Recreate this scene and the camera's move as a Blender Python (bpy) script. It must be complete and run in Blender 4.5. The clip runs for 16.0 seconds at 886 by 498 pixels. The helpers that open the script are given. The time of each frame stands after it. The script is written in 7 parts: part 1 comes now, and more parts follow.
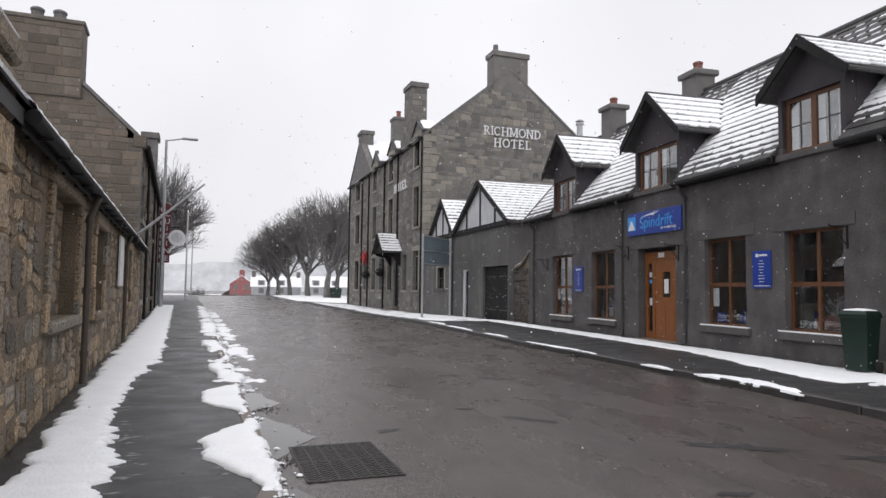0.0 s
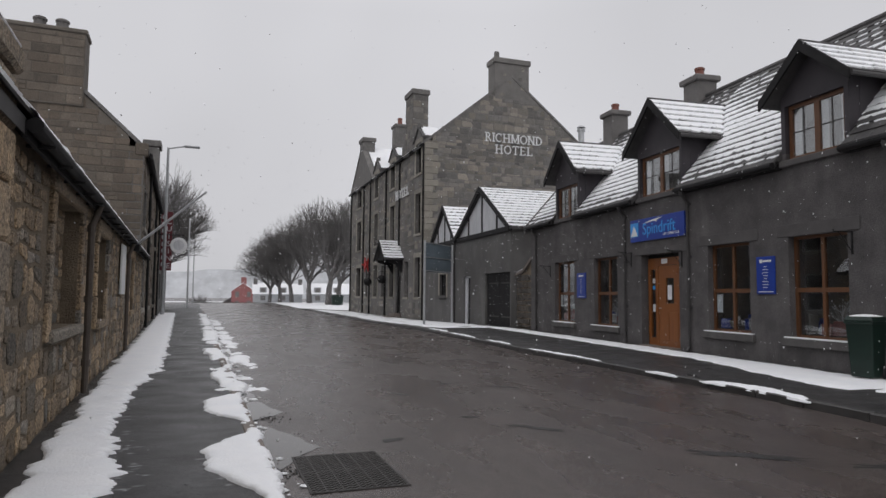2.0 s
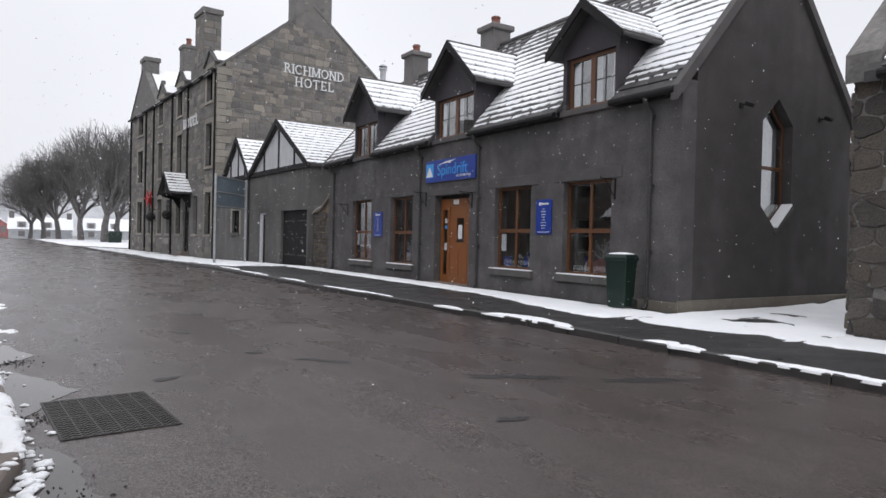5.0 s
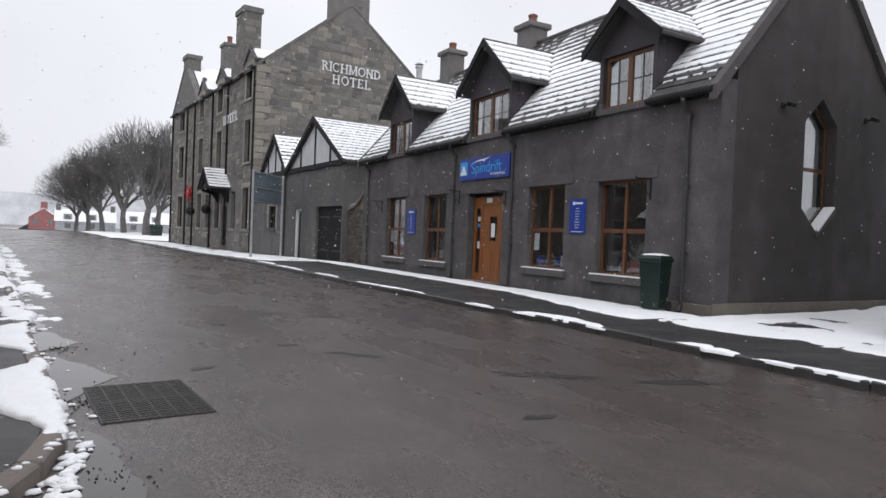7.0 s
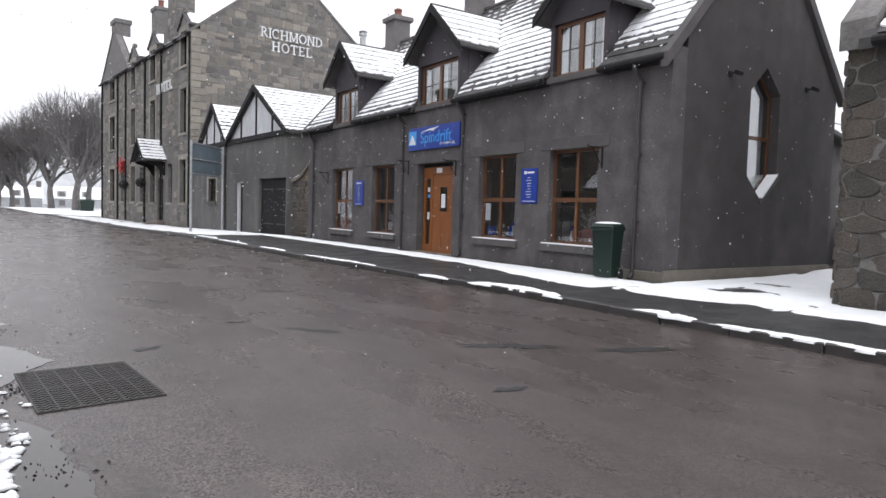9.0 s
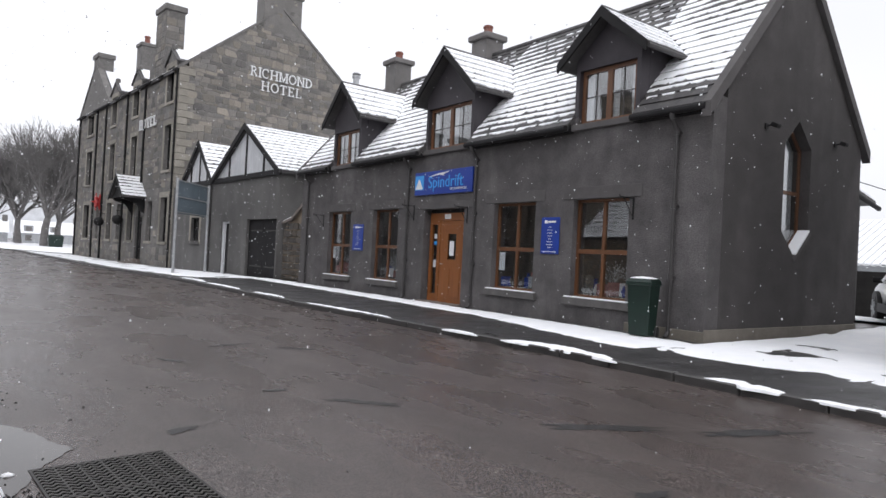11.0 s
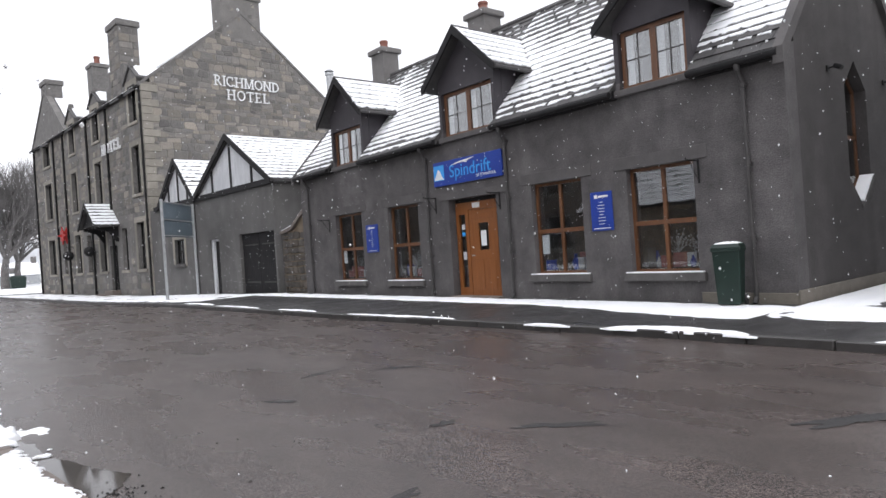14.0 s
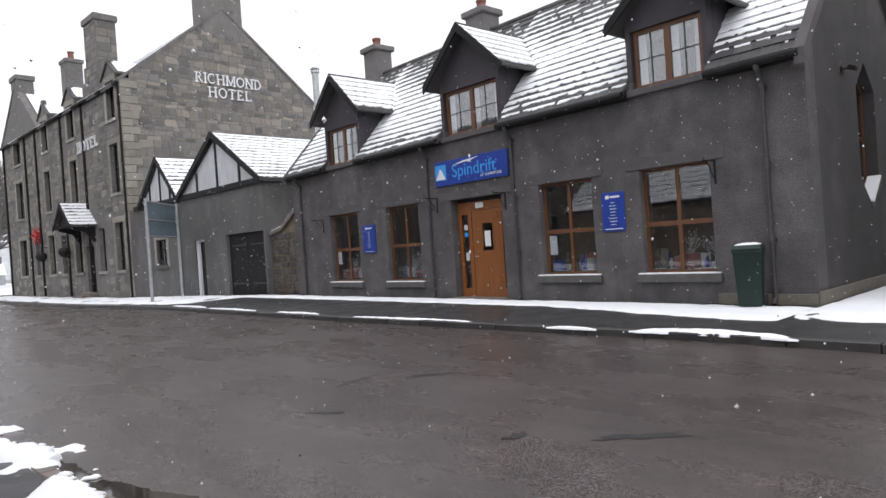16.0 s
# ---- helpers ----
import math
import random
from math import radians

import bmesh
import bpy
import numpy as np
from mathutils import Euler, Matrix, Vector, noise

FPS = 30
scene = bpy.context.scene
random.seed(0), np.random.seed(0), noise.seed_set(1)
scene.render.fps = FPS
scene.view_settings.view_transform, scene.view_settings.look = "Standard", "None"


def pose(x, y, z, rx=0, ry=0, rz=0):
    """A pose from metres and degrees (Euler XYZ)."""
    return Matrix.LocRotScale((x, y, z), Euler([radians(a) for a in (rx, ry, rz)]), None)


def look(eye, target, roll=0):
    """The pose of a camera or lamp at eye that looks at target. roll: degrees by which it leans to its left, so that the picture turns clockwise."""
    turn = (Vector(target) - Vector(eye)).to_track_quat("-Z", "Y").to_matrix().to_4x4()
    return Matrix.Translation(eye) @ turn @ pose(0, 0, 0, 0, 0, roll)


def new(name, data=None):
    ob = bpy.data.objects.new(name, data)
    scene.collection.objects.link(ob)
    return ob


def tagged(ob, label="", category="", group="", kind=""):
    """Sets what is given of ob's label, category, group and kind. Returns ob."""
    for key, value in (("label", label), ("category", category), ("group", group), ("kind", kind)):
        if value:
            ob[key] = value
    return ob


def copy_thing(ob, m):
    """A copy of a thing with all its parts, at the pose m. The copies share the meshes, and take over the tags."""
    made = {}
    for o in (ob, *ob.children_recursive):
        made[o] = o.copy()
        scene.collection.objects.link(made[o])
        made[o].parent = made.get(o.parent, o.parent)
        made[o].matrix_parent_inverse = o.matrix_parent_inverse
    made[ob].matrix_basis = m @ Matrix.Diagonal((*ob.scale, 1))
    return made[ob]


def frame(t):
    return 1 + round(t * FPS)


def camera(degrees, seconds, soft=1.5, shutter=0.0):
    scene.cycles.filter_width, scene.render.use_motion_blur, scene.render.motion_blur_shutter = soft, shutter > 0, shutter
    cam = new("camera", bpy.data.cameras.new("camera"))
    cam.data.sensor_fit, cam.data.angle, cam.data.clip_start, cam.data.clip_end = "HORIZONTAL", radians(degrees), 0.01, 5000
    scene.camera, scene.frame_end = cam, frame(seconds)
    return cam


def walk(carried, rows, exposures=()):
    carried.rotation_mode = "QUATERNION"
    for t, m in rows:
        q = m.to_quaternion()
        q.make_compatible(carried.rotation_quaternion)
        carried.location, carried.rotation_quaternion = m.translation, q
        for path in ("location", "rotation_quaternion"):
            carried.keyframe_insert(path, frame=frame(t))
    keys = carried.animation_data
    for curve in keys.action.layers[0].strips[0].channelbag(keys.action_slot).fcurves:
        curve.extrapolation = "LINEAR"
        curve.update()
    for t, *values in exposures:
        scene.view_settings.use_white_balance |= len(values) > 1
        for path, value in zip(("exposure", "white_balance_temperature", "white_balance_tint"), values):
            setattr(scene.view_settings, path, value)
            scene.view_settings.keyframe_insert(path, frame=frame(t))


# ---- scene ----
cam = camera(67.8, 16.0)
PATH = [
    (0, (0.053, -0.551, 1.308), (0.567, 1.378, 1.431), 0.7),
    (0.5, (0.045, -0.547, 1.331), (0.576, 1.376, 1.471), 3.3),
    (1, (0.053, -0.544, 1.335), (0.545, 1.389, 1.478), 1.6),
    (1.5, (0.062, -0.504, 1.319), (0.556, 1.429, 1.457), 1.0),
    (2, (0.044, -0.503, 1.317), (0.553, 1.426, 1.46), 0.5),
    (2.5, (0.07, -0.482, 1.307), (0.583, 1.449, 1.398), 1.2),
    (3, (0.077, -0.465, 1.301), (0.576, 1.469, 1.402), 1.7),
    (3.5, (0.156, -0.42, 1.246), (0.898, 1.437, 1.274), 4.0),
    (4, (0.179, -0.39, 1.243), (1.241, 1.304, 1.192), 1.6),
    (4.2, (0.205, -0.401, 1.239), (1.286, 1.281, 1.221), 1.7),
    (6.3, (0.153, -0.384, 1.224), (1.145, 1.352, 1.188), 1.8),
    (6.5, (0.187, -0.407, 1.235), (1.166, 1.337, 1.214), 2.7),
    (7, (0.189, -0.441, 1.218), (1.165, 1.304, 1.183), 2.3),
    (7.5, (0.15, -0.376, 1.191), (1.154, 1.353, 1.151), 2.5),
    (8, (0.172, -0.396, 1.204), (1.155, 1.344, 1.118), 1.6),
    (8.5, (0.194, -0.338, 1.186), (1.222, 1.375, 1.086), 1.4),
    (9, (0.186, -0.158, 1.177), (1.305, 1.495, 1.064), 1.7),
    (9.5, (0.227, 0.105, 1.221), (1.321, 1.779, 1.169), 1.0),
    (9.7, (0.172, 0.239, 1.192), (1.281, 1.902, 1.246), 1.5),
     (11.8, (-0.201, 1.551, 1.288), (1.003, 3.148, 1.288), 3.1),
     (12, (-0.239, 1.676, 1.298), (0.961, 3.275, 1.361), 2.7),
     (12.5, (-0.392, 2.028, 1.380), (0.791, 3.640, 1.388), 0.1),
     (13, (-0.483, 2.261, 1.367), (0.791, 3.801, 1.302), -0.8),
     (13.5, (-0.681, 2.609, 1.378), (0.541, 4.191, 1.366), -0.9),
     (14, (-0.855, 2.864, 1.297), (0.414, 4.409, 1.293), -3.9),
     (14.5, (-0.867, 2.977, 1.291), (0.477, 4.453, 1.177), -3.6),
     (15, (-0.965, 3.137, 1.357), (0.416, 4.581, 1.273), -3.8),
     (15.5, (-1.014, 3.242, 1.374), (0.415, 4.641, 1.405), -4.8),
     (16, (-1.260, 3.523, 1.386), (0.071, 5.016, 1.374), -4.0),
]
EXPOSURE = ((0, -0.08), (0.5, -0.44), (1, -0.62), (2, -0.62), (3, -0.64), (3.5, -0.62), (4, -0.18), (4.2, -0.12), (6.3, -0.08), (7, -0.1), (8, 0.06), (9, 0.34), (9.5, 0.46), (9.7, 0.44), (11.8, 0.04), (12, 0.04), (12.5, 0.04), (13, 0.26), (13.5, 0.36), (14, 0.36), (15, 0.52), (15.5, 0.44), (16, 0.2))
walk(cam, [(t, look(eye, target, roll)) for t, eye, target, roll in PATH], [(t, e, 6480 if t < 4.1 else 6340, 13) for t, e in EXPOSURE])

# ---------------------------------------------------------------- sky and light
world = bpy.data.worlds.new("overcast_sky")
scene.world = world
world.use_nodes = True
wn, wl = world.node_tree.nodes, world.node_tree.links
wn.clear()
sky = wn.new("ShaderNodeTexSky")
sky.sky_type = "NISHITA"
sky.sun_disc = False
sky.sun_elevation, sky.sun_rotation = radians(38), radians(200)
sky.air_density, sky.dust_density = 1.0, 6.0
grey = wn.new("ShaderNodeHueSaturation")
grey.inputs["Saturation"].default_value = 0.12
veil = wn.new("ShaderNodeMix")
veil.data_type = "RGBA"
veil.inputs[0].default_value = 0.82
veil.inputs[7].default_value = (9.2, 9.35, 9.6, 1)
back = wn.new("ShaderNodeBackground")
back.inputs[1].default_value = 0.11
wout = wn.new("ShaderNodeOutputWorld")
wl.new(sky.outputs[0], grey.inputs["Color"])
wl.new(grey.outputs[0], veil.inputs[6])
clouds = wn.new("ShaderNodeTexNoise")
clouds.inputs["Scale"].default_value, clouds.inputs["Detail"].default_value = 1.4, 3
cgen = wn.new("ShaderNodeTexCoord")
wl.new(cgen.outputs["Generated"], clouds.inputs["Vector"])
crng = wn.new("ShaderNodeMapRange")
crng.inputs[1].default_value, crng.inputs[2].default_value, crng.inputs[3].default_value, crng.inputs[4].default_value = 0.3, 0.7, 0.88, 1.12
wl.new(clouds.outputs[0], crng.inputs[0])
chsv = wn.new("ShaderNodeHueSaturation")
wl.new(veil.outputs[2], chsv.inputs["Color"])
wl.new(crng.outputs[0], chsv.inputs["Value"])
csep, crise, clift = wn.new("ShaderNodeSeparateXYZ"), wn.new("ShaderNodeMapRange"), wn.new("ShaderNodeHueSaturation")
crise.inputs[1].default_value, crise.inputs[2].default_value, crise.inputs[3].default_value, crise.inputs[4].default_value = 0.4, 1.0, 1.0, 1.7
wl.new(cgen.outputs["Generated"], csep.inputs[0])
wl.new(csep.outputs["Z"], crise.inputs[0])
wl.new(crise.outputs[0], clift.inputs["Value"])
wl.new(chsv.outputs[0], clift.inputs["Color"])
wl.new(clift.outputs[0], back.inputs[0])
wl.new(back.outputs[0], wout.inputs[0])
sun = new("sun", bpy.data.lights.new("sun", "SUN"))
sun.data.energy, sun.data.angle, sun.data.color = 0.4, radians(70), (1.0, 0.97, 0.93)
sun.matrix_world = look((0, 0, 30), (5, 7, 8))

# ---------------------------------------------------------------- materials
def material(name, c1, c2, rough=0.8, coarse=1.5, fine=40.0, bump=0.3, depth=0.01, metal=0.0, spread=0.0, r2=None, c3=None, spec=0.5, stain=0.0, axis=(1, 1, 1), grit=0.55):
    """Two scales of noise in the colour, fine relief, and a spread of tones from piece to piece."""
    m = bpy.data.materials.new(name)
    m.use_nodes = True
    n, l = m.node_tree.nodes, m.node_tree.links
    p = n["Principled BSDF"]
    p.inputs["Metallic"].default_value = metal
    p.inputs["Roughness"].default_value = rough
    p.inputs["Specular IOR Level"].default_value = spec
    g = n.new("ShaderNodeNewGeometry")
    tc = n.new("ShaderNodeMapping")
    tc.inputs["Scale"].default_value = axis
    l.new(g.outputs["Position"], tc.inputs["Vector"])
    a, b = n.new("ShaderNodeTexNoise"), n.new("ShaderNodeTexNoise")
    for t, s, d in ((a, coarse, 6), (b, fine, 4)):
        t.inputs["Scale"].default_value, t.inputs["Detail"].default_value, t.inputs["Roughness"].default_value = s, d, 0.6
        l.new(tc.outputs[0], t.inputs["Vector"])
    mix = n.new("ShaderNodeMix")
    mix.data_type = "RGBA"
    mix.inputs[6].default_value, mix.inputs[7].default_value = (*c1, 1), (*c2, 1)
    ramp = n.new("ShaderNodeMapRange")
    ramp.inputs[1].default_value, ramp.inputs[2].default_value = 0.32, 0.68
    l.new(a.outputs[0], ramp.inputs[0])
    l.new(ramp.outputs[0], mix.inputs[0])
    colour = mix.outputs[2]
    mul = n.new("ShaderNodeMix")
    mul.data_type, mul.blend_type = "RGBA", "MULTIPLY"
    mul.inputs[0].default_value = grit
    l.new(colour, mul.inputs[6])
    if grit > 0.8:
        gr = n.new("ShaderNodeMapRange")
        gr.inputs[1].default_value, gr.inputs[2].default_value, gr.inputs[3].default_value, gr.inputs[4].default_value = 0.33, 0.67, 0.08, 1.0
        l.new(b.outputs[0], gr.inputs[0])
        l.new(gr.outputs[0], mul.inputs[7])
    else:
        l.new(b.outputs[0], mul.inputs[7])
    hs = n.new("ShaderNodeHueSaturation")
    hs.inputs["Value"].default_value = 1.0 + 0.64 * grit if grit < 0.8 else 1.5
    l.new(mul.outputs[2], hs.inputs["Color"])
    if spread:
        oi = n.new("ShaderNodeObjectInfo")
        add = n.new("ShaderNodeMath")
        add.operation = "ADD"
        l.new(oi.outputs["Random"], add.inputs[0])
        l.new(g.outputs["Random Per Island"], add.inputs[1])
        fr = n.new("ShaderNodeMath")
        fr.operation = "FRACT"
        l.new(add.outputs[0], fr.inputs[0])
        mr = n.new("ShaderNodeMapRange")
        mr.inputs[3].default_value, mr.inputs[4].default_value = 1.35 * (1 - spread), 1.35 * (1 + spread)
        l.new(fr.outputs[0], mr.inputs[0])
        l.new(mr.outputs[0], hs.inputs["Value"])
        if c3:
            wn2 = n.new("ShaderNodeTexWhiteNoise")
            wn2.noise_dimensions = "1D"
            l.new(fr.outputs[0], wn2.inputs["W"])
            m3 = n.new("ShaderNodeMix")
            m3.data_type = "RGBA"
            m3.inputs[7].default_value = (*c3, 1)
            pw = n.new("ShaderNodeMath")
            pw.operation = "POWER"
            pw.inputs[1].default_value = 2.0
            l.new(wn2.outputs["Value"], pw.inputs[0])
            l.new(pw.outputs[0], m3.inputs[0])
            l.new(colour, m3.inputs[6])
            l.new(m3.outputs[2], mul.inputs[6])
    if stain:
        s = n.new("ShaderNodeTexNoise")
        s.inputs["Scale"].default_value, s.inputs["Detail"].default_value = 0.9, 8
        mp = n.new("ShaderNodeMapping")
        mp.inputs["Scale"].default_value = (1.6, 1.6, 0.45)
        l.new(g.outputs["Position"], mp.inputs["Vector"])
        l.new(mp.outputs[0], s.inputs["Vector"])
        sr = n.new("ShaderNodeMapRange")
        sr.inputs[1].default_value, sr.inputs[2].default_value = 0.5, 0.72
        sr.inputs[3].default_value, sr.inputs[4].default_value = 1.0, 1.0 + stain
        l.new(s.outputs[0], sr.inputs[0])
        h2 = n.new("ShaderNodeHueSaturation")
        l.new(hs.outputs[0], h2.inputs["Color"])
        l.new(sr.outputs[0], h2.inputs["Value"])
        l.new(h2.outputs[0], p.inputs["Base Color"])
    else:
        l.new(hs.outputs[0], p.inputs["Base Color"])
    if r2 is not None:
        rr = n.new("ShaderNodeMapRange")
        rr.inputs[1].default_value, rr.inputs[2].default_value = 0.22, 0.78
        rr.inputs[3].default_value, rr.inputs[4].default_value = rough, r2
        l.new(a.outputs[0], rr.inputs[0])
        l.new(rr.outputs[0], p.inputs["Roughness"])
    if bump:
        bp = n.new("ShaderNodeBump")
        bp.inputs["Strength"].default_value, bp.inputs["Distance"].default_value = bump, depth
        l.new(b.outputs[0], bp.inputs["Height"])
        l.new(bp.outputs[0], p.inputs["Normal"])
    return m


def asphalt(name):
    """Worn wet asphalt: long damp streaks, blotches, coarse grit and an uneven sheen."""
    m = bpy.data.materials.new(name)
    m.use_nodes = True
    n, l = m.node_tree.nodes, m.node_tree.links
    p = n["Principled BSDF"]
    g = n.new("ShaderNodeNewGeometry")

    def layer(scale, detail, stretch, lo, hi, a, b):
        mp, t, r = n.new("ShaderNodeMapping"), n.new("ShaderNodeTexNoise"), n.new("ShaderNodeMapRange")
        mp.inputs["Scale"].default_value = stretch
        t.inputs["Scale"].default_value, t.inputs["Detail"].default_value, t.inputs["Roughness"].default_value = scale, detail, 0.62
        r.inputs[1].default_value, r.inputs[2].default_value, r.inputs[3].default_value, r.inputs[4].default_value = lo, hi, a, b
        l.new(g.outputs["Position"], mp.inputs["Vector"])
        l.new(mp.outputs[0], t.inputs["Vector"])
        l.new(t.outputs[0], r.inputs[0])
        return t, r

    def times(a, b):
        q = n.new("ShaderNodeMath")
        q.operation = "MULTIPLY"
        l.new(a.outputs[0], q.inputs[0])
        l.new(b.outputs[0], q.inputs[1])
        return q
    _, streak = layer(0.9, 5, (1.0, 0.3, 1), 0.3, 0.7, 0.88, 1.12)
    blot, blotch = layer(2.6, 7, (1, 0.7, 1), 0.33, 0.67, 0.84, 1.16)
    gt, grit = layer(85, 6, (1, 1, 1), 0.34, 0.66, 0.12, 1.85)
    _, shine = layer(1.1, 6, (1.0, 0.35, 1), 0.35, 0.65, 0.2, 0.36)
    v = times(times(streak, blotch), grit)
    hs = n.new("ShaderNodeHueSaturation")
    hs.inputs["Color"].default_value = (0.072, 0.058, 0.053, 1)
    l.new(v.outputs[0], hs.inputs["Value"])
    l.new(hs.outputs[0], p.inputs["Base Color"])
    l.new(shine.outputs[0], p.inputs["Roughness"])
    p.inputs["Specular IOR Level"].default_value = 0.55
    bp = n.new("ShaderNodeBump")
    bp.inputs["Strength"].default_value, bp.inputs["Distance"].default_value = 0.5, 0.006
    l.new(gt.outputs[0], bp.inputs["Height"])
    l.new(bp.outputs[0], p.inputs["Normal"])
    return m


def glass_material(name, tint=(0.75, 0.78, 0.8), gloss=0.06):
    """Clear glass: see-through, with a reflection on each of its two faces that grows towards a glancing view."""
    m = bpy.data.materials.new(name)
    m.use_nodes = True
    n, l = m.node_tree.nodes, m.node_tree.links
    n.clear()
    t, g, f, x, o = (n.new("ShaderNode" + k) for k in ("BsdfTransparent", "BsdfGlossy", "LayerWeight", "MixShader", "OutputMaterial"))
    t.inputs[0].default_value = (*tint, 1)
    g.inputs["Roughness"].default_value = 0.02
    pw, mr = n.new("ShaderNodeMath"), n.new("ShaderNodeMapRange")
    pw.operation = "POWER"
    pw.inputs[1].default_value = 5.0
    mr.inputs[3].default_value, mr.inputs[4].default_value = gloss, 1.0
    ns = n.new("ShaderNodeTexNoise")
    ns.inputs["Scale"].default_value = 1.3
    bp = n.new("ShaderNodeBump")
    bp.inputs["Strength"].default_value, bp.inputs["Distance"].default_value = 0.08, 0.02
    l.new(ns.outputs[0], bp.inputs["Height"])
    l.new(bp.outputs[0], g.inputs["Normal"])
    l.new(f.outputs["Facing"], pw.inputs[0])
    l.new(pw.outputs[0], mr.inputs[0])
    l.new(mr.outputs[0], x.inputs[0])
    l.new(t.outputs[0], x.inputs[1])
    l.new(g.outputs[0], x.inputs[2])
    l.new(x.outputs[0], o.inputs[0])
    return m


M_HARL = material("grey_harling", (0.078, 0.0725, 0.073), (0.124, 0.1155, 0.116), 0.92, 1.9, 46, 0.9, 0.022, stain=0.35, grit=0.79)
# Darker copy of the grey harling: the gable's shade is put into its colour.
M_GABLE = material("gable_shade_harling", (0.052, 0.047, 0.0465), (0.073, 0.067, 0.0655), 0.9, 1.9, 46, 0.9, 0.022, stain=0.35, grit=0.79)
M_PLINTH = material("painted_plinth", (0.14, 0.125, 0.105), (0.2, 0.18, 0.15), 0.85, 3, 60, 0.4, 0.008)
M_BAND = material("window_margin", (0.074, 0.069, 0.069), (0.104, 0.097, 0.096), 0.85, 2, 70, 0.25, 0.004)
M_GARAGE = material("garage_render", (0.092, 0.089, 0.087), (0.124, 0.12, 0.116), 0.92, 0.9, 90, 0.4, 0.01, stain=0.3)
M_TILE = material("roof_tile", (0.05, 0.048, 0.049), (0.088, 0.084, 0.083), 0.7, 3, 50, 0.4, 0.006, spread=0.25)
M_SNOW = material("snow", (0.86, 0.875, 0.9), (0.92, 0.925, 0.935), 0.75, 2.5, 45, 0.5, 0.02, spec=0.3, grit=0.1)
M_BLACK = material("black_paint", (0.012, 0.0115, 0.012), (0.02, 0.019, 0.02), 0.7, 3, 60, 0.2, 0.003, spec=0.25)
M_DORMER = material("dormer_cladding", (0.035, 0.031, 0.036), (0.055, 0.049, 0.055), 0.7, 1.2, 60, 0.3, 0.004, stain=0.25)
M_PIPE = material("downpipe_paint", (0.036, 0.033, 0.033), (0.058, 0.054, 0.053), 0.5, 4, 60, 0.15, 0.002)
M_WOOD = material("varnished_wood", (0.1, 0.042, 0.018), (0.155, 0.066, 0.028), 0.42, 2, 30, 0.2, 0.002, axis=(6, 6, 0.7))
M_DOORW = material("orange_door_wood", (0.2, 0.068, 0.017), (0.26, 0.092, 0.024), 0.4, 2, 30, 0.2, 0.002, axis=(8, 8, 0.6))
M_BLUE = material("sign_blue", (0.008, 0.035, 0.26), (0.012, 0.05, 0.33), 0.35, 1.5, 40, 0.05, 0.001)
M_SKYB = material("sign_light_blue", (0.03, 0.28, 0.72), (0.05, 0.36, 0.8), 0.4, 3, 40, 0.05, 0.001)
M_WHITE = material("white_paint", (0.72, 0.73, 0.74), (0.82, 0.82, 0.82), 0.5, 3, 60, 0.1, 0.002)
M_PANEL = material("weathered_white_board", (0.5, 0.51, 0.53), (0.66, 0.67, 0.69), 0.7, 1.4, 40, 0.2, 0.003, axis=(3, 3, 0.8))
M_STONE = material("rubble_stone", (0.43, 0.31, 0.19), (0.26, 0.2, 0.14), 0.92, 7, 36, 1.0, 0.03, spread=0.45, c3=(0.21, 0.2, 0.18), stain=0.3, grit=0.82)
M_MORTAR = material("lime_mortar", (0.13, 0.1, 0.07), (0.22, 0.175, 0.125), 0.95, 3, 40, 0.9, 0.03)
M_HSTONE = material("hotel_stone", (0.2, 0.19, 0.178), (0.148, 0.143, 0.138), 0.9, 3.5, 22, 0.7, 0.02, spread=0.27, c3=(0.29, 0.262, 0.22), grit=0.7)
M_WSTONE = material("brown_house_stone", (0.17, 0.142, 0.114), (0.12, 0.103, 0.086), 0.92, 3.5, 24, 0.8, 0.02, spread=0.24, c3=(0.185, 0.148, 0.115), stain=0.3, grit=0.7)
M_WMORT = material("brown_house_pointing", (0.125, 0.11, 0.094), (0.165, 0.146, 0.125), 0.95, 1.4, 30, 0.5, 0.02)
M_BLOCK = material("squared_stone", (0.115, 0.102, 0.09), (0.078, 0.073, 0.069), 0.9, 5, 30, 0.9, 0.03, spread=0.26, c3=(0.12, 0.1, 0.08), grit=0.75)
M_HMORT = material("hotel_pointing", (0.15, 0.144, 0.136), (0.2, 0.191, 0.18), 0.95, 1.2, 25, 0.5, 0.02)
M_QUOIN = material("dressed_quoin", (0.235, 0.217, 0.185), (0.3, 0.28, 0.24), 0.85, 2, 25, 0.4, 0.01, spread=0.22)
M_HFRONT = material("hotel_front", (0.135, 0.13, 0.124), (0.185, 0.177, 0.168), 0.9, 2.4, 11, 0.6, 0.03, stain=0.3, grit=0.7)
M_CHIM = material("chimney_render", (0.13, 0.125, 0.12), (0.18, 0.17, 0.165), 0.9, 2, 50, 0.4, 0.01)
M_POT = material("clay_pot", (0.19, 0.075, 0.056), (0.26, 0.11, 0.082), 0.8, 4, 40, 0.3, 0.005)
M_ROAD = asphalt("wet_asphalt")
M_PAVE = material("wet_pavement_tar", (0.026, 0.025, 0.0255), (0.048, 0.046, 0.046), 0.2, 1.5, 55, 0.7, 0.012, r2=0.62, grit=0.85, spec=0.4, axis=(0.8, 1.2, 1))
M_KERB = material("kerb_stone", (0.14, 0.115, 0.1), (0.2, 0.168, 0.148), 0.45, 3, 60, 0.5, 0.008, spread=0.15, r2=0.85)
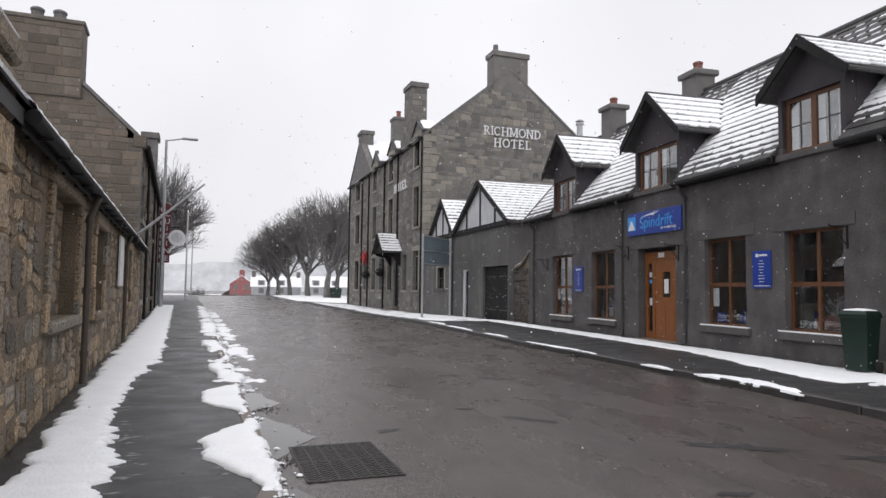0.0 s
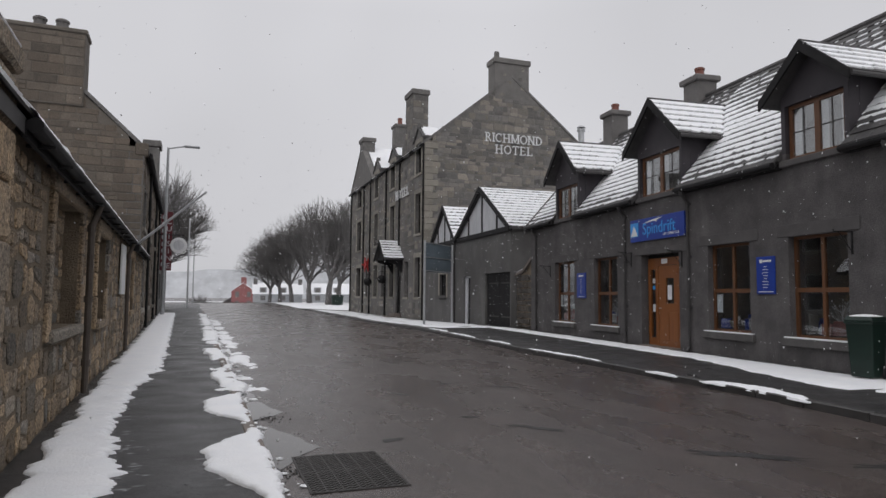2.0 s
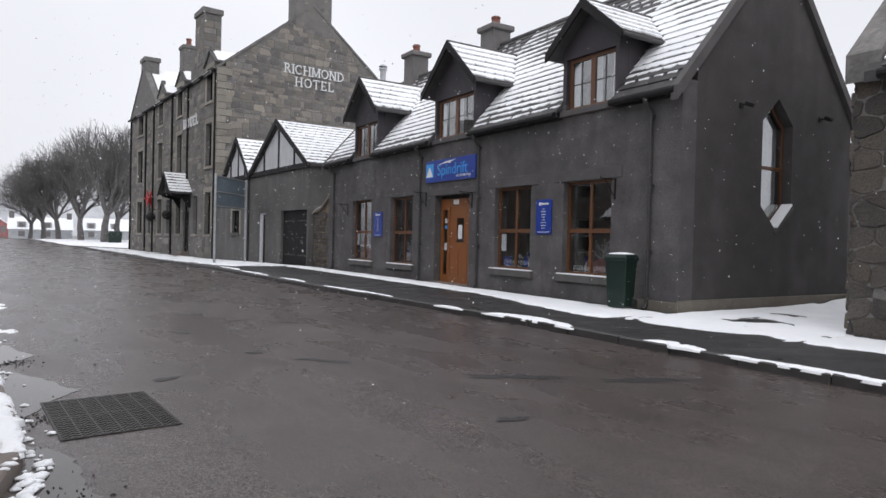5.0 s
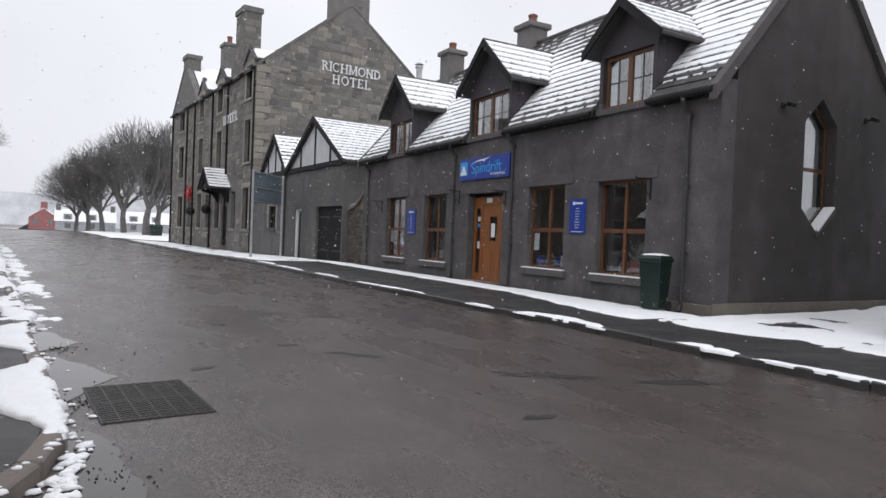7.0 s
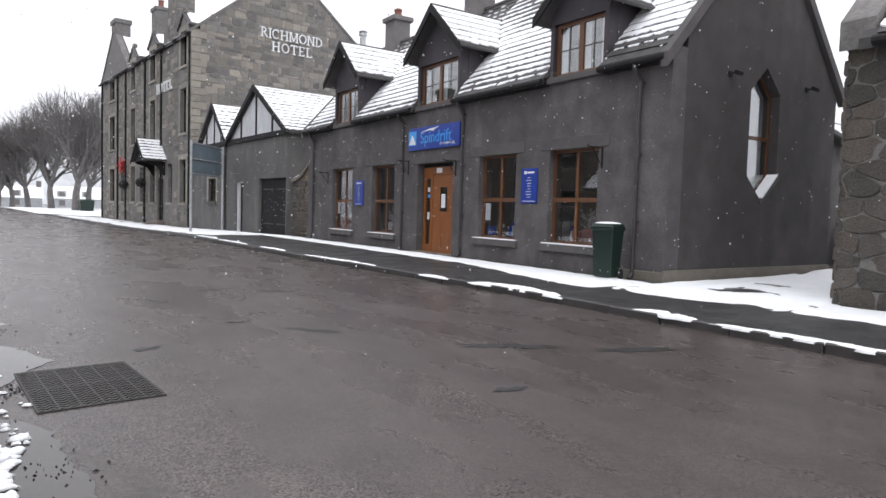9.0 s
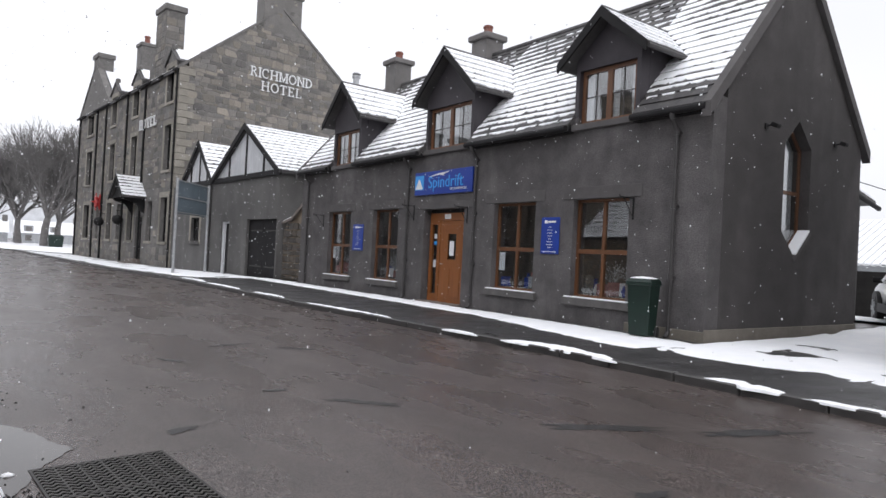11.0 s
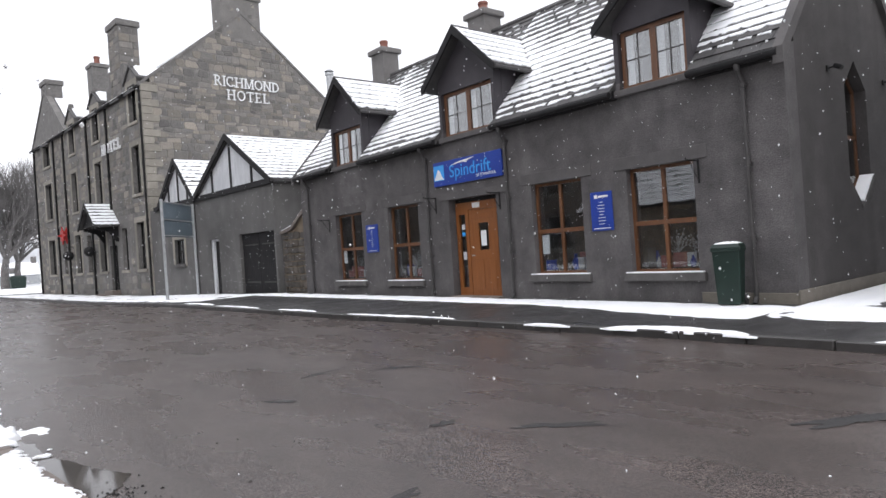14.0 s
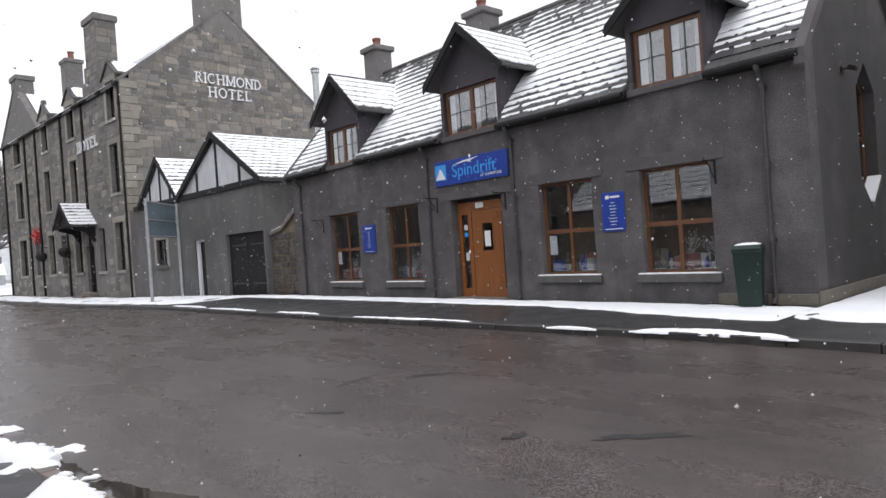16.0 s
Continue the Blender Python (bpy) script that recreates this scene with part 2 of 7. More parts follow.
M_KERBD = material("dark_whinstone_kerb", (0.034, 0.032, 0.031), (0.06, 0.057, 0.055), 0.3, 3, 60, 0.5, 0.008, spread=0.15, r2=0.6)
M_WATER = material("puddle", (0.04, 0.034, 0.03), (0.06, 0.052, 0.046), 0.02, 1, 5, 0.03, 0.003, spec=0.5, r2=0.09)
M_SLUSH = material("grey_slush", (0.2, 0.205, 0.21), (0.36, 0.365, 0.37), 0.6, 6, 60, 0.5, 0.01, grit=0.3)
M_OLDPIPE = material("weathered_brown_pipe", (0.07, 0.055, 0.045), (0.1, 0.08, 0.066), 0.6, 5, 50, 0.3, 0.004)
M_IRON = material("cast_iron", (0.03, 0.027, 0.026), (0.05, 0.045, 0.042), 0.5, 5, 70, 0.4, 0.004, metal=0.4)
M_PATCH = material("dark_road_patch", (0.017, 0.016, 0.016), (0.028, 0.026, 0.026), 0.3, 3, 90, 0.5, 0.01, r2=0.6)
M_GREEN = material("bin_green", (0.002, 0.013, 0.009), (0.0035, 0.02, 0.013), 0.5, 4, 60, 0.15, 0.002)
M_RUBBER = material("black_rubber", (0.015, 0.015, 0.015), (0.025, 0.025, 0.025), 0.7, 5, 60, 0.2, 0.002)
M_STEEL = material("galvanised_steel", (0.36, 0.37, 0.38), (0.5, 0.51, 0.52), 0.5, 6, 50, 0.15, 0.002, metal=0.5)
M_SIGNBACK = material("sign_back_grey", (0.13, 0.17, 0.2), (0.17, 0.21, 0.245), 0.6, 2, 40, 0.1, 0.002)
# Near-black colour for room surfaces: the dimness indoors is put into it.
M_DARK = material("interior_shade_dark", (0.03, 0.028, 0.027), (0.05, 0.046, 0.043), 0.9, 2, 30, 0.2, 0.004)
M_CURTAIN = material("white_curtain", (0.76, 0.77, 0.78), (0.85, 0.85, 0.85), 0.9, 2, 20, 0.4, 0.01, axis=(9, 9, 0.6))
M_BARK = material("winter_bark", (0.105, 0.099, 0.096), (0.175, 0.167, 0.163), 0.95, 3, 30, 0.6, 0.02)
M_RED = material("red_paint", (0.42, 0.025, 0.025), (0.5, 0.04, 0.035), 0.5, 4, 40, 0.1, 0.002)
M_REDWALL = material("red_painted_wall", (0.23, 0.085, 0.085), (0.29, 0.12, 0.115), 0.8, 1.5, 20, 0.3, 0.01)
M_FARWHITE = material("far_white_wall", (0.3, 0.31, 0.32), (0.4, 0.41, 0.42), 0.8, 1.5, 20, 0.2, 0.01)
M_CARPAINT = material("white_car_paint", (0.84, 0.845, 0.85), (0.9, 0.9, 0.9), 0.25, 3, 60, 0.02, 0.001)
M_BRASS = material("yellow_sticker", (0.6, 0.45, 0.05), (0.7, 0.52, 0.08), 0.5, 4, 40, 0.05, 0.001)
M_STONEPALE = material("stone_sill", (0.075, 0.071, 0.069), (0.105, 0.099, 0.096), 0.8, 4, 60, 0.3, 0.004)
M_CORR = material("corrugated_sheet", (0.42, 0.43, 0.44), (0.55, 0.56, 0.57), 0.5, 2, 40, 0.1, 0.003, metal=0.2)
M_GLASS = glass_material("window_glass", (0.9, 0.92, 0.93), 0.12)
M_GLASSD = glass_material("upper_glass", (0.9, 0.92, 0.93), 0.24)


# ---------------------------------------------------------------- building blocks
def part(name, bm, mat, parent=None, label="", smooth=False):
    me = bpy.data.meshes.new(name)
    bmesh.ops.recalc_face_normals(bm, faces=bm.faces)
    bm.to_mesh(me)
    bm.free()
    for m in (mat if isinstance(mat, (list, tuple)) else (mat,)):
        me.materials.append(m)
    if smooth:
        me.polygons.foreach_set("use_smooth", [True] * len(me.polygons))
    ob = new(name, me)
    if parent:
        ob.parent = parent
    if label:
        ob["label"] = label
    return ob


def base(name, m, label, category, group="", kind=""):
    ob = new(name)
    ob.matrix_world = m
    ob.empty_display_size = 0.2
    return tagged(ob, label, category, group, kind)


def box(bm, x0, x1, y0, y1, z0, z1, bevel=0.0, m=None):
    r = bmesh.ops.create_cube(bm, size=1)
    vs = r["verts"]
    for v in vs:
        v.co = Vector((x0 + (v.co.x + 0.5) * (x1 - x0), y0 + (v.co.y + 0.5) * (y1 - y0), z0 + (v.co.z + 0.5) * (z1 - z0)))
    if bevel:
        es = list({e for v in vs for e in v.link_edges})
        vs = list({v for f in bmesh.ops.bevel(bm, geom=es, offset=bevel, segments=1, affect="EDGES", profile=0.5)["faces"] for v in f.verts} | {v for v in vs if v.is_valid})
    if m is not None:
        bmesh.ops.transform(bm, matrix=m, verts=[v for v in vs if v.is_valid])
    return bm


def B(*args, bevel=0.0):
    return box(bmesh.new(), *args, bevel=bevel)


def rod(bm, a, b, r, r2=None, n=10, cap=True):
    a, b = Vector(a), Vector(b)
    d = b - a
    res = bmesh.ops.create_cone(bm, cap_ends=cap, segments=n, radius1=r, radius2=r if r2 is None else r2, depth=d.length)
    m = Matrix.Translation((a + b) / 2) @ d.to_track_quat("Z", "Y").to_matrix().to_4x4()
    bmesh.ops.transform(bm, matrix=m, verts=res["verts"])
    return bm


def prism(bm, poly, off):
    """A flat polygon drawn out by the vector off."""
    off = Vector(off)
    a = [bm.verts.new(p) for p in poly]
    b = [bm.verts.new(Vector(p) + off) for p in poly]
    bm.faces.new(a)
    bm.faces.new(list(reversed(b)))
    k = len(a)
    for i in range(k):
        bm.faces.new((a[i], b[i], b[(i + 1) % k], a[(i + 1) % k]))
    return bm


def holed(bm, outer, inner, off):
    """A polygon with a hole, drawn out by off."""
    off = Vector(off)
    loops, edges = [], []
    for poly in (outer, inner):
        vs = [bm.verts.new(p) for p in poly]
        loops.append(vs)
        edges += [bm.edges.new((vs[i], vs[(i + 1) % len(vs)])) for i in range(len(vs))]
    faces = [f for f in bmesh.ops.triangle_fill(bm, edges=edges, use_beauty=True)["geom"] if isinstance(f, bmesh.types.BMFace)]
    twin = {v: bm.verts.new(v.co + off) for vs in loops for v in vs}
    for f in faces:
        bm.faces.new([twin[v] for v in reversed(f.verts)])
    for vs in loops:
        for i in range(len(vs)):
            p, q = vs[i], vs[(i + 1) % len(vs)]
            bm.faces.new((p, q, twin[q], twin[p]))
    return bm


def wall(u0, u1, z0, z1, holes, t, x=0.0):
    """A thick wall along local y with its face at x, and openings (u0, u1, z0, z1) that go through it."""
    bm = bmesh.new()
    us = sorted({u0, u1, *[h[0] for h in holes], *[h[1] for h in holes]})
    zs = sorted({z0, z1, *[min(h[2], z1) for h in holes], *[min(h[3], z1) for h in holes]})
    us, zs = [u for u in us if u0 <= u <= u1], [z for z in zs if z0 <= z <= z1]
    nu, nz = len(us) - 1, len(zs) - 1
    solid = lambda i, j: 0 <= i < nu and 0 <= j < nz and not any(h[0] - 1e-6 <= us[i] and us[i + 1] <= h[1] + 1e-6 and h[2] - 1e-6 <= zs[j] and zs[j + 1] <= h[3] + 1e-6 for h in holes)
    vc = {}

    def v(i, j, s):
        if (i, j, s) not in vc:
            vc[i, j, s] = bm.verts.new((x + s * t, us[i], zs[j]))
        return vc[i, j, s]
    for i in range(nu):
        for j in range(nz):
            if not solid(i, j):
                continue
            for s in (0, 1):
                bm.faces.new([v(i, j, s), v(i + 1, j, s), v(i + 1, j + 1, s), v(i, j + 1, s)])
            for (di, dj, p, q) in ((-1, 0, (0, 0), (0, 1)), (1, 0, (1, 0), (1, 1)), (0, -1, (0, 0), (1, 0)), (0, 1, (0, 1), (1, 1))):
                if not solid(i + di, j + dj):
                    bm.faces.new([v(i + p[0], j + p[1], 0), v(i + q[0], j + q[1], 0), v(i + q[0], j + q[1], 1), v(i + p[0], j + p[1], 1)])
    return bm


def window(parent, u0, u1, z0, z1, x=0.1, cols=2, rows=2, mat=None, frame=0.06, bar=0.035, glass=None, sill=True, sillmat=None, heights=None, label="", snow=False, rails=None):
    """A framed window in a wall along local y: the frame with its bars, a pane for each light, and a sill."""
    d = 0.07
    iu0, iu1, iz0, iz1 = u0 + frame, u1 - frame, z0 + frame, z1 - frame
    w = (iu1 - iu0) / cols
    f = part("window", wall(u0, u1, z0, z1, [(iu0, iu1, iz0, iz1)], d, x), mat or M_WOOD, parent, label)
    for i in range(1, cols):
        part("mullion", B(x + 0.004, x + d - 0.004, iu0 + i * w - bar, iu0 + i * w + bar, iz0, iz1), mat or M_WOOD, f)
    cuts = heights or [iz0 + (iz1 - iz0) * j / rows for j in range(1, rows)]
    for z in cuts:
        b2 = rails or bar
        part("transom", B(x + 0.008, x + d - 0.008, iu0, iu1, z - b2, z + b2), mat or M_WOOD, f)
    zc = [iz0, *cuts, iz1]
    for i in range(cols):
        for a, b in zip(zc, zc[1:]):
            pane = part("pane", B(x + 0.03, x + 0.036, iu0 + i * w, iu0 + (i + 1) * w, a, b), glass or M_GLASS, f)
            pane.visible_shadow = False
    if sill:
        part("sill", B(-0.09, 0.13, u0 - 0.14, u1 + 0.14, z0 - 0.16, z0 - 0.002, bevel=0.012), sillmat or M_STONEPALE, f)
        if snow:
            part("sill_snow", B(-0.085, 0.06, u0 - 0.1, u1 + 0.1, z0 - 0.003, z0 + 0.02, bevel=0.008), M_SNOW, f, "thin line of snow")
    return f


def stones(u0, u1, z0, z1, rnd, h=(0.14, 0.3), w=(0.18, 0.5), gap=0.02, skip=None):
    """Rough courses: yields u0, u1, z0, z1 of each stone."""
    z = z0
    while z < z1 - 0.05:
        hh = min(rnd.uniform(*h), z1 - z)
        if z1 - z - hh < 0.08:
            hh = z1 - z
        u = u0 - rnd.uniform(0, w[0])
        while u < u1:
            ww = rnd.uniform(*w)
            a, b = max(u, u0), min(u + ww, u1)
            u += ww
            if b - a < 0.06:
                continue
            top = z + hh * rnd.uniform(0.9, 1.0)
            if skip and skip((a + b) / 2, (z + top) / 2, a, b, z, top):
                continue
            if hh > 0.24 and rnd.random() < 0.3 and ww < 0.45:
                zm = z + hh * rnd.uniform(0.4, 0.6)
                yield a + gap / 2, b - gap / 2, z + gap / 2, zm - gap / 2
                yield a + gap / 2, b - gap / 2, zm + gap / 2, top - gap / 2
            else:
                yield a + gap / 2, b - gap / 2, z + gap / 2, top - gap / 2
        z += hh


def stone_geo(rnd, u0, u1, z0, z1, proud, axis="y", sign=-1.0, rough=0.12, warp=0.0):
    """Vertices and faces of one stone: an uneven face with cut corners and rounded edges on a wall. axis: the way along the wall."""
    w, h = u1 - u0, z1 - z0
    j = lambda s: rnd.uniform(-s, s)
    p = proud * rnd.uniform(0.6, 1.3)
    cut = lambda: min(w, h) * rnd.uniform(rough, 2.4 * rough)
    cs = [(u0 + cut(), z0), (u1 - cut(), z0), (u1, z0 + cut()), (u1, z1 - cut()), (u1 - cut(), z1), (u0 + cut(), z1), (u0, z1 - cut()), (u0, z0 + cut())]
    if warp:
        bend = lambda u, z: (u + warp * noise.noise(Vector((u * 2.6, z * 2.6, 7))), z + warp * noise.noise(Vector((u * 2.3, z * 2.9, 31))))
        cs = [bend(*c) for c in cs]
    cu, cz = sum(c[0] for c in cs) / 8, sum(c[1] for c in cs) / 8
    ring = []
    for k, (s, d) in enumerate(((1.0, -0.02), (0.965, p * 0.6), (0.82, p))):
        for (a, b) in cs:
            ring.append((cu + (a - cu) * s, cz + (b - cz) * s, d + (j(p * 0.25) if k == 2 else 0)))
    vs = [(sign * d, u, z) if axis == "y" else (u, sign * d, z) for u, z, d in ring]
    fs = [(k * 8 + i, k * 8 + (i + 1) % 8, (k + 1) * 8 + (i + 1) % 8, (k + 1) * 8 + i) for k in (0, 1) for i in range(8)] + [tuple(range(16, 24))]
    return vs, fs


def stone_field(parent, name, items, mat, rnd, proud, axis="y", sign=-1.0, near=None, limit=0, label="", rough=0.12, at=0.0, warp=0.0):
    """Stones of a wall: those that near() picks are single pieces, the rest is one mesh."""
    V, F, count = [], [], 0
    for it in items:
        vs, fs = stone_geo(rnd, *it, proud, axis, sign, rough, warp)
        vs = [(a + at, b, c) if axis == "y" else (a, b + at, c) for a, b, c in vs]
        if near and count < limit and near(it):
            me = bpy.data.meshes.new(name)
            me.from_pydata(vs, [], fs)
            me.materials.append(mat)
            ob = new(name, me)
            ob.parent = parent
            count += 1
        else:
            k = len(V)
            V += vs
            F += [tuple(i + k for i in f) for f in fs]
    if V:
        me = bpy.data.meshes.new(name + "s")
        me.from_pydata(V, [], F)
        me.materials.append(mat)
        ob = new(name + "work", me)
        ob.parent = parent
        ob["kind"] = "stuff"
        if label:
            ob["label"] = label


def rubble(u0, u1, z0, z1, rnd, su, sz, holes=(), keep=None, drop=0.14, jit=0.44):
    """Random rubble: the wall is parted into cells about scattered seeds; yields a polygon for each stone."""
    nu, nz = max(1, round((u1 - u0) / su)), max(1, round((z1 - z0) / sz))
    seeds = {}
    for j in range(-1, nz + 1):
        for i in range(-1, nu + 1):
            if rnd.random() > drop:
                seeds[i, j] = (i + 0.5 + (0.25 if j % 2 else -0.25) + rnd.uniform(-jit, jit), j + 0.5 + rnd.uniform(-jit, jit) * 0.8)

    def cut(poly, px, py, nx, ny):
        out = []
        for (ax, ay), (bx, by) in zip(poly, poly[1:] + poly[:1]):
            da, db = (ax - px) * nx + (ay - py) * ny, (bx - px) * nx + (by - py) * ny
            if da <= 0:
                out.append((ax, ay))
            if da * db < 0:
                t = da / (da - db)
                out.append((ax + (bx - ax) * t, ay + (by - ay) * t))
        return out
    fu, fz = (u1 - u0) / nu, (z1 - z0) / nz
    for (i, j), (x, y) in seeds.items():
        poly = [(x - 1.6, y - 1.4), (x + 1.6, y - 1.4), (x + 1.6, y + 1.4), (x - 1.6, y + 1.4)]
        for di in range(-3, 4):
            for dj in range(-3, 4):
                o = seeds.get((i + di, j + dj))
                if o and (di or dj) and poly:
                    poly = cut(poly, (x + o[0]) / 2, (y + o[1]) / 2, o[0] - x, o[1] - y)
        poly = [(u0 + a * fu, z0 + b * fz) for a, b in poly]
        for p, q, nx, ny in ((u0, z0, -1, 0), (u1, z1, 1, 0), (u0, z0, 0, -1), (u1, z1, 0, 1)):
            poly = cut(poly, p, q, nx, ny) if poly else poly
        cu, cz = u0 + x * fu, z0 + y * fz
        for a, b, c, d in holes:
            if a < cu < b and c < cz < d:
                poly = []
            elif poly:
                side = max((a - cu, (a, c, 1, 0)), (cu - b, (b, c, -1, 0)), (c - cz, (a, c, 0, 1)), (cz - d, (a, d, 0, -1)))
                poly = cut(poly, *side[1])
        if len(poly) > 2 and (keep is None or keep(poly)):
            area = abs(sum(a[0] * b[1] - b[0] * a[1] for a, b in zip(poly, poly[1:] + poly[:1]))) / 2
            if area > 0.0025:
                yield poly


def rubble_field(parent, name, polys, mat, rnd, proud, gap=0.007, axis="y", sign=-1.0, at=0.0, near=None, limit=0):
    """Stones with worn corners and tilted faces on those polygons: near ones are single pieces, the rest one mesh."""
    V, F, count = [], [], 0
    for poly in polys:
        k = len(poly)
        cu, cz = sum(p[0] for p in poly) / k, sum(p[1] for p in poly) / k
        pts = []
        for i in range(k):
            a, b, c = poly[i - 1], poly[i], poly[(i + 1) % k]
            for o in (a, c):
                r = rnd.uniform(0.1, 0.26)
                pts.append((b[0] + (o[0] - b[0]) * r + rnd.uniform(-0.006, 0.006), b[1] + (o[1] - b[1]) * r + rnd.uniform(-0.006, 0.006)))
        p = proud * rnd.uniform(0.45, 1.25)
        tu, tz = rnd.uniform(-0.09, 0.09), rnd.uniform(-0.09, 0.09)
        vs, m = [], len(pts)
        for e, d in ((gap, -0.02), (gap + 0.004, p * 0.55), (gap + 0.02, p)):
            for u, z in pts:
                ln = max(1e-4, math.hypot(u - cu, z - cz))
                f = max(0.3, 1 - e / ln)
                U, Z = cu + (u - cu) * f, cz + (z - cz) * f
                dd = d + ((U - cu) * tu + (Z - cz) * tz + rnd.uniform(-0.004, 0.004) if d > 0 else 0)
                vs.append((sign * dd + at, U, Z) if axis == "y" else (U, sign * dd + at, Z))
        fs = [(r * m + i, r * m + (i + 1) % m, (r + 1) * m + (i + 1) % m, (r + 1) * m + i) for r in (0, 1) for i in range(m)] + [tuple(range(2 * m, 3 * m))]
        if near and count < limit and near(cu):
            me = bpy.data.meshes.new(name)
            me.from_pydata(vs, [], fs)
            me.materials.append(mat)
            new(name, me).parent = parent
            count += 1
        else:
            b = len(V)
            V += vs
            F += [tuple(i + b for i in f) for f in fs]
    me = bpy.data.meshes.new(name + "work")
    me.from_pydata(V, [], F)
    me.materials.append(mat)
    ob = new(name + "work", me)
    ob.parent = parent
    ob["kind"] = "stuff"


def courses(O, A, Bv, lo, hi, n, step, rnd, tile=0.33, cover=0.6, thick=0.022, lift=0.03):
    """Tiled slope: O its lower corner, A along, Bv up the slope; lo(s), hi(s) its limits along at s up the slope.
    Returns tile boxes (as matrices and lengths) and the snow that lies on the courses."""
    O, A, Bv = Vector(O), Vector(A).normalized(), Vector(Bv).normalized()
    N = A.cross(Bv)
    if N.z < 0:
        N = -N
    tiles, V, F = [], [], []
    for k in range(n):
        s0, s1 = k * step, (k + 1) * step + 0.05
        a0, a1 = lo(s0 + step / 2), hi(s0 + step / 2)
        a = a0 - (k % 2) * tile / 2
        while a < a1:
            p, q = max(a, a0), min(a + tile, a1)
            a += tile
            if q - p > 0.04:
                tiles.append((p + 0.004, q - 0.004, s0, s1))
        # snow strip of this course
        seg = max(2, int((a1 - a0) / 0.045))
        prev = None
        for i in range(seg + 1):
            u = a0 + (a1 - a0) * i / seg
            w1 = O + A * u + Bv * s0
            nn = noise.noise(w1 * 1.1) * 0.5 + noise.noise(w1 * 4.0) * 0.4
            fine_n = noise.noise(w1 * 9.0 + Vector((3, 7, 1)))
            place = (u - a0 + (k % 2) * tile / 2) / tile
            own = noise.noise(Vector((int(place) * 7.31, k * 3.17, O.y * 1.7 + 0.4)))
            c = cover(k / max(1, n - 1), u) + nn * 0.5 + own * 0.24 - (0.22 if place % 1.0 < 0.14 else 0.0)
            if c < 0.08:
                prev = None
                continue
            deep = c > 1.22
            c = min(c, 0.9 + 0.06 * fine_n)
            lower = s0 - 0.012 if deep else s0 + 0.01 + (1 - c) * step * 0.96 + fine_n * 0.05 * step / 0.3
            upper = s0 + step + 0.012
            if upper - lower < 0.03:
                prev = None
                continue
            t0 = lift * (1 - (lower - s0) / (step + 0.05))
            t1 = lift * (1 - (upper - s0) / (step + 0.05))
            row = [O + A * u + Bv * lower + N * (t0 + 0.002), O + A * u + Bv * (lower + 0.012) + N * (t0 + thick), O + A * u + Bv * upper + N * (t1 + thick * 0.9)]
            b = len(V)
            V += [tuple(r) for r in row]
            if prev is not None:
                F += [(prev, b, b + 1, prev + 1), (prev + 1, b + 1, b + 2, prev + 2)]
            prev = b
    return tiles, V, F, (O, A, Bv, N)


def lay_tiles(parent, tiles, frame_, near=None, limit=0, lift=0.03, mat=None):
    O, A, Bv, N = frame_
    mat = mat or M_TILE
    V, F, count = [], [], 0
    shared = {}
    fs = [(0, 1, 2, 3), (4, 7, 6, 5), (0, 4, 5, 1), (1, 5, 6, 2), (2, 6, 7, 3), (3, 7, 4, 0)]

    def corners(w, l):
        t = 0.018
        return [A * a + Bv * s + N * (lift * (1 - s / l) + d) for d in (0, -t) for a, s in ((0, 0), (w, 0), (w, l), (0, l))]
    for p, q, s0, s1 in tiles:
        at = O + A * p + Bv * s0
        w, l = round(q - p, 3), round(s1 - s0, 3)
        if near and count < limit and near(p, s0):
            if (w, l) not in shared:
                me = bpy.data.meshes.new("tile")
                me.from_pydata([tuple(c) for c in corners(w, l)], [], fs)
                me.materials.append(mat)
                shared[w, l] = me
            ob = new("tile", shared[w, l])
            ob.parent = parent
            ob.location = at
            count += 1
        else:
            k = len(V)
            V += [tuple(at + c) for c in corners(w, l)]
            F += [tuple(i + k for i in f) for f in fs]
    if V:
        me = bpy.data.meshes.new("roof_tiles")
        me.from_pydata(V, [], F)
        me.materials.append(mat)
        ob = new("roof_tiles", me)
        ob.parent = parent
        ob["kind"] = "stuff"


def mesh_part(name, V, F, mat, parent=None, label="", kind="", smooth=False):
    me = bpy.data.meshes.new(name)
    me.from_pydata([tuple(v) for v in V], [], F)
    me.materials.append(mat)
    if smooth:
        me.polygons.foreach_set("use_smooth", [True] * len(me.polygons))
    ob = new(name, me)
    if parent:
        ob.parent = parent
    return tagged(ob, label, "", "", kind)


def words(name, body, size, m, mat, parent=None, label="", depth=0.01, spacing=1.0):
    cu = bpy.data.curves.new(name, "FONT")
    cu.body, cu.size, cu.extrude, cu.space_character = body, size, depth, spacing
    cu.align_x, cu.align_y = "CENTER", "CENTER"
    tmp = new(name + "_curve", cu)
    me = bpy.data.meshes.new_from_object(tmp.evaluated_get(bpy.context.evaluated_depsgraph_get()))
    bpy.data.objects.remove(tmp)
    me.materials.clear()
    me.materials.append(mat)
    ob = new(name, me)
    if parent:
        ob.parent = parent
    ob.matrix_basis = m
    if label:
        ob["label"] = label
    return ob


def facing(x, y, z):
    """A pose on a wall along y that faces -x: text reads from +y to -y."""
    return Matrix.Translation((x, y, z)) @ Matrix(((0, 0, -1, 0), (-1, 0, 0, 0), (0, 1, 0, 0), (0, 0, 0, 1)))


def smooth01(a, b, v):
    t = min(1.0, max(0.0, (v - a) / (b - a)))
    return t * t * (3 - 2 * t)


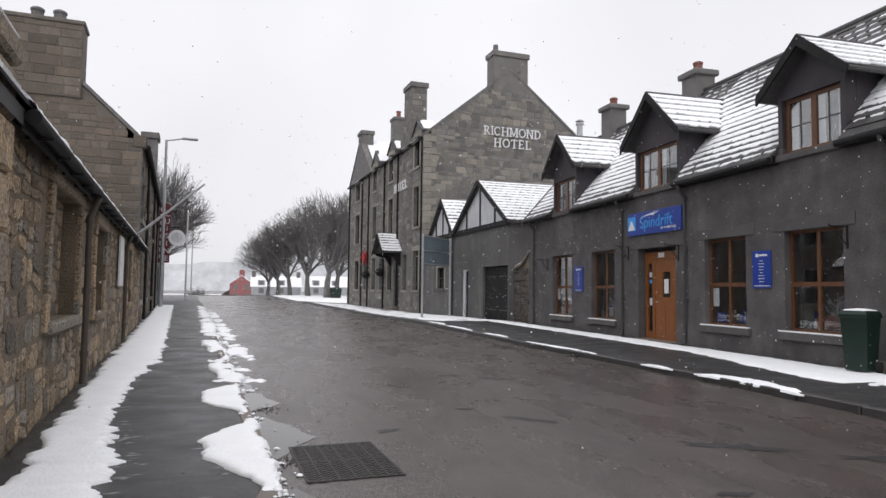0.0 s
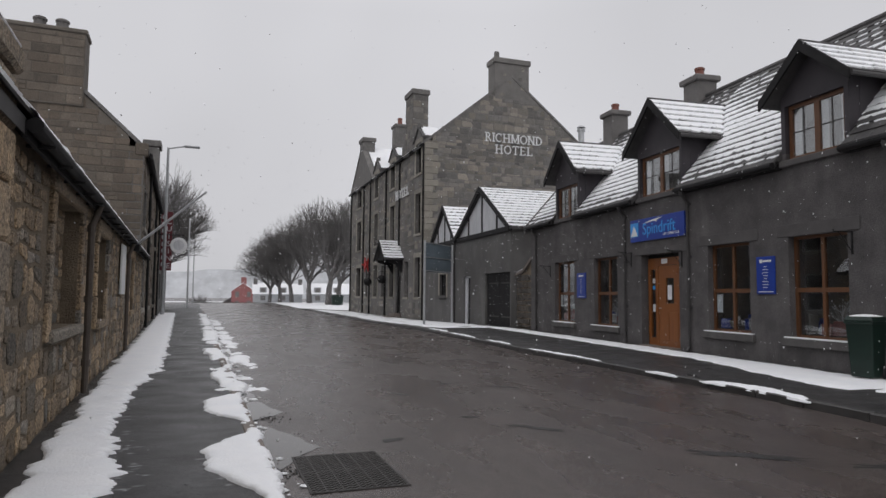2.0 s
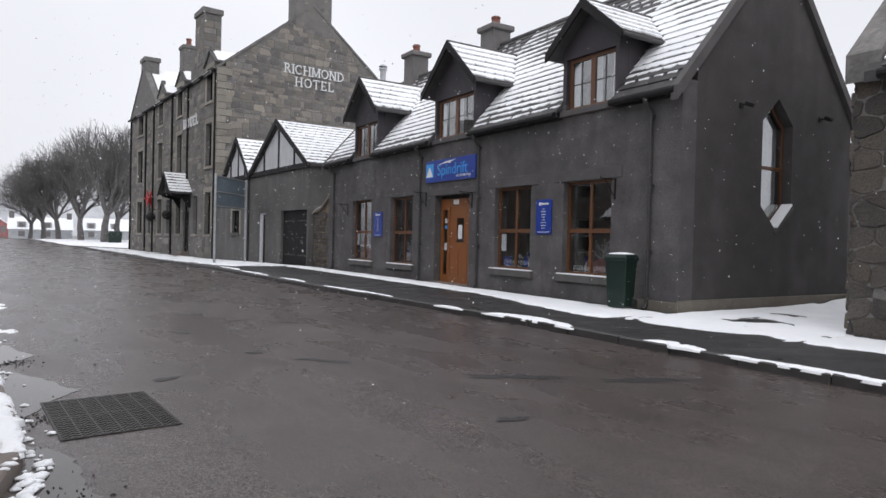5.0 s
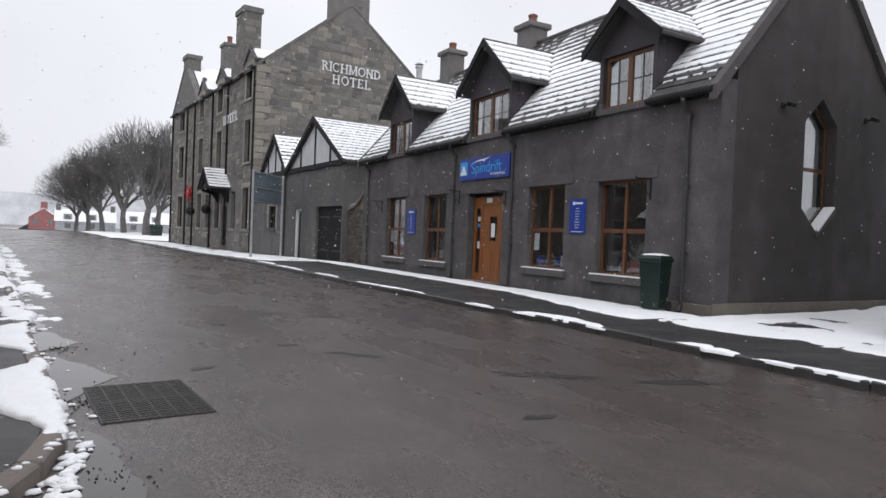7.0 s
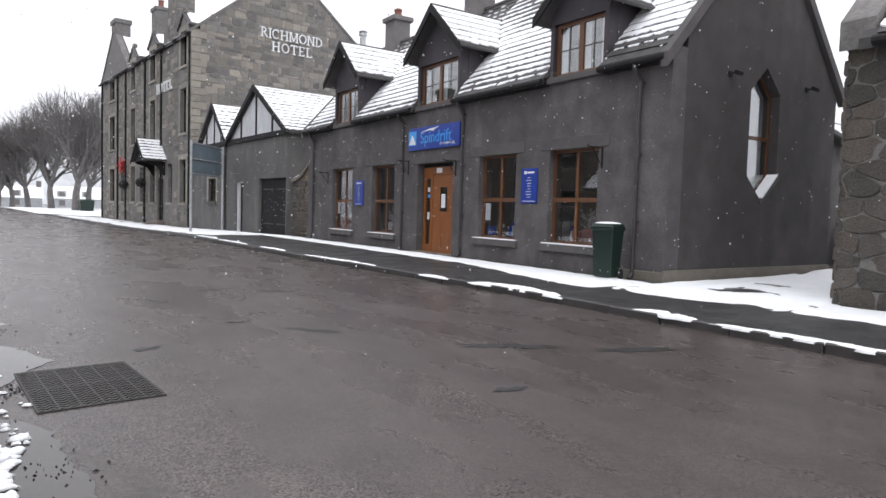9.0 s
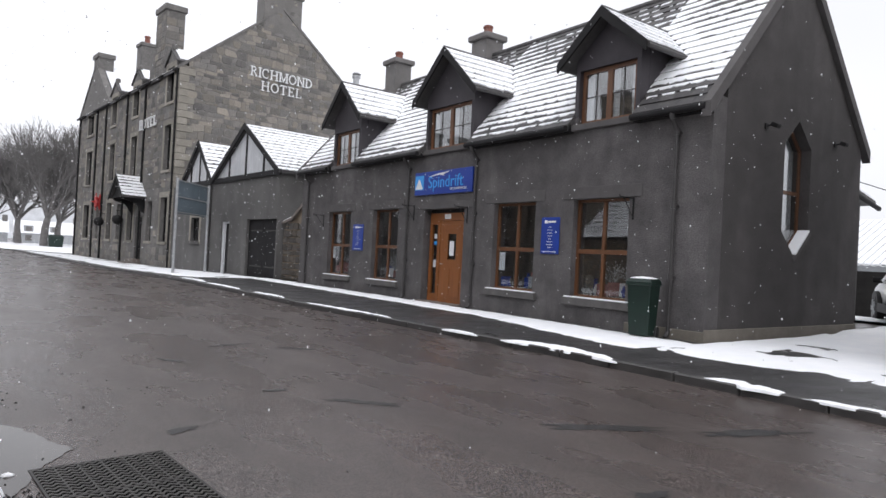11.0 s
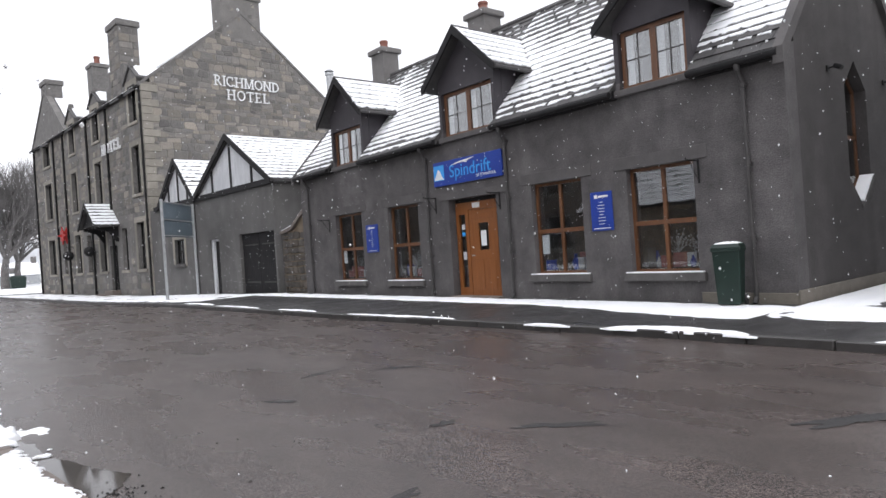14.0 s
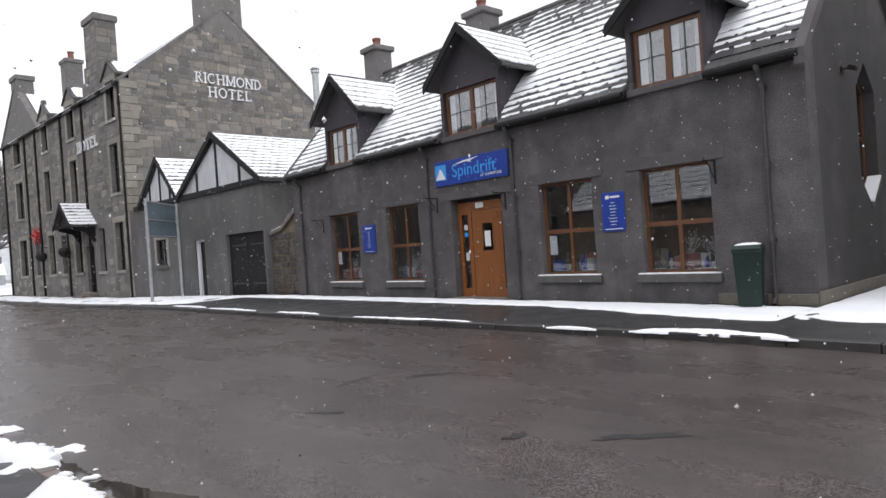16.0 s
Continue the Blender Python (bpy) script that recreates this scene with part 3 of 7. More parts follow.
def lie(x, y):
    """Height of the land: nearly level street, a yard that falls away behind the shop."""
    z = smooth01(24, 42, y) * (1 - smooth01(75, 110, y)) * (-0.22 * smooth01(2, 8, x) + 0.08 * smooth01(-2, -5, x))
    z -= 0.055 * max(0.0, min(x, 32) - 20.0) * (1 - smooth01(24, 34, y)) * smooth01(-40, -20, y)
    z += 0.14 * smooth01(12.5, 17, x) * (1 - smooth01(20, 24, x)) * smooth01(2, 5, y) * (1 - smooth01(20, 26, y))
    z -= 6.0 * smooth01(110, 260, y)
    return z


# ---------------------------------------------------------------- land, road, pavements
ROAD = -0.075
PAVE = 0.02
wall_left = lambda y: -1.155 - 0.122 * y
kerb_left = lambda y: 0.6 - 0.1 * y - (0.21 * (4.3 - y) ** 2 if y < 4.3 else 0.0)
TURN_R = ((-30, 6.85), (8, 6.75), (15, 6.3), (26, 6.05), (44, 5.2), (63, 3.6), (70, 3.4))


def kerb_right(y):
    for (a, p), (b, q) in zip(TURN_R, TURN_R[1:]):
        if y <= b:
            return p + (q - p) * (y - a) / (b - a)
    return TURN_R[-1][1]


xs = [-1500, -600, -250, -120, -60, -30, -20, -14] + [-10 + 0.5 * i for i in range(81)] + [34, 40, 60, 120, 250, 600, 1500]
ys = [-300, -120, -60, -30, -15] + [-8 + 1.0 * i for i in range(100)] + [95, 100, 105, 110, 120, 130, 140, 160, 180, 210, 260, 400, 800, 1500]
V = [(x, y, ROAD + lie(x, y) - 0.00022 * (x - 3.0) ** 2 * (abs(x - 3) < 14)) for y in ys for x in xs]
nx = len(xs)
F = [(j * nx + i, j * nx + i + 1, (j + 1) * nx + i + 1, (j + 1) * nx + i) for j in range(len(ys) - 1) for i in range(nx - 1)]
road = mesh_part("ground", V, F, M_ROAD, None, "wet dark asphalt road with worn patches and puddles", "structure", True)
road["category"] = "road"


def strip(name, f0, f1, y0, y1, step, z, mat, label, category, n=4, drop=0.2):
    V, F, k, y = [], [], 0, y0
    while y <= y1 + 1e-6:
        a, b = f0(y), f1(y)
        row = [(a + (b - a) * i / n, y) for i in range(n + 1)]
        V += [(x, yy, z + lie(x, yy)) for x, yy in row] + [(row[-1][0], y, z - drop), (row[0][0], y, z - drop)]
        y += step
        k += 1
    m = n + 3
    for j in range(k - 1):
        for i in range(m):
            F.append((j * m + i, j * m + (i + 1) % m, (j + 1) * m + (i + 1) % m, (j + 1) * m + i))
    F += [tuple(range(m)), tuple((k - 1) * m + i for i in range(m))]
    ob = mesh_part(name, V, F, mat, None, label, "structure")
    ob["category"] = category
    return ob


pave_l = strip("pavement_near", lambda y: wall_left(y) - 0.3, lambda y: max(kerb_left(y) - 0.13, wall_left(y) - 0.25), 0.5, 90, 0.25, PAVE, M_PAVE, "wet dark tarmac pavement beside the stone cottage", "pavement")
pave_r = strip("pavement_far", lambda y: kerb_right(y) + 0.13, lambda y: 12.0, -20, 66, 1.0, PAVE, M_PAVE, "wet dark tarmac pavement in front of the shop", "pavement")
rk = random.Random(5)


def kerb_run(parent, f, y0, y1, side):
    y = y0
    while y < y1:
        ln = rk.uniform(0.8, 1.0) if y > 4.3 or side < 0 else rk.uniform(0.44, 0.52)
        dy = ln
        for _ in range(12):
            dy = ln * dy / math.hypot(dy, f(y + dy) - f(y))
        xa, xb = f(y), f(y + dy)
        ang = math.atan2(xa - xb, dy)
        bm = bmesh.new()
        box(bm, -0.065, 0.065, 0.006, ln - 0.006, -0.2, PAVE + rk.uniform(0.0, 0.012), bevel=0.014)
        ob = part("kerb_stone", bm, M_KERB if side > 0 else M_KERBD, parent)
        ob.matrix_basis = pose(xa - side * 0.065, y, lie(xa, y), 0, 0, math.degrees(ang))
        y += dy


kerb_run(pave_l, kerb_left, 1.75, 50, 1)
kerb_run(pave_r, kerb_right, -6, 62, -1)


def blob(name, cx, cy, rx, ry, rot, z, mat, rnd, label, category, n=40, rag=0.3):
    """A flat patch with a ragged outline on the road."""
    bm = bmesh.new()
    c, s = math.cos(radians(rot)), math.sin(radians(rot))
    ph = rnd.uniform(0, 50)
    vs = []
    for i in range(n):
        a = 2 * math.pi * i / n
        r = 1 + rag * noise.noise(Vector((math.cos(a) * 1.6 + ph, math.sin(a) * 1.6, ph))) + rag * 0.5 * noise.noise(Vector((math.cos(a) * 5 + ph, math.sin(a) * 5, 3)))
        x, y = rx * r * math.cos(a), ry * r * math.sin(a)
        X, Y = cx + x * c - y * s, cy + x * s + y * c
        vs.append(bm.verts.new((X, Y, ROAD + lie(X, Y) + z - 0.00022 * (X - 3) ** 2)))
    bm.faces.new(vs)
    ob = part(name, bm, mat)
    return tagged(ob, label, category, "", "structure")


rp = random.Random(9)
for sd, rows in ((1.3, ((2.2, 0.3), (2.7, 0.58), (3.14, 0.52), (3.86, 0.42), (4.16, 0.3), (4.35, 0.16))), (4.4, ((4.7, 0.13), (5.27, 0.26), (5.45, 0.33), (5.75, 0.55), (6.3, 0.33), (6.8, 0.1), (7.0, -0.09))), (7.7, ((7.1, -0.09), (7.45, 0.16), (7.7, 0.22), (8.1, 0.1), (8.6, -0.05), (9.6, -0.17), (10.4, -0.42)))):
    V, F, N_ = [], [], 120
    for i in range(N_ + 1):
        y = rows[0][0] + (rows[-1][0] - rows[0][0]) * i / N_
        xr = next(a[1] + (b[1] - a[1]) * (y - a[0]) / (b[0] - a[0]) for a, b in zip(rows, rows[1:]) if y <= b[0] + 1e-6)
        e = smooth01(0, 14, i) * (1 - smooth01(N_ - 14, N_, i))
        xl = kerb_left(y) + 0.004 if y > 3.9 else max(kerb_left(y) + 0.004, 0.16)
        xr = max(xl, xl + (xr - xl) * (0.25 + 0.75 * e) + (0.05 * noise.noise(Vector((y * 4, sd, 0))) + 0.035 * noise.noise(Vector((y * 13, sd, 2)))) * e)
        for k in range(3):
            x = xl + (xr - xl) * k / 2
            V.append((x, y, ROAD + lie(x, y) + 0.004 - 0.00022 * (x - 3) ** 2))
        if i:
            F += [(3 * i - 3 + k, 3 * i - 2 + k, 3 * i + 1 + k, 3 * i + k) for k in (0, 1)]
    mesh_part("puddle", V, F, M_WATER, None, "shallow puddle of melt water along the kerb", "structure")["category"] = "puddle"
# bits of dark debris left by the melt
rd = random.Random(17)
V, F = [], []
for i in range(190):
    g = rd.random()
    cx, cy, sp = ((0.12, 7.25, 0.1), (0.3, 3.3, 0.14), (0.2, 4.9, 0.1))[int(g * 3)] if i < 165 else (rd.uniform(0.1, 1.6), rd.uniform(2.6, 9.0), 0.2)
    x, y, a, ln, w = cx + rd.gauss(0, sp), cy + rd.gauss(0, sp * 1.2), rd.uniform(0, 3.14), rd.uniform(0.004, 0.018), rd.uniform(0.002, 0.005)
    if x < kerb_left(y) + 0.03:
        continue
    k, c, d = len(V), math.cos(a), math.sin(a)
    zb = ROAD + lie(x, y) - 0.002
    V += [(x + c * p * ln - d * q * w, y + d * p * ln + c * q * w, zb + h) for p, q, h in ((-1, -1, 0.002), (1, -0.6, 0.002), (0.9, 1, 0.002), (-0.8, 0.7, 0.002), (0, 0, 0.013))]
    F += [(k, k + 1, k + 4), (k + 1, k + 2, k + 4), (k + 2, k + 3, k + 4), (k + 3, k, k + 4)]
mesh_part("debris", V, F, M_RUBBER, None, "scattered dark twigs and grit in the gutter", "stuff")["category"] = "debris"
for cx, cy, rx, ry, rot in ((2.85, 6.15, 0.32, 0.07, -45), (4.15, 4.6, 0.42, 0.08, -30), (2.35, 6.9, 0.12, 0.05, 0), (5.2, 3.9, 0.5, 0.08, -20), (1.25, 5.9, 0.1, 0.05, 20), (3.6, 9.2, 0.3, 0.05, -35), (2.9, 9.8, 0.25, 0.05, 10), (1.9, 8.8, 0.2, 0.04, -50), (3.2, 3.4, 0.12, 0.05, 0)):
    blob("road_patch", cx, cy, rx, ry, rot, 0.004, M_PATCH, rp, "dark worn hollow in the wet asphalt", "road patch", 60, 0.95)

# drain grating
grate = base("drain_grating", pose(0.685, 4.88, ROAD + 0.004, 0, 0, 5.0), "large rusty iron drain grating with wavy bars in the road", "grating")
# Near-black sheet on the road paints the darkness below the bars.
M_DRAINSHADE = material("drain_shade_black", (0.004, 0.004, 0.004), (0.007, 0.007, 0.007), 1.0, 4, 40, 0.1, 0.002, spec=0.05)
bm = bmesh.new()
GX, GY = 0.365, 0.555
for x0, x1, y0, y1 in ((-GX, GX, -GY, -GY + 0.014), (-GX, GX, GY - 0.014, GY), (-GX, -GX + 0.014, -GY + 0.014, GY - 0.014), (GX - 0.014, GX, -GY + 0.014, GY - 0.014)):
    box(bm, x0, x1, y0, y1, -0.02, 0.003)
part("frame", bm, M_IRON, grate)
part("drain_shade", B(-GX + 0.014, GX - 0.014, -GY + 0.014, GY - 0.014, -0.02, 0.0005), M_DRAINSHADE, grate)
V, F = [], []
for i in range(105):
    x = -GX + 0.015 + (2 * GX - 0.03) * i / 104
    dy = 0.013 * math.sin(i * 2 * math.pi / 8.0)
    V += [(x, dy - 0.011, 0.0), (x, dy - 0.009, 0.004), (x, dy + 0.009, 0.004), (x, dy + 0.011, 0.0)]
    if i:
        a = (i - 1) * 4
        F += [(a, a + 1, a + 5, a + 4), (a + 1, a + 2, a + 6, a + 5), (a + 2, a + 3, a + 7, a + 6)]
M_GRATE = material("worn_iron_bar", (0.035, 0.032, 0.03), (0.07, 0.064, 0.058), 0.4, 6, 70, 0.3, 0.003, metal=0.3)
bar_me = bpy.data.meshes.new("bar")
bar_me.from_pydata(V, [], F)
bar_me.materials.append(M_GRATE)
for k in range(22):
    ob = new("bar", bar_me)
    ob.parent = grate
    ob.location = (0, -GY + 0.04 + (2 * GY - 0.08) * k / 21 + (0.008 if k > 10 else -0.008), 0)
part("cross_rib", B(-GX + 0.015, GX - 0.015, -0.009, 0.009, 0.0, 0.0045), M_IRON, grate)
for k in range(1, 6):
    x = -GX + 2 * GX * k / 6
    part("rib", B(x - 0.004, x + 0.004, -GY + 0.015, GY - 0.015, 0.0, 0.0035), M_IRON, grate)


# ---------------------------------------------------------------- the shop
SHOP_X, SHOP_Y0, SHOP_Y1 = 10.05, 7.37, 23.75
shop = base("shop_building", pose(SHOP_X, 0, 0), "long grey harled shop with snowy tiled roof and three dormers", "shop")
W4, W3, W2, W1 = (9.02, 10.42), (11.52, 12.92), (17.1, 18.55), (19.95, 21.5)
SZ0, SZ1 = 0.56, 2.56
DOOR = (14.05, 15.8, -0.02, 2.5)
D3, D2, D1 = (9.0, 10.42), (13.97, 15.82), (19.7, 21.33)
DZ0, DZ1 = 4.09, 5.2
EAVE = 4.24
holes = [(a, b, SZ0, SZ1) for a, b in (W4, W3)] + [(a, b, 0.45, 2.55) for a, b in (W2, W1)] + [DOOR] + [(a, b, DZ0, 9) for a, b in (D3, D2, D1)]
part("front_wall", wall(SHOP_Y0, SHOP_Y1, -0.3, EAVE, holes, 0.4), M_HARL, shop)
pitch = 1.125
roofz = lambda x: 4.12 + pitch * (x + 0.16)
RX, DEPTH = 2.88, 5.79
goth = [(2.97, SHOP_Y0, 4.25), (3.5, SHOP_Y0, 3.75), (3.5, SHOP_Y0, 2.07), (2.97, SHOP_Y0, 1.59), (2.44, SHOP_Y0, 2.07), (2.44, SHOP_Y0, 3.75)]
gable = lambda y: [(0.4, y, -0.5), (DEPTH, y, -0.5), (DEPTH, y, 4.15), (RX, y, roofz(RX) - 0.1), (0.4, y, roofz(0.4) - 0.1)]
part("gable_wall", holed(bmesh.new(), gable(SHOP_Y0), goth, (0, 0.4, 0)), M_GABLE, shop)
part("gable_wall", prism(bmesh.new(), gable(SHOP_Y1 - 0.4), (0, 0.4, 0)), M_HARL, shop)
part("back_wall", B(DEPTH - 0.4, DEPTH, SHOP_Y0 + 0.4, SHOP_Y1 - 0.4, -0.9, 4.15), M_HARL, shop)
part("plinth", B(-0.035, DEPTH + 0.02, SHOP_Y0 - 0.035, SHOP_Y0, -0.5, 0.24, bevel=0.012), M_PLINTH, shop, "worn pale base course")
part("plinth", B(-0.03, -0.001, SHOP_Y0, 9.0, -0.2, 0.2, bevel=0.01), M_PLINTH, shop)
# Added floors and boards behind the glass, with indoor shade in their colours.
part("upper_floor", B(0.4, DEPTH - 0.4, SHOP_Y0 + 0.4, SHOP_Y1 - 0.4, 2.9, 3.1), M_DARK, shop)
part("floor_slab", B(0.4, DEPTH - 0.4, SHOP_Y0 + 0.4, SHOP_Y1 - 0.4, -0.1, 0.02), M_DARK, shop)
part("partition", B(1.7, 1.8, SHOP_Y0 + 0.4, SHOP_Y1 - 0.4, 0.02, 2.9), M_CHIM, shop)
part("attic_shade_board", B(1.1, 1.2, SHOP_Y0 + 0.4, SHOP_Y1 - 0.4, 3.1, 5.3), M_DARK, shop)
# render bands over the openings and margins beside them
for a, b in (W4, W3, W2, W1):
    part("lintel_band", B(-0.02, -0.001, a - 0.28, b + 0.28, SZ1, SZ1 + 0.24, bevel=0.006), M_BAND, shop)
part("lintel_band", B(-0.02, -0.001, DOOR[0] - 0.35, DOOR[1] + 0.35, 2.5, 2.68, bevel=0.006), M_BAND, shop)
# roof
L = math.hypot(RX + 0.2, pitch * (RX + 0.2))
DORM = ((9.66, 1.06, 5.36, 6.25, D3), (14.85, 1.3, 5.43, 6.64, D2), (20.48, 1.24, 5.55, 6.76, D1))
edges_y = [SHOP_Y0 - 0.04]
for c, hw, zt, za, w in DORM:
    edges_y += [w[0] - 0.1, w[1] + 0.1]
edges_y += [SHOP_Y1 + 0.04]
bm = bmesh.new()
for i in range(0, len(edges_y), 2):
    a, b = edges_y[i], edges_y[i + 1]
    prism(bm, [(-0.2, a, roofz(-0.2) - 0.02), (1.25, a, roofz(1.25) - 0.02), (1.25, a, roofz(1.25) - 0.14), (-0.2, a, roofz(-0.2) - 0.14)], (0, b - a, 0))
prism(bm, [(1.25, edges_y[0], roofz(1.25) - 0.02), (RX, edges_y[0], roofz(RX) - 0.02), (RX, edges_y[0], roofz(RX) - 0.14), (1.25, edges_y[0], roofz(1.25) - 0.14)], (0, edges_y[-1] - edges_y[0], 0))
part("roof", bm, M_TILE, shop, "dark tiled roof slope")
bm = prism(bmesh.new(), [(RX, edges_y[0], roofz(RX) - 0.02), (2 * RX + 0.2, edges_y[0], roofz(-0.2) - 0.02), (2 * RX + 0.2, edges_y[0], roofz(-0.2) - 0.14), (RX, edges_y[0], roofz(RX) - 0.14)], (0, edges_y[-1] - edges_y[0], 0))
part("roof", bm, M_TILE, shop)
rt = random.Random(3)
bvec = Vector((1, 0, pitch)).normalized()
span = [(edges_y[i], edges_y[i + 1]) for i in range(0, len(edges_y), 2)]
allV, allF = [], []
STEP = L / 19


for gi, (a, b) in enumerate(span):
    dl = DORM[gi - 1] if gi else None
    dr = DORM[gi] if gi < 3 else None

    def lo(s, a=a, dl=dl):
        z = roofz(-0.2 + s * bvec.x)
        if dl is None:
            return a
        c, hw, zt, za, w = dl
        return a if z < zt else (c if z >= za else c + hw * (za - z) / (za - zt))

    def hi(s, b=b, dr=dr):
        z = roofz(-0.2 + s * bvec.x)
        if dr is None:
            return b
        c, hw, zt, za, w = dr
        return b if z < zt else (c if z >= za else c - hw * (za - z) / (za - zt))
    cover = lambda f, u, gi=gi, hi=hi: 0.86 + 0.2 * math.exp(-((f - 0.4) / 0.22) ** 2) + (0.25 * smooth01(0.12, 0.22, f) if gi == 0 else 0) - 0.55 * smooth01(0.5, 0.8, f) - 0.3 * smooth01(0.85, 1.0, f) - (0.5 if gi else 0.95) * (1 - smooth01(0.0, 0.16 if gi else 0.22, f)) + (0.6 * math.exp(-max(0.0, hi(f * 18 * STEP) - u) / 0.45) * smooth01(0.16, 0.3, f) if gi < 3 else 0)
    tiles, V, F, fr = courses((-0.2, 0, roofz(-0.2) - 0.015), (0, 1, 0), bvec, lo, hi, 19, STEP, rt, cover=cover, thick=0.017)
    lay_tiles(shop, tiles, fr, near=(lambda p, s: p < 15.0), limit=(70, 120, 110, 0)[gi])
    k = len(allV)
    allV += V
    allF += [tuple(i + k for i in f) for f in F]
roof_snow = mesh_part("roof_snow", allV, allF, M_SNOW, shop, "snow lying in strips on the tile courses", "stuff")
bm = bmesh.new()
for i in range(36):
    y = SHOP_Y0 + (SHOP_Y1 - SHOP_Y0) * i / 36
    rod(bm, (RX, y + 0.005, roofz(RX) - 0.02), (RX, y + (SHOP_Y1 - SHOP_Y0) / 36 - 0.005, roofz(RX) - 0.02), 0.09, n=8)
part("ridge_tiles", bm, M_TILE, shop)
# verge and skew at the gable
for y in (SHOP_Y0 - 0.1, SHOP_Y1 - 0.02):
    bm = bmesh.new()
    for s in (1, -1):
        X = lambda x: x if s == 1 else 2 * RX - x
        prism(bm, [(X(-0.26), y, roofz(-0.26) - 0.2), (X(RX), y, roofz(RX) - 0.2), (X(RX), y, roofz(RX) + 0.06), (X(-0.26), y, roofz(-0.26) + 0.06)], (0, 0.16, 0))
    part("skew", bm, M_BAND, shop, "grey skew along the gable")
# gutters and downpipes
for a, b in ((SHOP_Y0, 8.9), (10.52, 13.85), (15.94, 19.6), (21.43, SHOP_Y1)):
    bm = bmesh.new()
    rod(bm, (-0.24, a, 4.0), (-0.24, b, 4.0), 0.065, n=10)
    box(bm, -0.16, -0.001, a, b, 3.93, 4.1)
    part("gutter", bm, M_BLACK, shop)
for y in (8.02, 13.6, 16.58, 23.15):
    bm = bmesh.new()
    rod(bm, (-0.24, y, 3.98), (-0.22, y, 3.86), 0.05, n=10)
    rod(bm, (-0.22, y, 3.88), (-0.06, y, 3.66), 0.042, n=10)
    rod(bm, (-0.06, y, 3.68), (-0.06, y, 0.1), 0.035, n=10)
    rod(bm, (-0.06, y, 0.12), (-0.14, y, 0.03), 0.042, n=10)
    for z in (3.6, 2.3, 1.05):
        rod(bm, (-0.06, y, z), (-0.06, y, z + 0.1), 0.054, n=10)
        box(bm, -0.06, -0.001, y - 0.07, y + 0.07, z + 0.02, z + 0.06)
    part("downpipe", bm, M_PIPE, shop)
# shop windows
for a, b in (W4, W3):
    window(shop, a, b, SZ0, SZ1, 0.14, 2, 2, heights=[1.5], snow=True, label="varnished wooden shop window with four panes", rails=0.045)
for a, b in (W2, W1):
    window(shop, a, b, 0.45, 2.55, 0.14, 2, 2, heights=[1.45], snow=True, label="varnished wooden shop window with four panes", rails=0.045)
for a, b in (W4, W3):
    part("window_sill_snow", B(-0.085, 0.1, a - 0.1, b + 0.1, SZ0 - 0.004, SZ0 + 0.014, bevel=0.005), M_SNOW, shop)
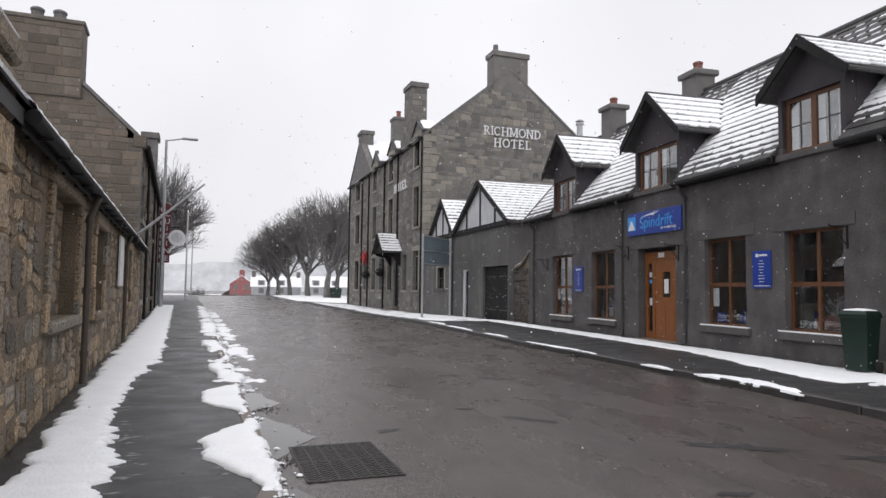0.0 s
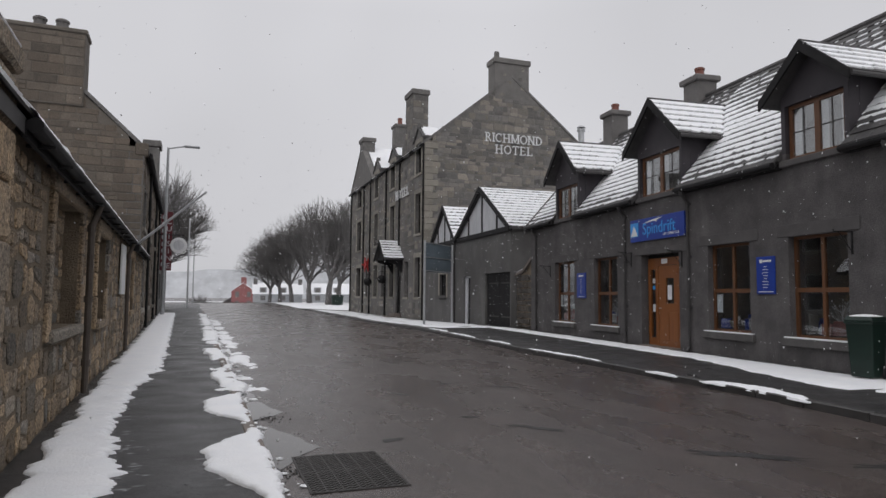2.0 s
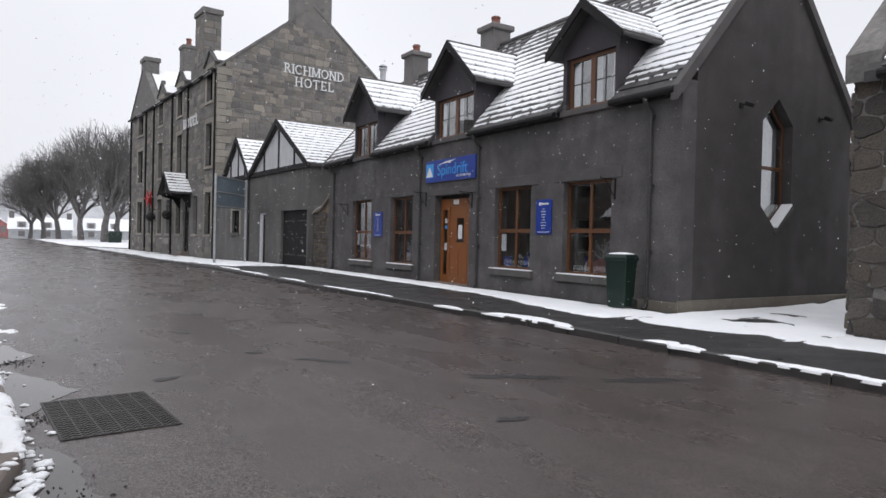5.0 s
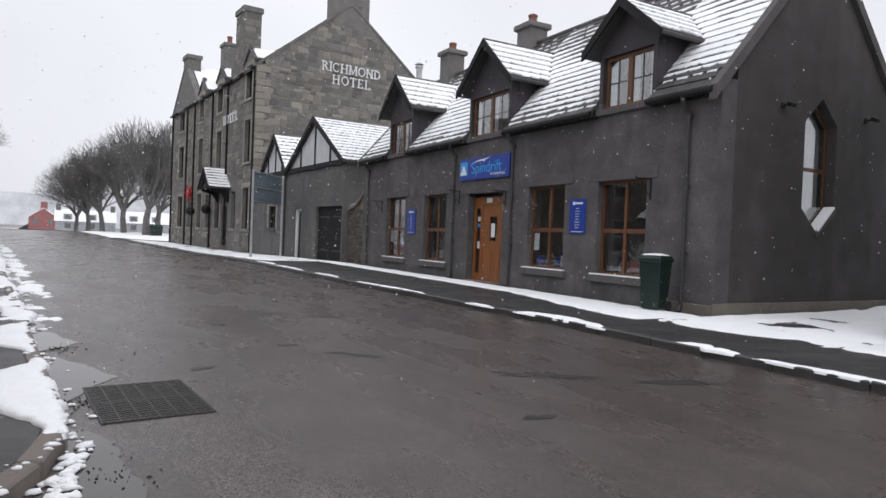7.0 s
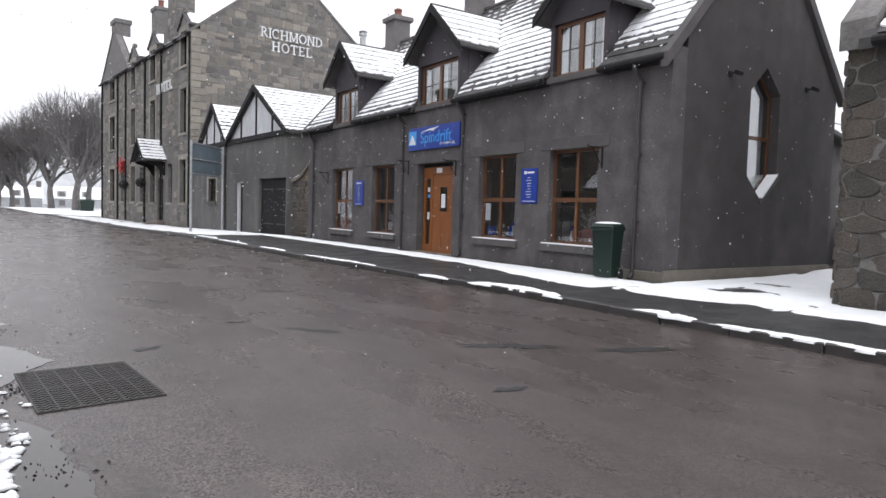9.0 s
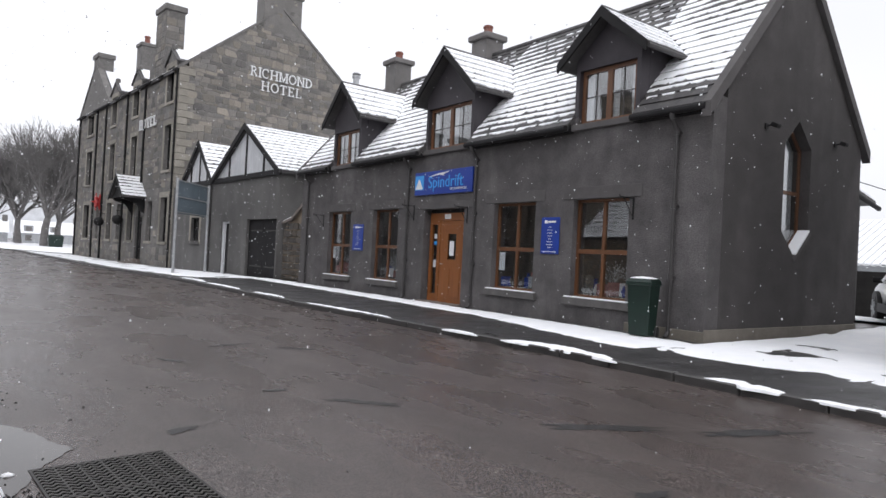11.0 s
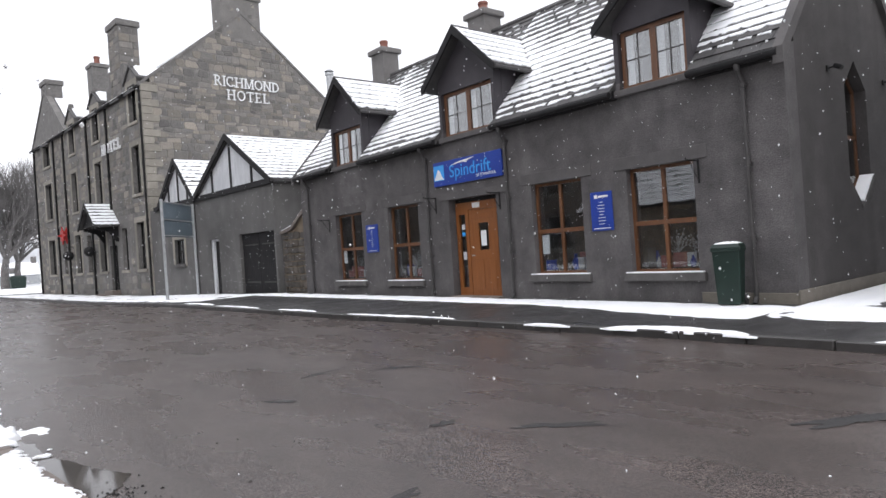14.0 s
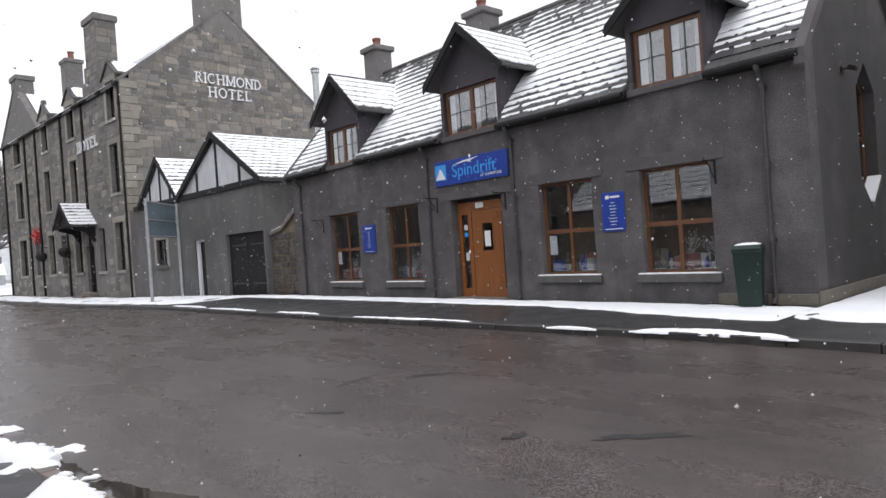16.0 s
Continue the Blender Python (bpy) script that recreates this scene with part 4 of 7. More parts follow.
# dormers
for c, hw, zt, za, (w0, w1) in DORM:
    d = part("dormer", wall(w0 - 0.1, w1 + 0.1, EAVE, DZ1 + 0.18, [(w0, w1, EAVE - 1, DZ1)], 0.25, 0.002), M_DORMER, shop, "dark clad gabled dormer with snow on its roof")
    h = lambda y: zt + (za - zt) * (1 - abs(y - c) / hw) - 0.1
    e0, e1 = w0 - 0.1, w1 + 0.1
    part("dormer_gable", prism(bmesh.new(), [(0.002, e0, DZ1 + 0.18), (0.002, e1, DZ1 + 0.18), (0.002, e1, max(h(e1), DZ1 + 0.19)), (0.002, c, h(c)), (0.002, e0, max(h(e0), DZ1 + 0.19))], (0.22, 0, 0)), M_DORMER, d)
    for y in (e0, e1 - 0.08):
        part("cheek", prism(bmesh.new(), [(0.26, y, roofz(0.26) - 0.1), (0.26, y, h(y) + 0.03), ((h(y) - 4.12) / pitch - 0.14, y, h(y) + 0.03)], (0, 0.08, 0)), M_DORMER, d)
    xr, xe = (za - 4.12) / pitch - 0.16, (zt - 4.12) / pitch - 0.16
    for s in (-1, 1):
        yt = c + s * hw
        bm = bmesh.new()
        quad = [Vector((-0.3, c, za)), Vector((xr, c, za)), Vector((xe, yt, zt)), Vector((-0.3, yt, zt))]
        prism(bm, [q + Vector((0, 0, -0.02)) for q in quad], (0, 0, -0.1))
        slope = part("dormer_roof", bm, M_TILE, d)
        prism_b = prism(bmesh.new(), [(-0.34, c, za + 0.03), (-0.34, yt + s * 0.04, zt), (-0.34, yt + s * 0.04, zt - 0.2), (-0.34, c, za - 0.19)], (0.04, 0, 0))
        part("bargeboard", prism_b, M_BLACK, d)
        up = Vector((0, c - yt, za - zt))
        sl = up.length
        n = max(4, round(sl / 0.3))
        lo_ = lambda q: 0.0
        hi_ = lambda q, xe=xe, xr=xr, sl=sl: xe + 0.3 + (xr - xe) * min(1, q / sl)
        cov = (lambda f, u: 1.0 - 0.3 * (f < 0.15)) if s == -1 else (lambda f, u: 0.7)
        tiles, V, F, fr = courses((-0.3, yt, zt - 0.02), (1, 0, 0), up, lo_, hi_, n, sl / n, rt, cover=cov, thick=0.03)
        lay_tiles(slope, tiles, fr)
        mesh_part("dormer_snow", V, F, M_SNOW, slope, "smooth snow on the dormer slope", "stuff")
        bm = bmesh.new()
        rod(bm, (-0.3, yt + s * 0.05, zt - 0.08), (xe, yt + s * 0.05, zt - 0.08), 0.05, n=8)
        part("gutter", bm, M_PIPE, d)
    bm = bmesh.new()
    rod(bm, (-0.32, c, za - 0.01), (xr, c, za - 0.01), 0.055, n=8)
    part("ridge", bm, M_TILE, d)
    win = window(shop, w0 + 0.02, w1 - 0.02, DZ0, DZ1, 0.09, 2, 1, glass=M_GLASSD, frame=0.075, bar=0.06, sill=False, label="varnished wooden dormer window with thin dark astragals")
    bm = bmesh.new()
    half = (w1 - w0) / 2
    for side in (0, 1):
        m0, m1 = (w0 + 0.1, w0 + half - 0.07) if side == 0 else (w0 + half + 0.07, w1 - 0.1)
        box(bm, 0.112, 0.128, (m0 + m1) / 2 - 0.012, (m0 + m1) / 2 + 0.012, DZ0 + 0.075, DZ1 - 0.075)
        box(bm, 0.114, 0.126, m0, m1, (DZ0 + DZ1) / 2 - 0.012, (DZ0 + DZ1) / 2 + 0.012)
    part("astragal", bm, M_PIPE, win)
    part("sill", B(-0.08, 0.1, w0 - 0.12, w1 + 0.12, DZ0 - 0.13, DZ0 - 0.002, bevel=0.012), M_BAND, win)
    # net curtains drawn to the sides
    for c0, c1 in ((w0 - 0.05, w0 + 0.22), (c - 0.14, c + 0.16), (w1 - 0.24, w1 + 0.05)):
        V, F = [], []
        for i in range(25):
            y = c0 + (c1 - c0) * i / 24
            x = 0.19 + 0.014 * math.sin(i * 1.3) + 0.009 * math.sin(i * 2.7)
            V += [(x, y, DZ0 + 0.02), (x, y, DZ1 + 0.05)]
            if i:
                F.append((2 * i - 2, 2 * i, 2 * i + 1, 2 * i - 1))
        mesh_part("curtain", V, F, M_CURTAIN, shop, "white net curtain")
# chimneys on the ridge
for y, up_ in ((17.0, 0.1), (22.2, 0.42)):
    ch = part("chimney", B(RX - 0.34, RX + 0.34, y - 0.36, y + 0.36, 7.0, 7.9 + up_, bevel=0.01), M_CHIM, shop, "grey rendered chimney stack")
    part("cope", B(RX - 0.44, RX + 0.44, y - 0.46, y + 0.46, 7.9 + up_, 8.08 + up_, bevel=0.03), M_CHIM, ch)
    bm = bmesh.new()
    rod(bm, (RX, y, 8.08 + up_), (RX, y, 8.42 + up_), 0.15, 0.125, n=16)
    rod(bm, (RX, y, 8.34 + up_), (RX, y, 8.4 + up_), 0.155, n=16)
    part("chimney_pot", bm, M_POT, ch, "red clay pot")
# gothic window in the gable
shrink = lambda k, y: [(2.97 + (x - 2.97) * k, y, 2.85 + (z - 2.85) * (1 - (1 - k) * 0.5)) for x, _, z in goth]
gw = part("gable_window", holed(bmesh.new(), shrink(0.999, SHOP_Y0 + 0.2), shrink(0.92, SHOP_Y0 + 0.2), (0, 0.05, 0)), M_WOOD, shop, "tall pointed window with wooden frame")
part("transom", B(2.5, 3.44, SHOP_Y0 + 0.205, SHOP_Y0 + 0.25, 2.83, 2.9), M_WOOD, gw)
bm = bmesh.new()
prism(bm, shrink(0.94, SHOP_Y0 + 0.225), (0, 0.006, 0))
pn = part("pane", bm, M_GLASSD, gw)
pn.visible_shadow = False
# White board added behind the glass to brighten the pane.
part("white_backing", B(2.4, 3.55, SHOP_Y0 + 0.36, SHOP_Y0 + 0.38, 1.4, 4.3), M_CURTAIN, gw)
part("sill", prism(bmesh.new(), [(2.93, SHOP_Y0 - 0.03, 1.5), (3.56, SHOP_Y0 - 0.03, 2.05), (3.5, SHOP_Y0 - 0.03, 2.12), (2.9, SHOP_Y0 - 0.03, 1.57)], (0, 0.23, 0)), M_STONEPALE, gw, "slanted stone sill with snow")
part("sill_snow", prism(bmesh.new(), [(2.98, SHOP_Y0 - 0.035, 1.63), (3.5, SHOP_Y0 - 0.035, 2.11), (3.49, SHOP_Y0 - 0.035, 2.15), (2.97, SHOP_Y0 - 0.035, 1.67)], (0, 0.23, 0)), M_SNOW, gw, "thin snow on the slanted sill")
# door
dr_ = part("door_frame", wall(14.08, 15.77, 0.02, 2.4, [(14.34, 15.3, 0.0, 2.2), (15.42, 15.66, 0.25, 2.1), (14.15, 14.27, 0.25, 2.1)], 0.08, 0.2), M_DOORW, shop, "orange varnished wooden door frame")
pane = part("side_light", B(0.23, 0.236, 14.15, 14.27, 0.25, 2.1), M_GLASS, dr_)
pane.visible_shadow = False
# Black strip over the frame paints the dark of the door recess.
part("door_head_shade", B(0.22, 0.3, 14.08, 15.77, 2.4, 2.5), M_BLACK, dr_)
leaf = part("door_leaf", wall(14.35, 15.29, 0.03, 2.19, [(14.6, 14.95, 1.18, 1.85)], 0.05, 0.21), M_DOORW, dr_, "orange wooden door with a small glass light")
part("door_glass", B(0.225, 0.235, 14.6, 14.95, 1.18, 1.85), M_GLASS, leaf)
part("notice", B(0.205, 0.209, 14.68, 14.87, 1.28, 1.66), M_WHITE, leaf)
for a, b, z0, z1 in ((14.4, 14.72, 0.2, 0.95), (14.83, 15.15, 0.2, 0.95), (14.4, 15.15, 1.95, 2.1)):
    part("door_panel", B(0.2, 0.21, a, b, z0, z1, bevel=0.006), M_DOORW, leaf)
bm = bmesh.new()
rod(bm, (0.19, 15.18, 1.05), (0.14, 15.18, 1.05), 0.012)
rod(bm, (0.14, 15.18, 1.05), (0.14, 15.06, 1.05), 0.011)
part("door_handle", bm, M_STEEL, leaf, "brushed steel handle")
pane = part("side_light", B(0.23, 0.236, 15.42, 15.66, 0.25, 2.1), M_GLASS, dr_)
pane.visible_shadow = False
for z, hh, m in ((1.72, 0.13, M_PANEL), (1.55, 0.1, M_SKYB), (0.95, 0.2, M_PANEL)):
    part("notice", B(0.222, 0.226, 15.47, 15.59, z, z + hh), m, dr_)
bm = bmesh.new()
rod(bm, (0.195, 14.16, 1.4), (0.2, 14.16, 1.4), 0.075, n=20)
part("round_sticker", bm, M_BRASS, dr_)
part("notice", B(0.195, 0.199, 14.12, 14.2, 1.62, 1.78), M_WHITE, dr_)
part("notice", B(0.19, 0.197, 14.85, 15.12, 2.24, 2.37), M_WHITE, dr_)
step_ = tagged(part("door_step", B(SHOP_X - 0.16, SHOP_X + 0.2, 14.0, 15.85, -0.1, 0.05, bevel=0.012), M_KERB), "worn stone step below the shop door", "step", "", "structure")

# signs on the shop
sign = base("shop_sign", pose(SHOP_X, 14.99, 3.19), "bright blue shop sign board with white mountain and lettering", "sign")
part("board", B(-0.06, -0.005, -1.26, 1.26, -0.31, 0.31, bevel=0.006), M_BLUE, sign)
part("picture_panel", B(-0.066, -0.061, 0.83, 1.24, -0.17, 0.22), M_SKYB, sign)
bm = prism(bmesh.new(), [(-0.07, 1.22, -0.15), (-0.07, 1.05, 0.13), (-0.07, 0.98, 0.06), (-0.07, 0.86, -0.15)], (0.003, 0, 0))
part("mountain", bm, M_WHITE, sign, "white mountain shape")
words("lettering", "Spindrift", 0.44, facing(-0.064, -0.14, 0.0), M_SKYB, sign, "light blue lettering", 0.004, 1.02)
words("small_lettering", "OF TOMINTOUL", 0.095, facing(-0.064, -0.72, -0.2), M_WHITE, sign, "", 0.003)
bm = prism(bmesh.new(), [(-0.068, 0.62, 0.16), (-0.068, 0.2, 0.235), (-0.068, -0.35, 0.27), (-0.068, -0.05, 0.2), (-0.068, -0.1, 0.16), (-0.068, 0.1, 0.2)], (0.003, 0, 0))
part("swoosh", bm, M_WHITE, sign, "white swoosh")
rw = random.Random(21)
for y, z0, z1, w in ((11.03, 1.42, 2.2, 0.52), (19.4, 1.3, 2.12, 0.62)):
    pl = base("plaque", pose(SHOP_X, y, (z0 + z1) / 2), "blue wall plaque with lines of white writing", "plaque", "plaques on the shop front")
    hh = (z1 - z0) / 2
    part("plate", B(-0.03, -0.003, -w / 2, w / 2, -hh, hh, bevel=0.004), M_BLUE, pl)
    part("emblem", B(-0.034, -0.03, 0.08, 0.16, hh - 0.13, hh - 0.06), M_WHITE, pl)
    part("heading", B(-0.034, -0.03, -0.17, 0.06, hh - 0.115, hh - 0.075), M_WHITE, pl)
    for k in range(8):
        ww = rw.uniform(0.03, 0.1)
        part("writing", B(-0.033, -0.03, -ww, ww, hh - 0.216 - k * 0.062, hh - 0.204 - k * 0.062), M_WHITE, pl)
    part("writing", B(-0.034, -0.03, -0.2, 0.2, -hh + 0.04, -hh + 0.055), M_WHITE, pl)
for y, z in ((8.92, 2.52), (13.92, 2.5), (16.3, 2.6), (21.9, 2.45)):
    br = base("hanging_bracket", pose(SHOP_X, y, z), "black wrought iron hanging basket bracket", "bracket", "brackets on the shop front")
    bm = bmesh.new()
    box(bm, -0.02, -0.001, -0.015, 0.015, -0.4, 0.02)
    part("back_plate", bm, M_BLACK, br)
    bm = bmesh.new()
    rod(bm, (-0.01, 0, 0), (-0.4, 0, 0.0), 0.01, n=8)
    rod(bm, (-0.4, 0, 0.0), (-0.42, 0, 0.04), 0.01, n=8)
    part("arm", bm, M_BLACK, br)
    bm = bmesh.new()
    for i in range(8):
        t0, t1 = i / 8, (i + 1) / 8
        P = lambda t: (-0.015 - 0.34 * t, 0, -0.36 + 0.36 * t ** 0.7 - 0.03 * math.sin(t * 6))
        rod(bm, P(t0), P(t1), 0.008, n=6)
    part("scroll", bm, M_BLACK, br)
for x, z in ((11.75, 3.95), (14.55, 4.0)):
    fl = base("flood_light", pose(x, SHOP_Y0, z), "small black floodlight on the gable wall", "floodlight", "gable floodlights")
    part("wall_plate", B(-0.05, 0.05, -0.03, -0.001, -0.05, 0.05), M_BLACK, fl)
    bm = bmesh.new()
    rod(bm, (0, -0.02, 0), (0.0, -0.13, 0.02), 0.015)
    part("arm", bm, M_BLACK, fl)
    bm = bmesh.new()
    box(bm, -0.075, 0.075, -0.08, 0.05, -0.04, 0.04, bevel=0.015, m=pose(0.02, -0.16, 0.01, 25, 0, 0))
    part("lamp_head", bm, M_BLACK, fl)


# ---------------------------------------------------------------- wheeled bin
def tapered(bm, w0, d0, w1, d1, z0, z1, bevel=0.0):
    vs = [bm.verts.new(p) for p in ((-d0, -w0, z0), (d0, -w0, z0), (d0, w0, z0), (-d0, w0, z0), (-d1, -w1, z1), (d1, -w1, z1), (d1, w1, z1), (-d1, w1, z1))]
    fs = [bm.faces.new([vs[i] for i in f]) for f in ((3, 2, 1, 0), (4, 5, 6, 7), (0, 1, 5, 4), (1, 2, 6, 5), (2, 3, 7, 6), (3, 0, 4, 7))]
    if bevel:
        bmesh.ops.bevel(bm, geom=list({e for f in fs for e in f.edges}), offset=bevel, segments=2, affect="EDGES", profile=0.5)
    return bm


bin_ = base("wheelie_bin", pose(9.5, 8.2, PAVE + 0.02, 0, 0, 16) @ Matrix.Diagonal((0.88, 0.87, 1.07, 1)), "dark green plastic wheelie bin with snow on its lid", "bin")
part("body", tapered(bmesh.new(), 0.2, 0.2, 0.245, 0.27, 0.03, 0.86, 0.025), M_GREEN, bin_)
part("rim", B(-0.29, 0.29, -0.262, 0.262, 0.83, 0.875, bevel=0.012), M_GREEN, bin_)
part("lid", tapered(bmesh.new(), 0.27, 0.3, 0.22, 0.25, 0.876, 0.945, 0.018), M_GREEN, bin_, "green hinged lid")
bm = bmesh.new()
rod(bm, (0.31, -0.2, 0.86), (0.31, 0.2, 0.86), 0.016)
part("handle", bm, M_GREEN, bin_)
for s in (-1, 1):
    bm = bmesh.new()
    rod(bm, (0.19, s * 0.2, 0.08), (0.19, s * 0.25, 0.08), 0.09, n=20)
    part("wheel", bm, M_RUBBER, bin_, "black rubber wheel")
bm = bmesh.new()
bmesh.ops.create_grid(bm, x_segments=14, y_segments=12, size=1)
for v in bm.verts:
    e = 1 - max(abs(v.co.x), abs(v.co.y)) ** 4
    v.co = Vector((v.co.x * 0.24, v.co.y * 0.21, 0.943 + 0.035 * e * (0.75 + 0.5 * noise.noise(v.co * 4))))
part("lid_snow", bm, M_SNOW, bin_, "thin snow on the lid", True)


# ---------------------------------------------------------------- goods behind the shop windows
def display(y0, y1, z0, seed):
    """A display bench behind a window with pale goods on it."""
    r = random.Random(seed)
    bench = base("display_bench", pose(SHOP_X + 0.56, (y0 + y1) / 2, 0.02), "dark display bench behind the shop window", "bench", "window displays")
    h = (y1 - y0) / 2
    # The bench shares the room colour, indoor dimness included.
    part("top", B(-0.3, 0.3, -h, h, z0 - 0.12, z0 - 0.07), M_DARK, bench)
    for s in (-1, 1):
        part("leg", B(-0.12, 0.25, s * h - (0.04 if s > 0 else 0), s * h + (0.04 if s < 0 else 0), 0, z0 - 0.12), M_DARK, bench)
    for k in range(11):
        y = -h + 0.1 + (2 * h - 0.2) * (k + 0.5) / 11 + r.uniform(-0.06, 0.06)
        top = z0 - 0.05
        kind = r.choice(("vase", "twig", "box", "vase", "box"))
        if kind == "vase":
            bm = bmesh.new()
            prof = [(0.05, 0), (0.09, 0.08), (0.1, 0.16), (0.05, 0.27), (0.035, 0.33), (0.05, 0.36)]
            sc = r.uniform(0.5, 1.1)
            for (ra, za), (rb, zb) in zip(prof, prof[1:]):
                rod(bm, (0, 0, za * sc), (0, 0, zb * sc), ra * sc, rb * sc, n=14, cap=True)
            ob = part("vase", bm, r.choice((M_WHITE, M_PANEL, M_BLUE, M_STONEPALE, M_POT)), None, "", True)
            tagged(ob, "glazed pottery vase on the window display", "vase", "goods in the windows")
        elif kind == "twig":
            bm = bmesh.new()
            rod(bm, (0, 0, 0), (0, 0, 0.5), 0.014, 0.01, n=6)
            for i in range(30):
                a, zz = r.uniform(0, 6.28), r.uniform(0.2, 0.45)
                p = Vector((math.cos(a), math.sin(a), 0)) * r.uniform(0.1, 0.24) + Vector((0, 0, zz + r.uniform(0.05, 0.3)))
                rod(bm, (0, 0, zz), p, 0.005, 0.003, n=5)
                rod(bm, p, p + Vector((0, 0, 0.03)), 0.012, n=6)
            rod(bm, (0, 0, 0), (0, 0, 0.02), 0.07, n=12)
            ob = part("ornament_tree", bm, M_PANEL)
            tagged(ob, "white wire ornament tree in the window", "ornament", "goods in the windows")
        else:
            bm = bmesh.new()
            a, b, c = r.uniform(0.06, 0.12), r.uniform(0.06, 0.14), r.uniform(0.15, 0.4)
            box(bm, -a, a, -b, b, 0, c, bevel=0.01)
            ob = part("gift_box", bm, r.choice((M_PANEL, M_REDWALL, M_STEEL, M_STONEPALE, M_BLUE)))
            tagged(ob, "small gift box on the window display", "box", "goods in the windows")
        ob.matrix_world = pose(SHOP_X + 0.4 + 0.16 * (k % 2) + r.uniform(-0.04, 0.06), (y0 + y1) / 2 + y, top, 0, 0, r.uniform(0, 90))


for (a, b), z0, sd in ((W4, SZ0 + 0.12, 1), (W3, SZ0 + 0.12, 2), (W2, 0.6, 3), (W1, 0.6, 4)):
    display(a, b, z0, sd)
for (a, b), dy in ((W3, 0.12), (W1, 0.1)):
    nt = tagged(part("paper_notice", B(SHOP_X + 0.178, SHOP_X + 0.182, b - 0.28, b - 0.28 + 0.2, 1.0, 1.42), M_WHITE), "white paper notice on the shop window", "notice", "window notices")

# ---------------------------------------------------------------- outbuilding wing behind the shop
wing = base("rear_wing", pose(SHOP_X + DEPTH, 0, 0), "low grey rear wing of the shop with snowy roof", "outbuilding")
part("wall", B(0.0, 3.2, 8.6, 18.0, -1.6, 3.3), M_HARL, wing)
part("roof", prism(bmesh.new(), [(-0.0, 8.35, 3.95), (3.5, 8.35, 3.3), (3.5, 8.35, 3.18), (0.0, 8.35, 3.8)], (0, 9.9, 0)), M_TILE, wing)
part("roof_snow", prism(bmesh.new(), [(0.02, 8.37, 4.0), (3.46, 8.37, 3.36), (3.46, 8.37, 3.31), (0.02, 8.37, 3.955)], (0, 9.86, 0)), M_SNOW, wing)
bm = bmesh.new()
rod(bm, (-0.0, 8.3, 3.75), (3.6, 8.3, 3.1), 0.06)
part("gutter", bm, M_BLACK, wing)

# ---------------------------------------------------------------- garages with half-timbered gables
garage = base("garage_block", pose(10.05, 26.0, -0.05, 0, 0, 2.8), "grey garage with two half-timbered gables and snowy slate roof", "garage")
GL = 13.4
gh = [(0.1, 3.04, -0.3, 2.45), (5.05, 5.95, -0.3, 2.38), (9.0, 10.2, 1.42, 2.6)]
part("front_wall", wall(0, GL, -0.5, 4.3, gh, 0.35), M_GARAGE, garage)
part("side_wall", B(0.35, 8.0, 0, 0.35, -0.5, 4.3), M_GARAGE, garage)
part("back_wall", B(7.65, 8.0, 0.35, GL, -0.5, 4.3), M_GARAGE, garage)
part("ceiling_deck", B(0.3, 7.7, 0.3, GL - 0.1, 4.1, 4.25), M_DARK, garage)
part("fascia", B(-0.1, -0.002, -0.15, GL - 0.8, 4.2, 4.42, bevel=0.01), M_BLACK, garage)
GAB = ((-0.15, 3.45, 7.2, 6.62), (7.2, 9.3, 11.8, 6.45))
for (a, c, b, za) in GAB:
    part("gable_panel", prism(bmesh.new(), [(0.0, a + 0.3, 4.42), (0.0, b - 0.3, 4.42), (0.0, c, za - 0.25)], (0.15, 0, 0)), M_PANEL, garage, "white board gable panel")
    for k, y in enumerate((c - (c - a) * 0.52, c, c + (b - c) * 0.5)):
        zt = 4.42 + (za - 4.5) * (1 - abs(y - c) / ((c - a) if y < c else (b - c))) - 0.15
        part("timber", B(-0.03, -0.001, y - 0.08, y + 0.08, 4.42, zt), M_BLACK, garage)
    for s, e in ((-1, a), (1, b)):
        y0 = e
        part("bargeboard", prism(bmesh.new(), [(-0.2, c, za + 0.05), (-0.2, y0, 4.42), (-0.2, y0, 4.18), (-0.2, c, za - 0.22)], (0.06, 0, 0)), M_BLACK, garage)
        rf = part("roof", prism(bmesh.new(), [(-0.14, c, za), (7.9, c, za), (7.9, y0, 4.36), (-0.14, y0, 4.36)], (0, 0, -0.1)), M_TILE, garage)
        up = Vector((0, c - y0, za - 4.36))
        sl = up.length
        n = round(sl / 0.3)
        cov = lambda f, u: 0.86 - 0.2 * (f < 0.1)
        tiles, V, F, fr = courses((-0.14, y0, 4.345), (1, 0, 0), up, lambda q: 0, lambda q: 8.0, n, sl / n, rt, tile=0.36, cover=cov, thick=0.03)
        lay_tiles(rf, tiles, fr)
        mesh_part("roof_snow", V, F, M_SNOW, rf, "snow on the slates", "stuff")
# the big doors, the narrow door and the small window
gd = base("garage_door", pose(10.05, 26.0, -0.05, 0, 0, 2.8), "black boarded double garage doors, closed", "door")
for a, b in ((0.1, 1.56), (1.58, 3.04)):
    lf = part("door_leaf", B(0.14, 0.18, a, b, -0.02, 2.45), M_BLACK, gd)
    k = 0
    y = a
    while y < b - 0.05:
        part("plank", B(0.118, 0.139, y + 0.004, min(y + 0.145, b) - 0.004, 0.0, 2.43, bevel=0.005), M_BLACK, lf)
        y += 0.146
    for z in (0.45, 1.95):
        part("strap_hinge", B(0.105, 0.117, a + 0.05, b - 0.25, z, z + 0.06), M_IRON, lf)
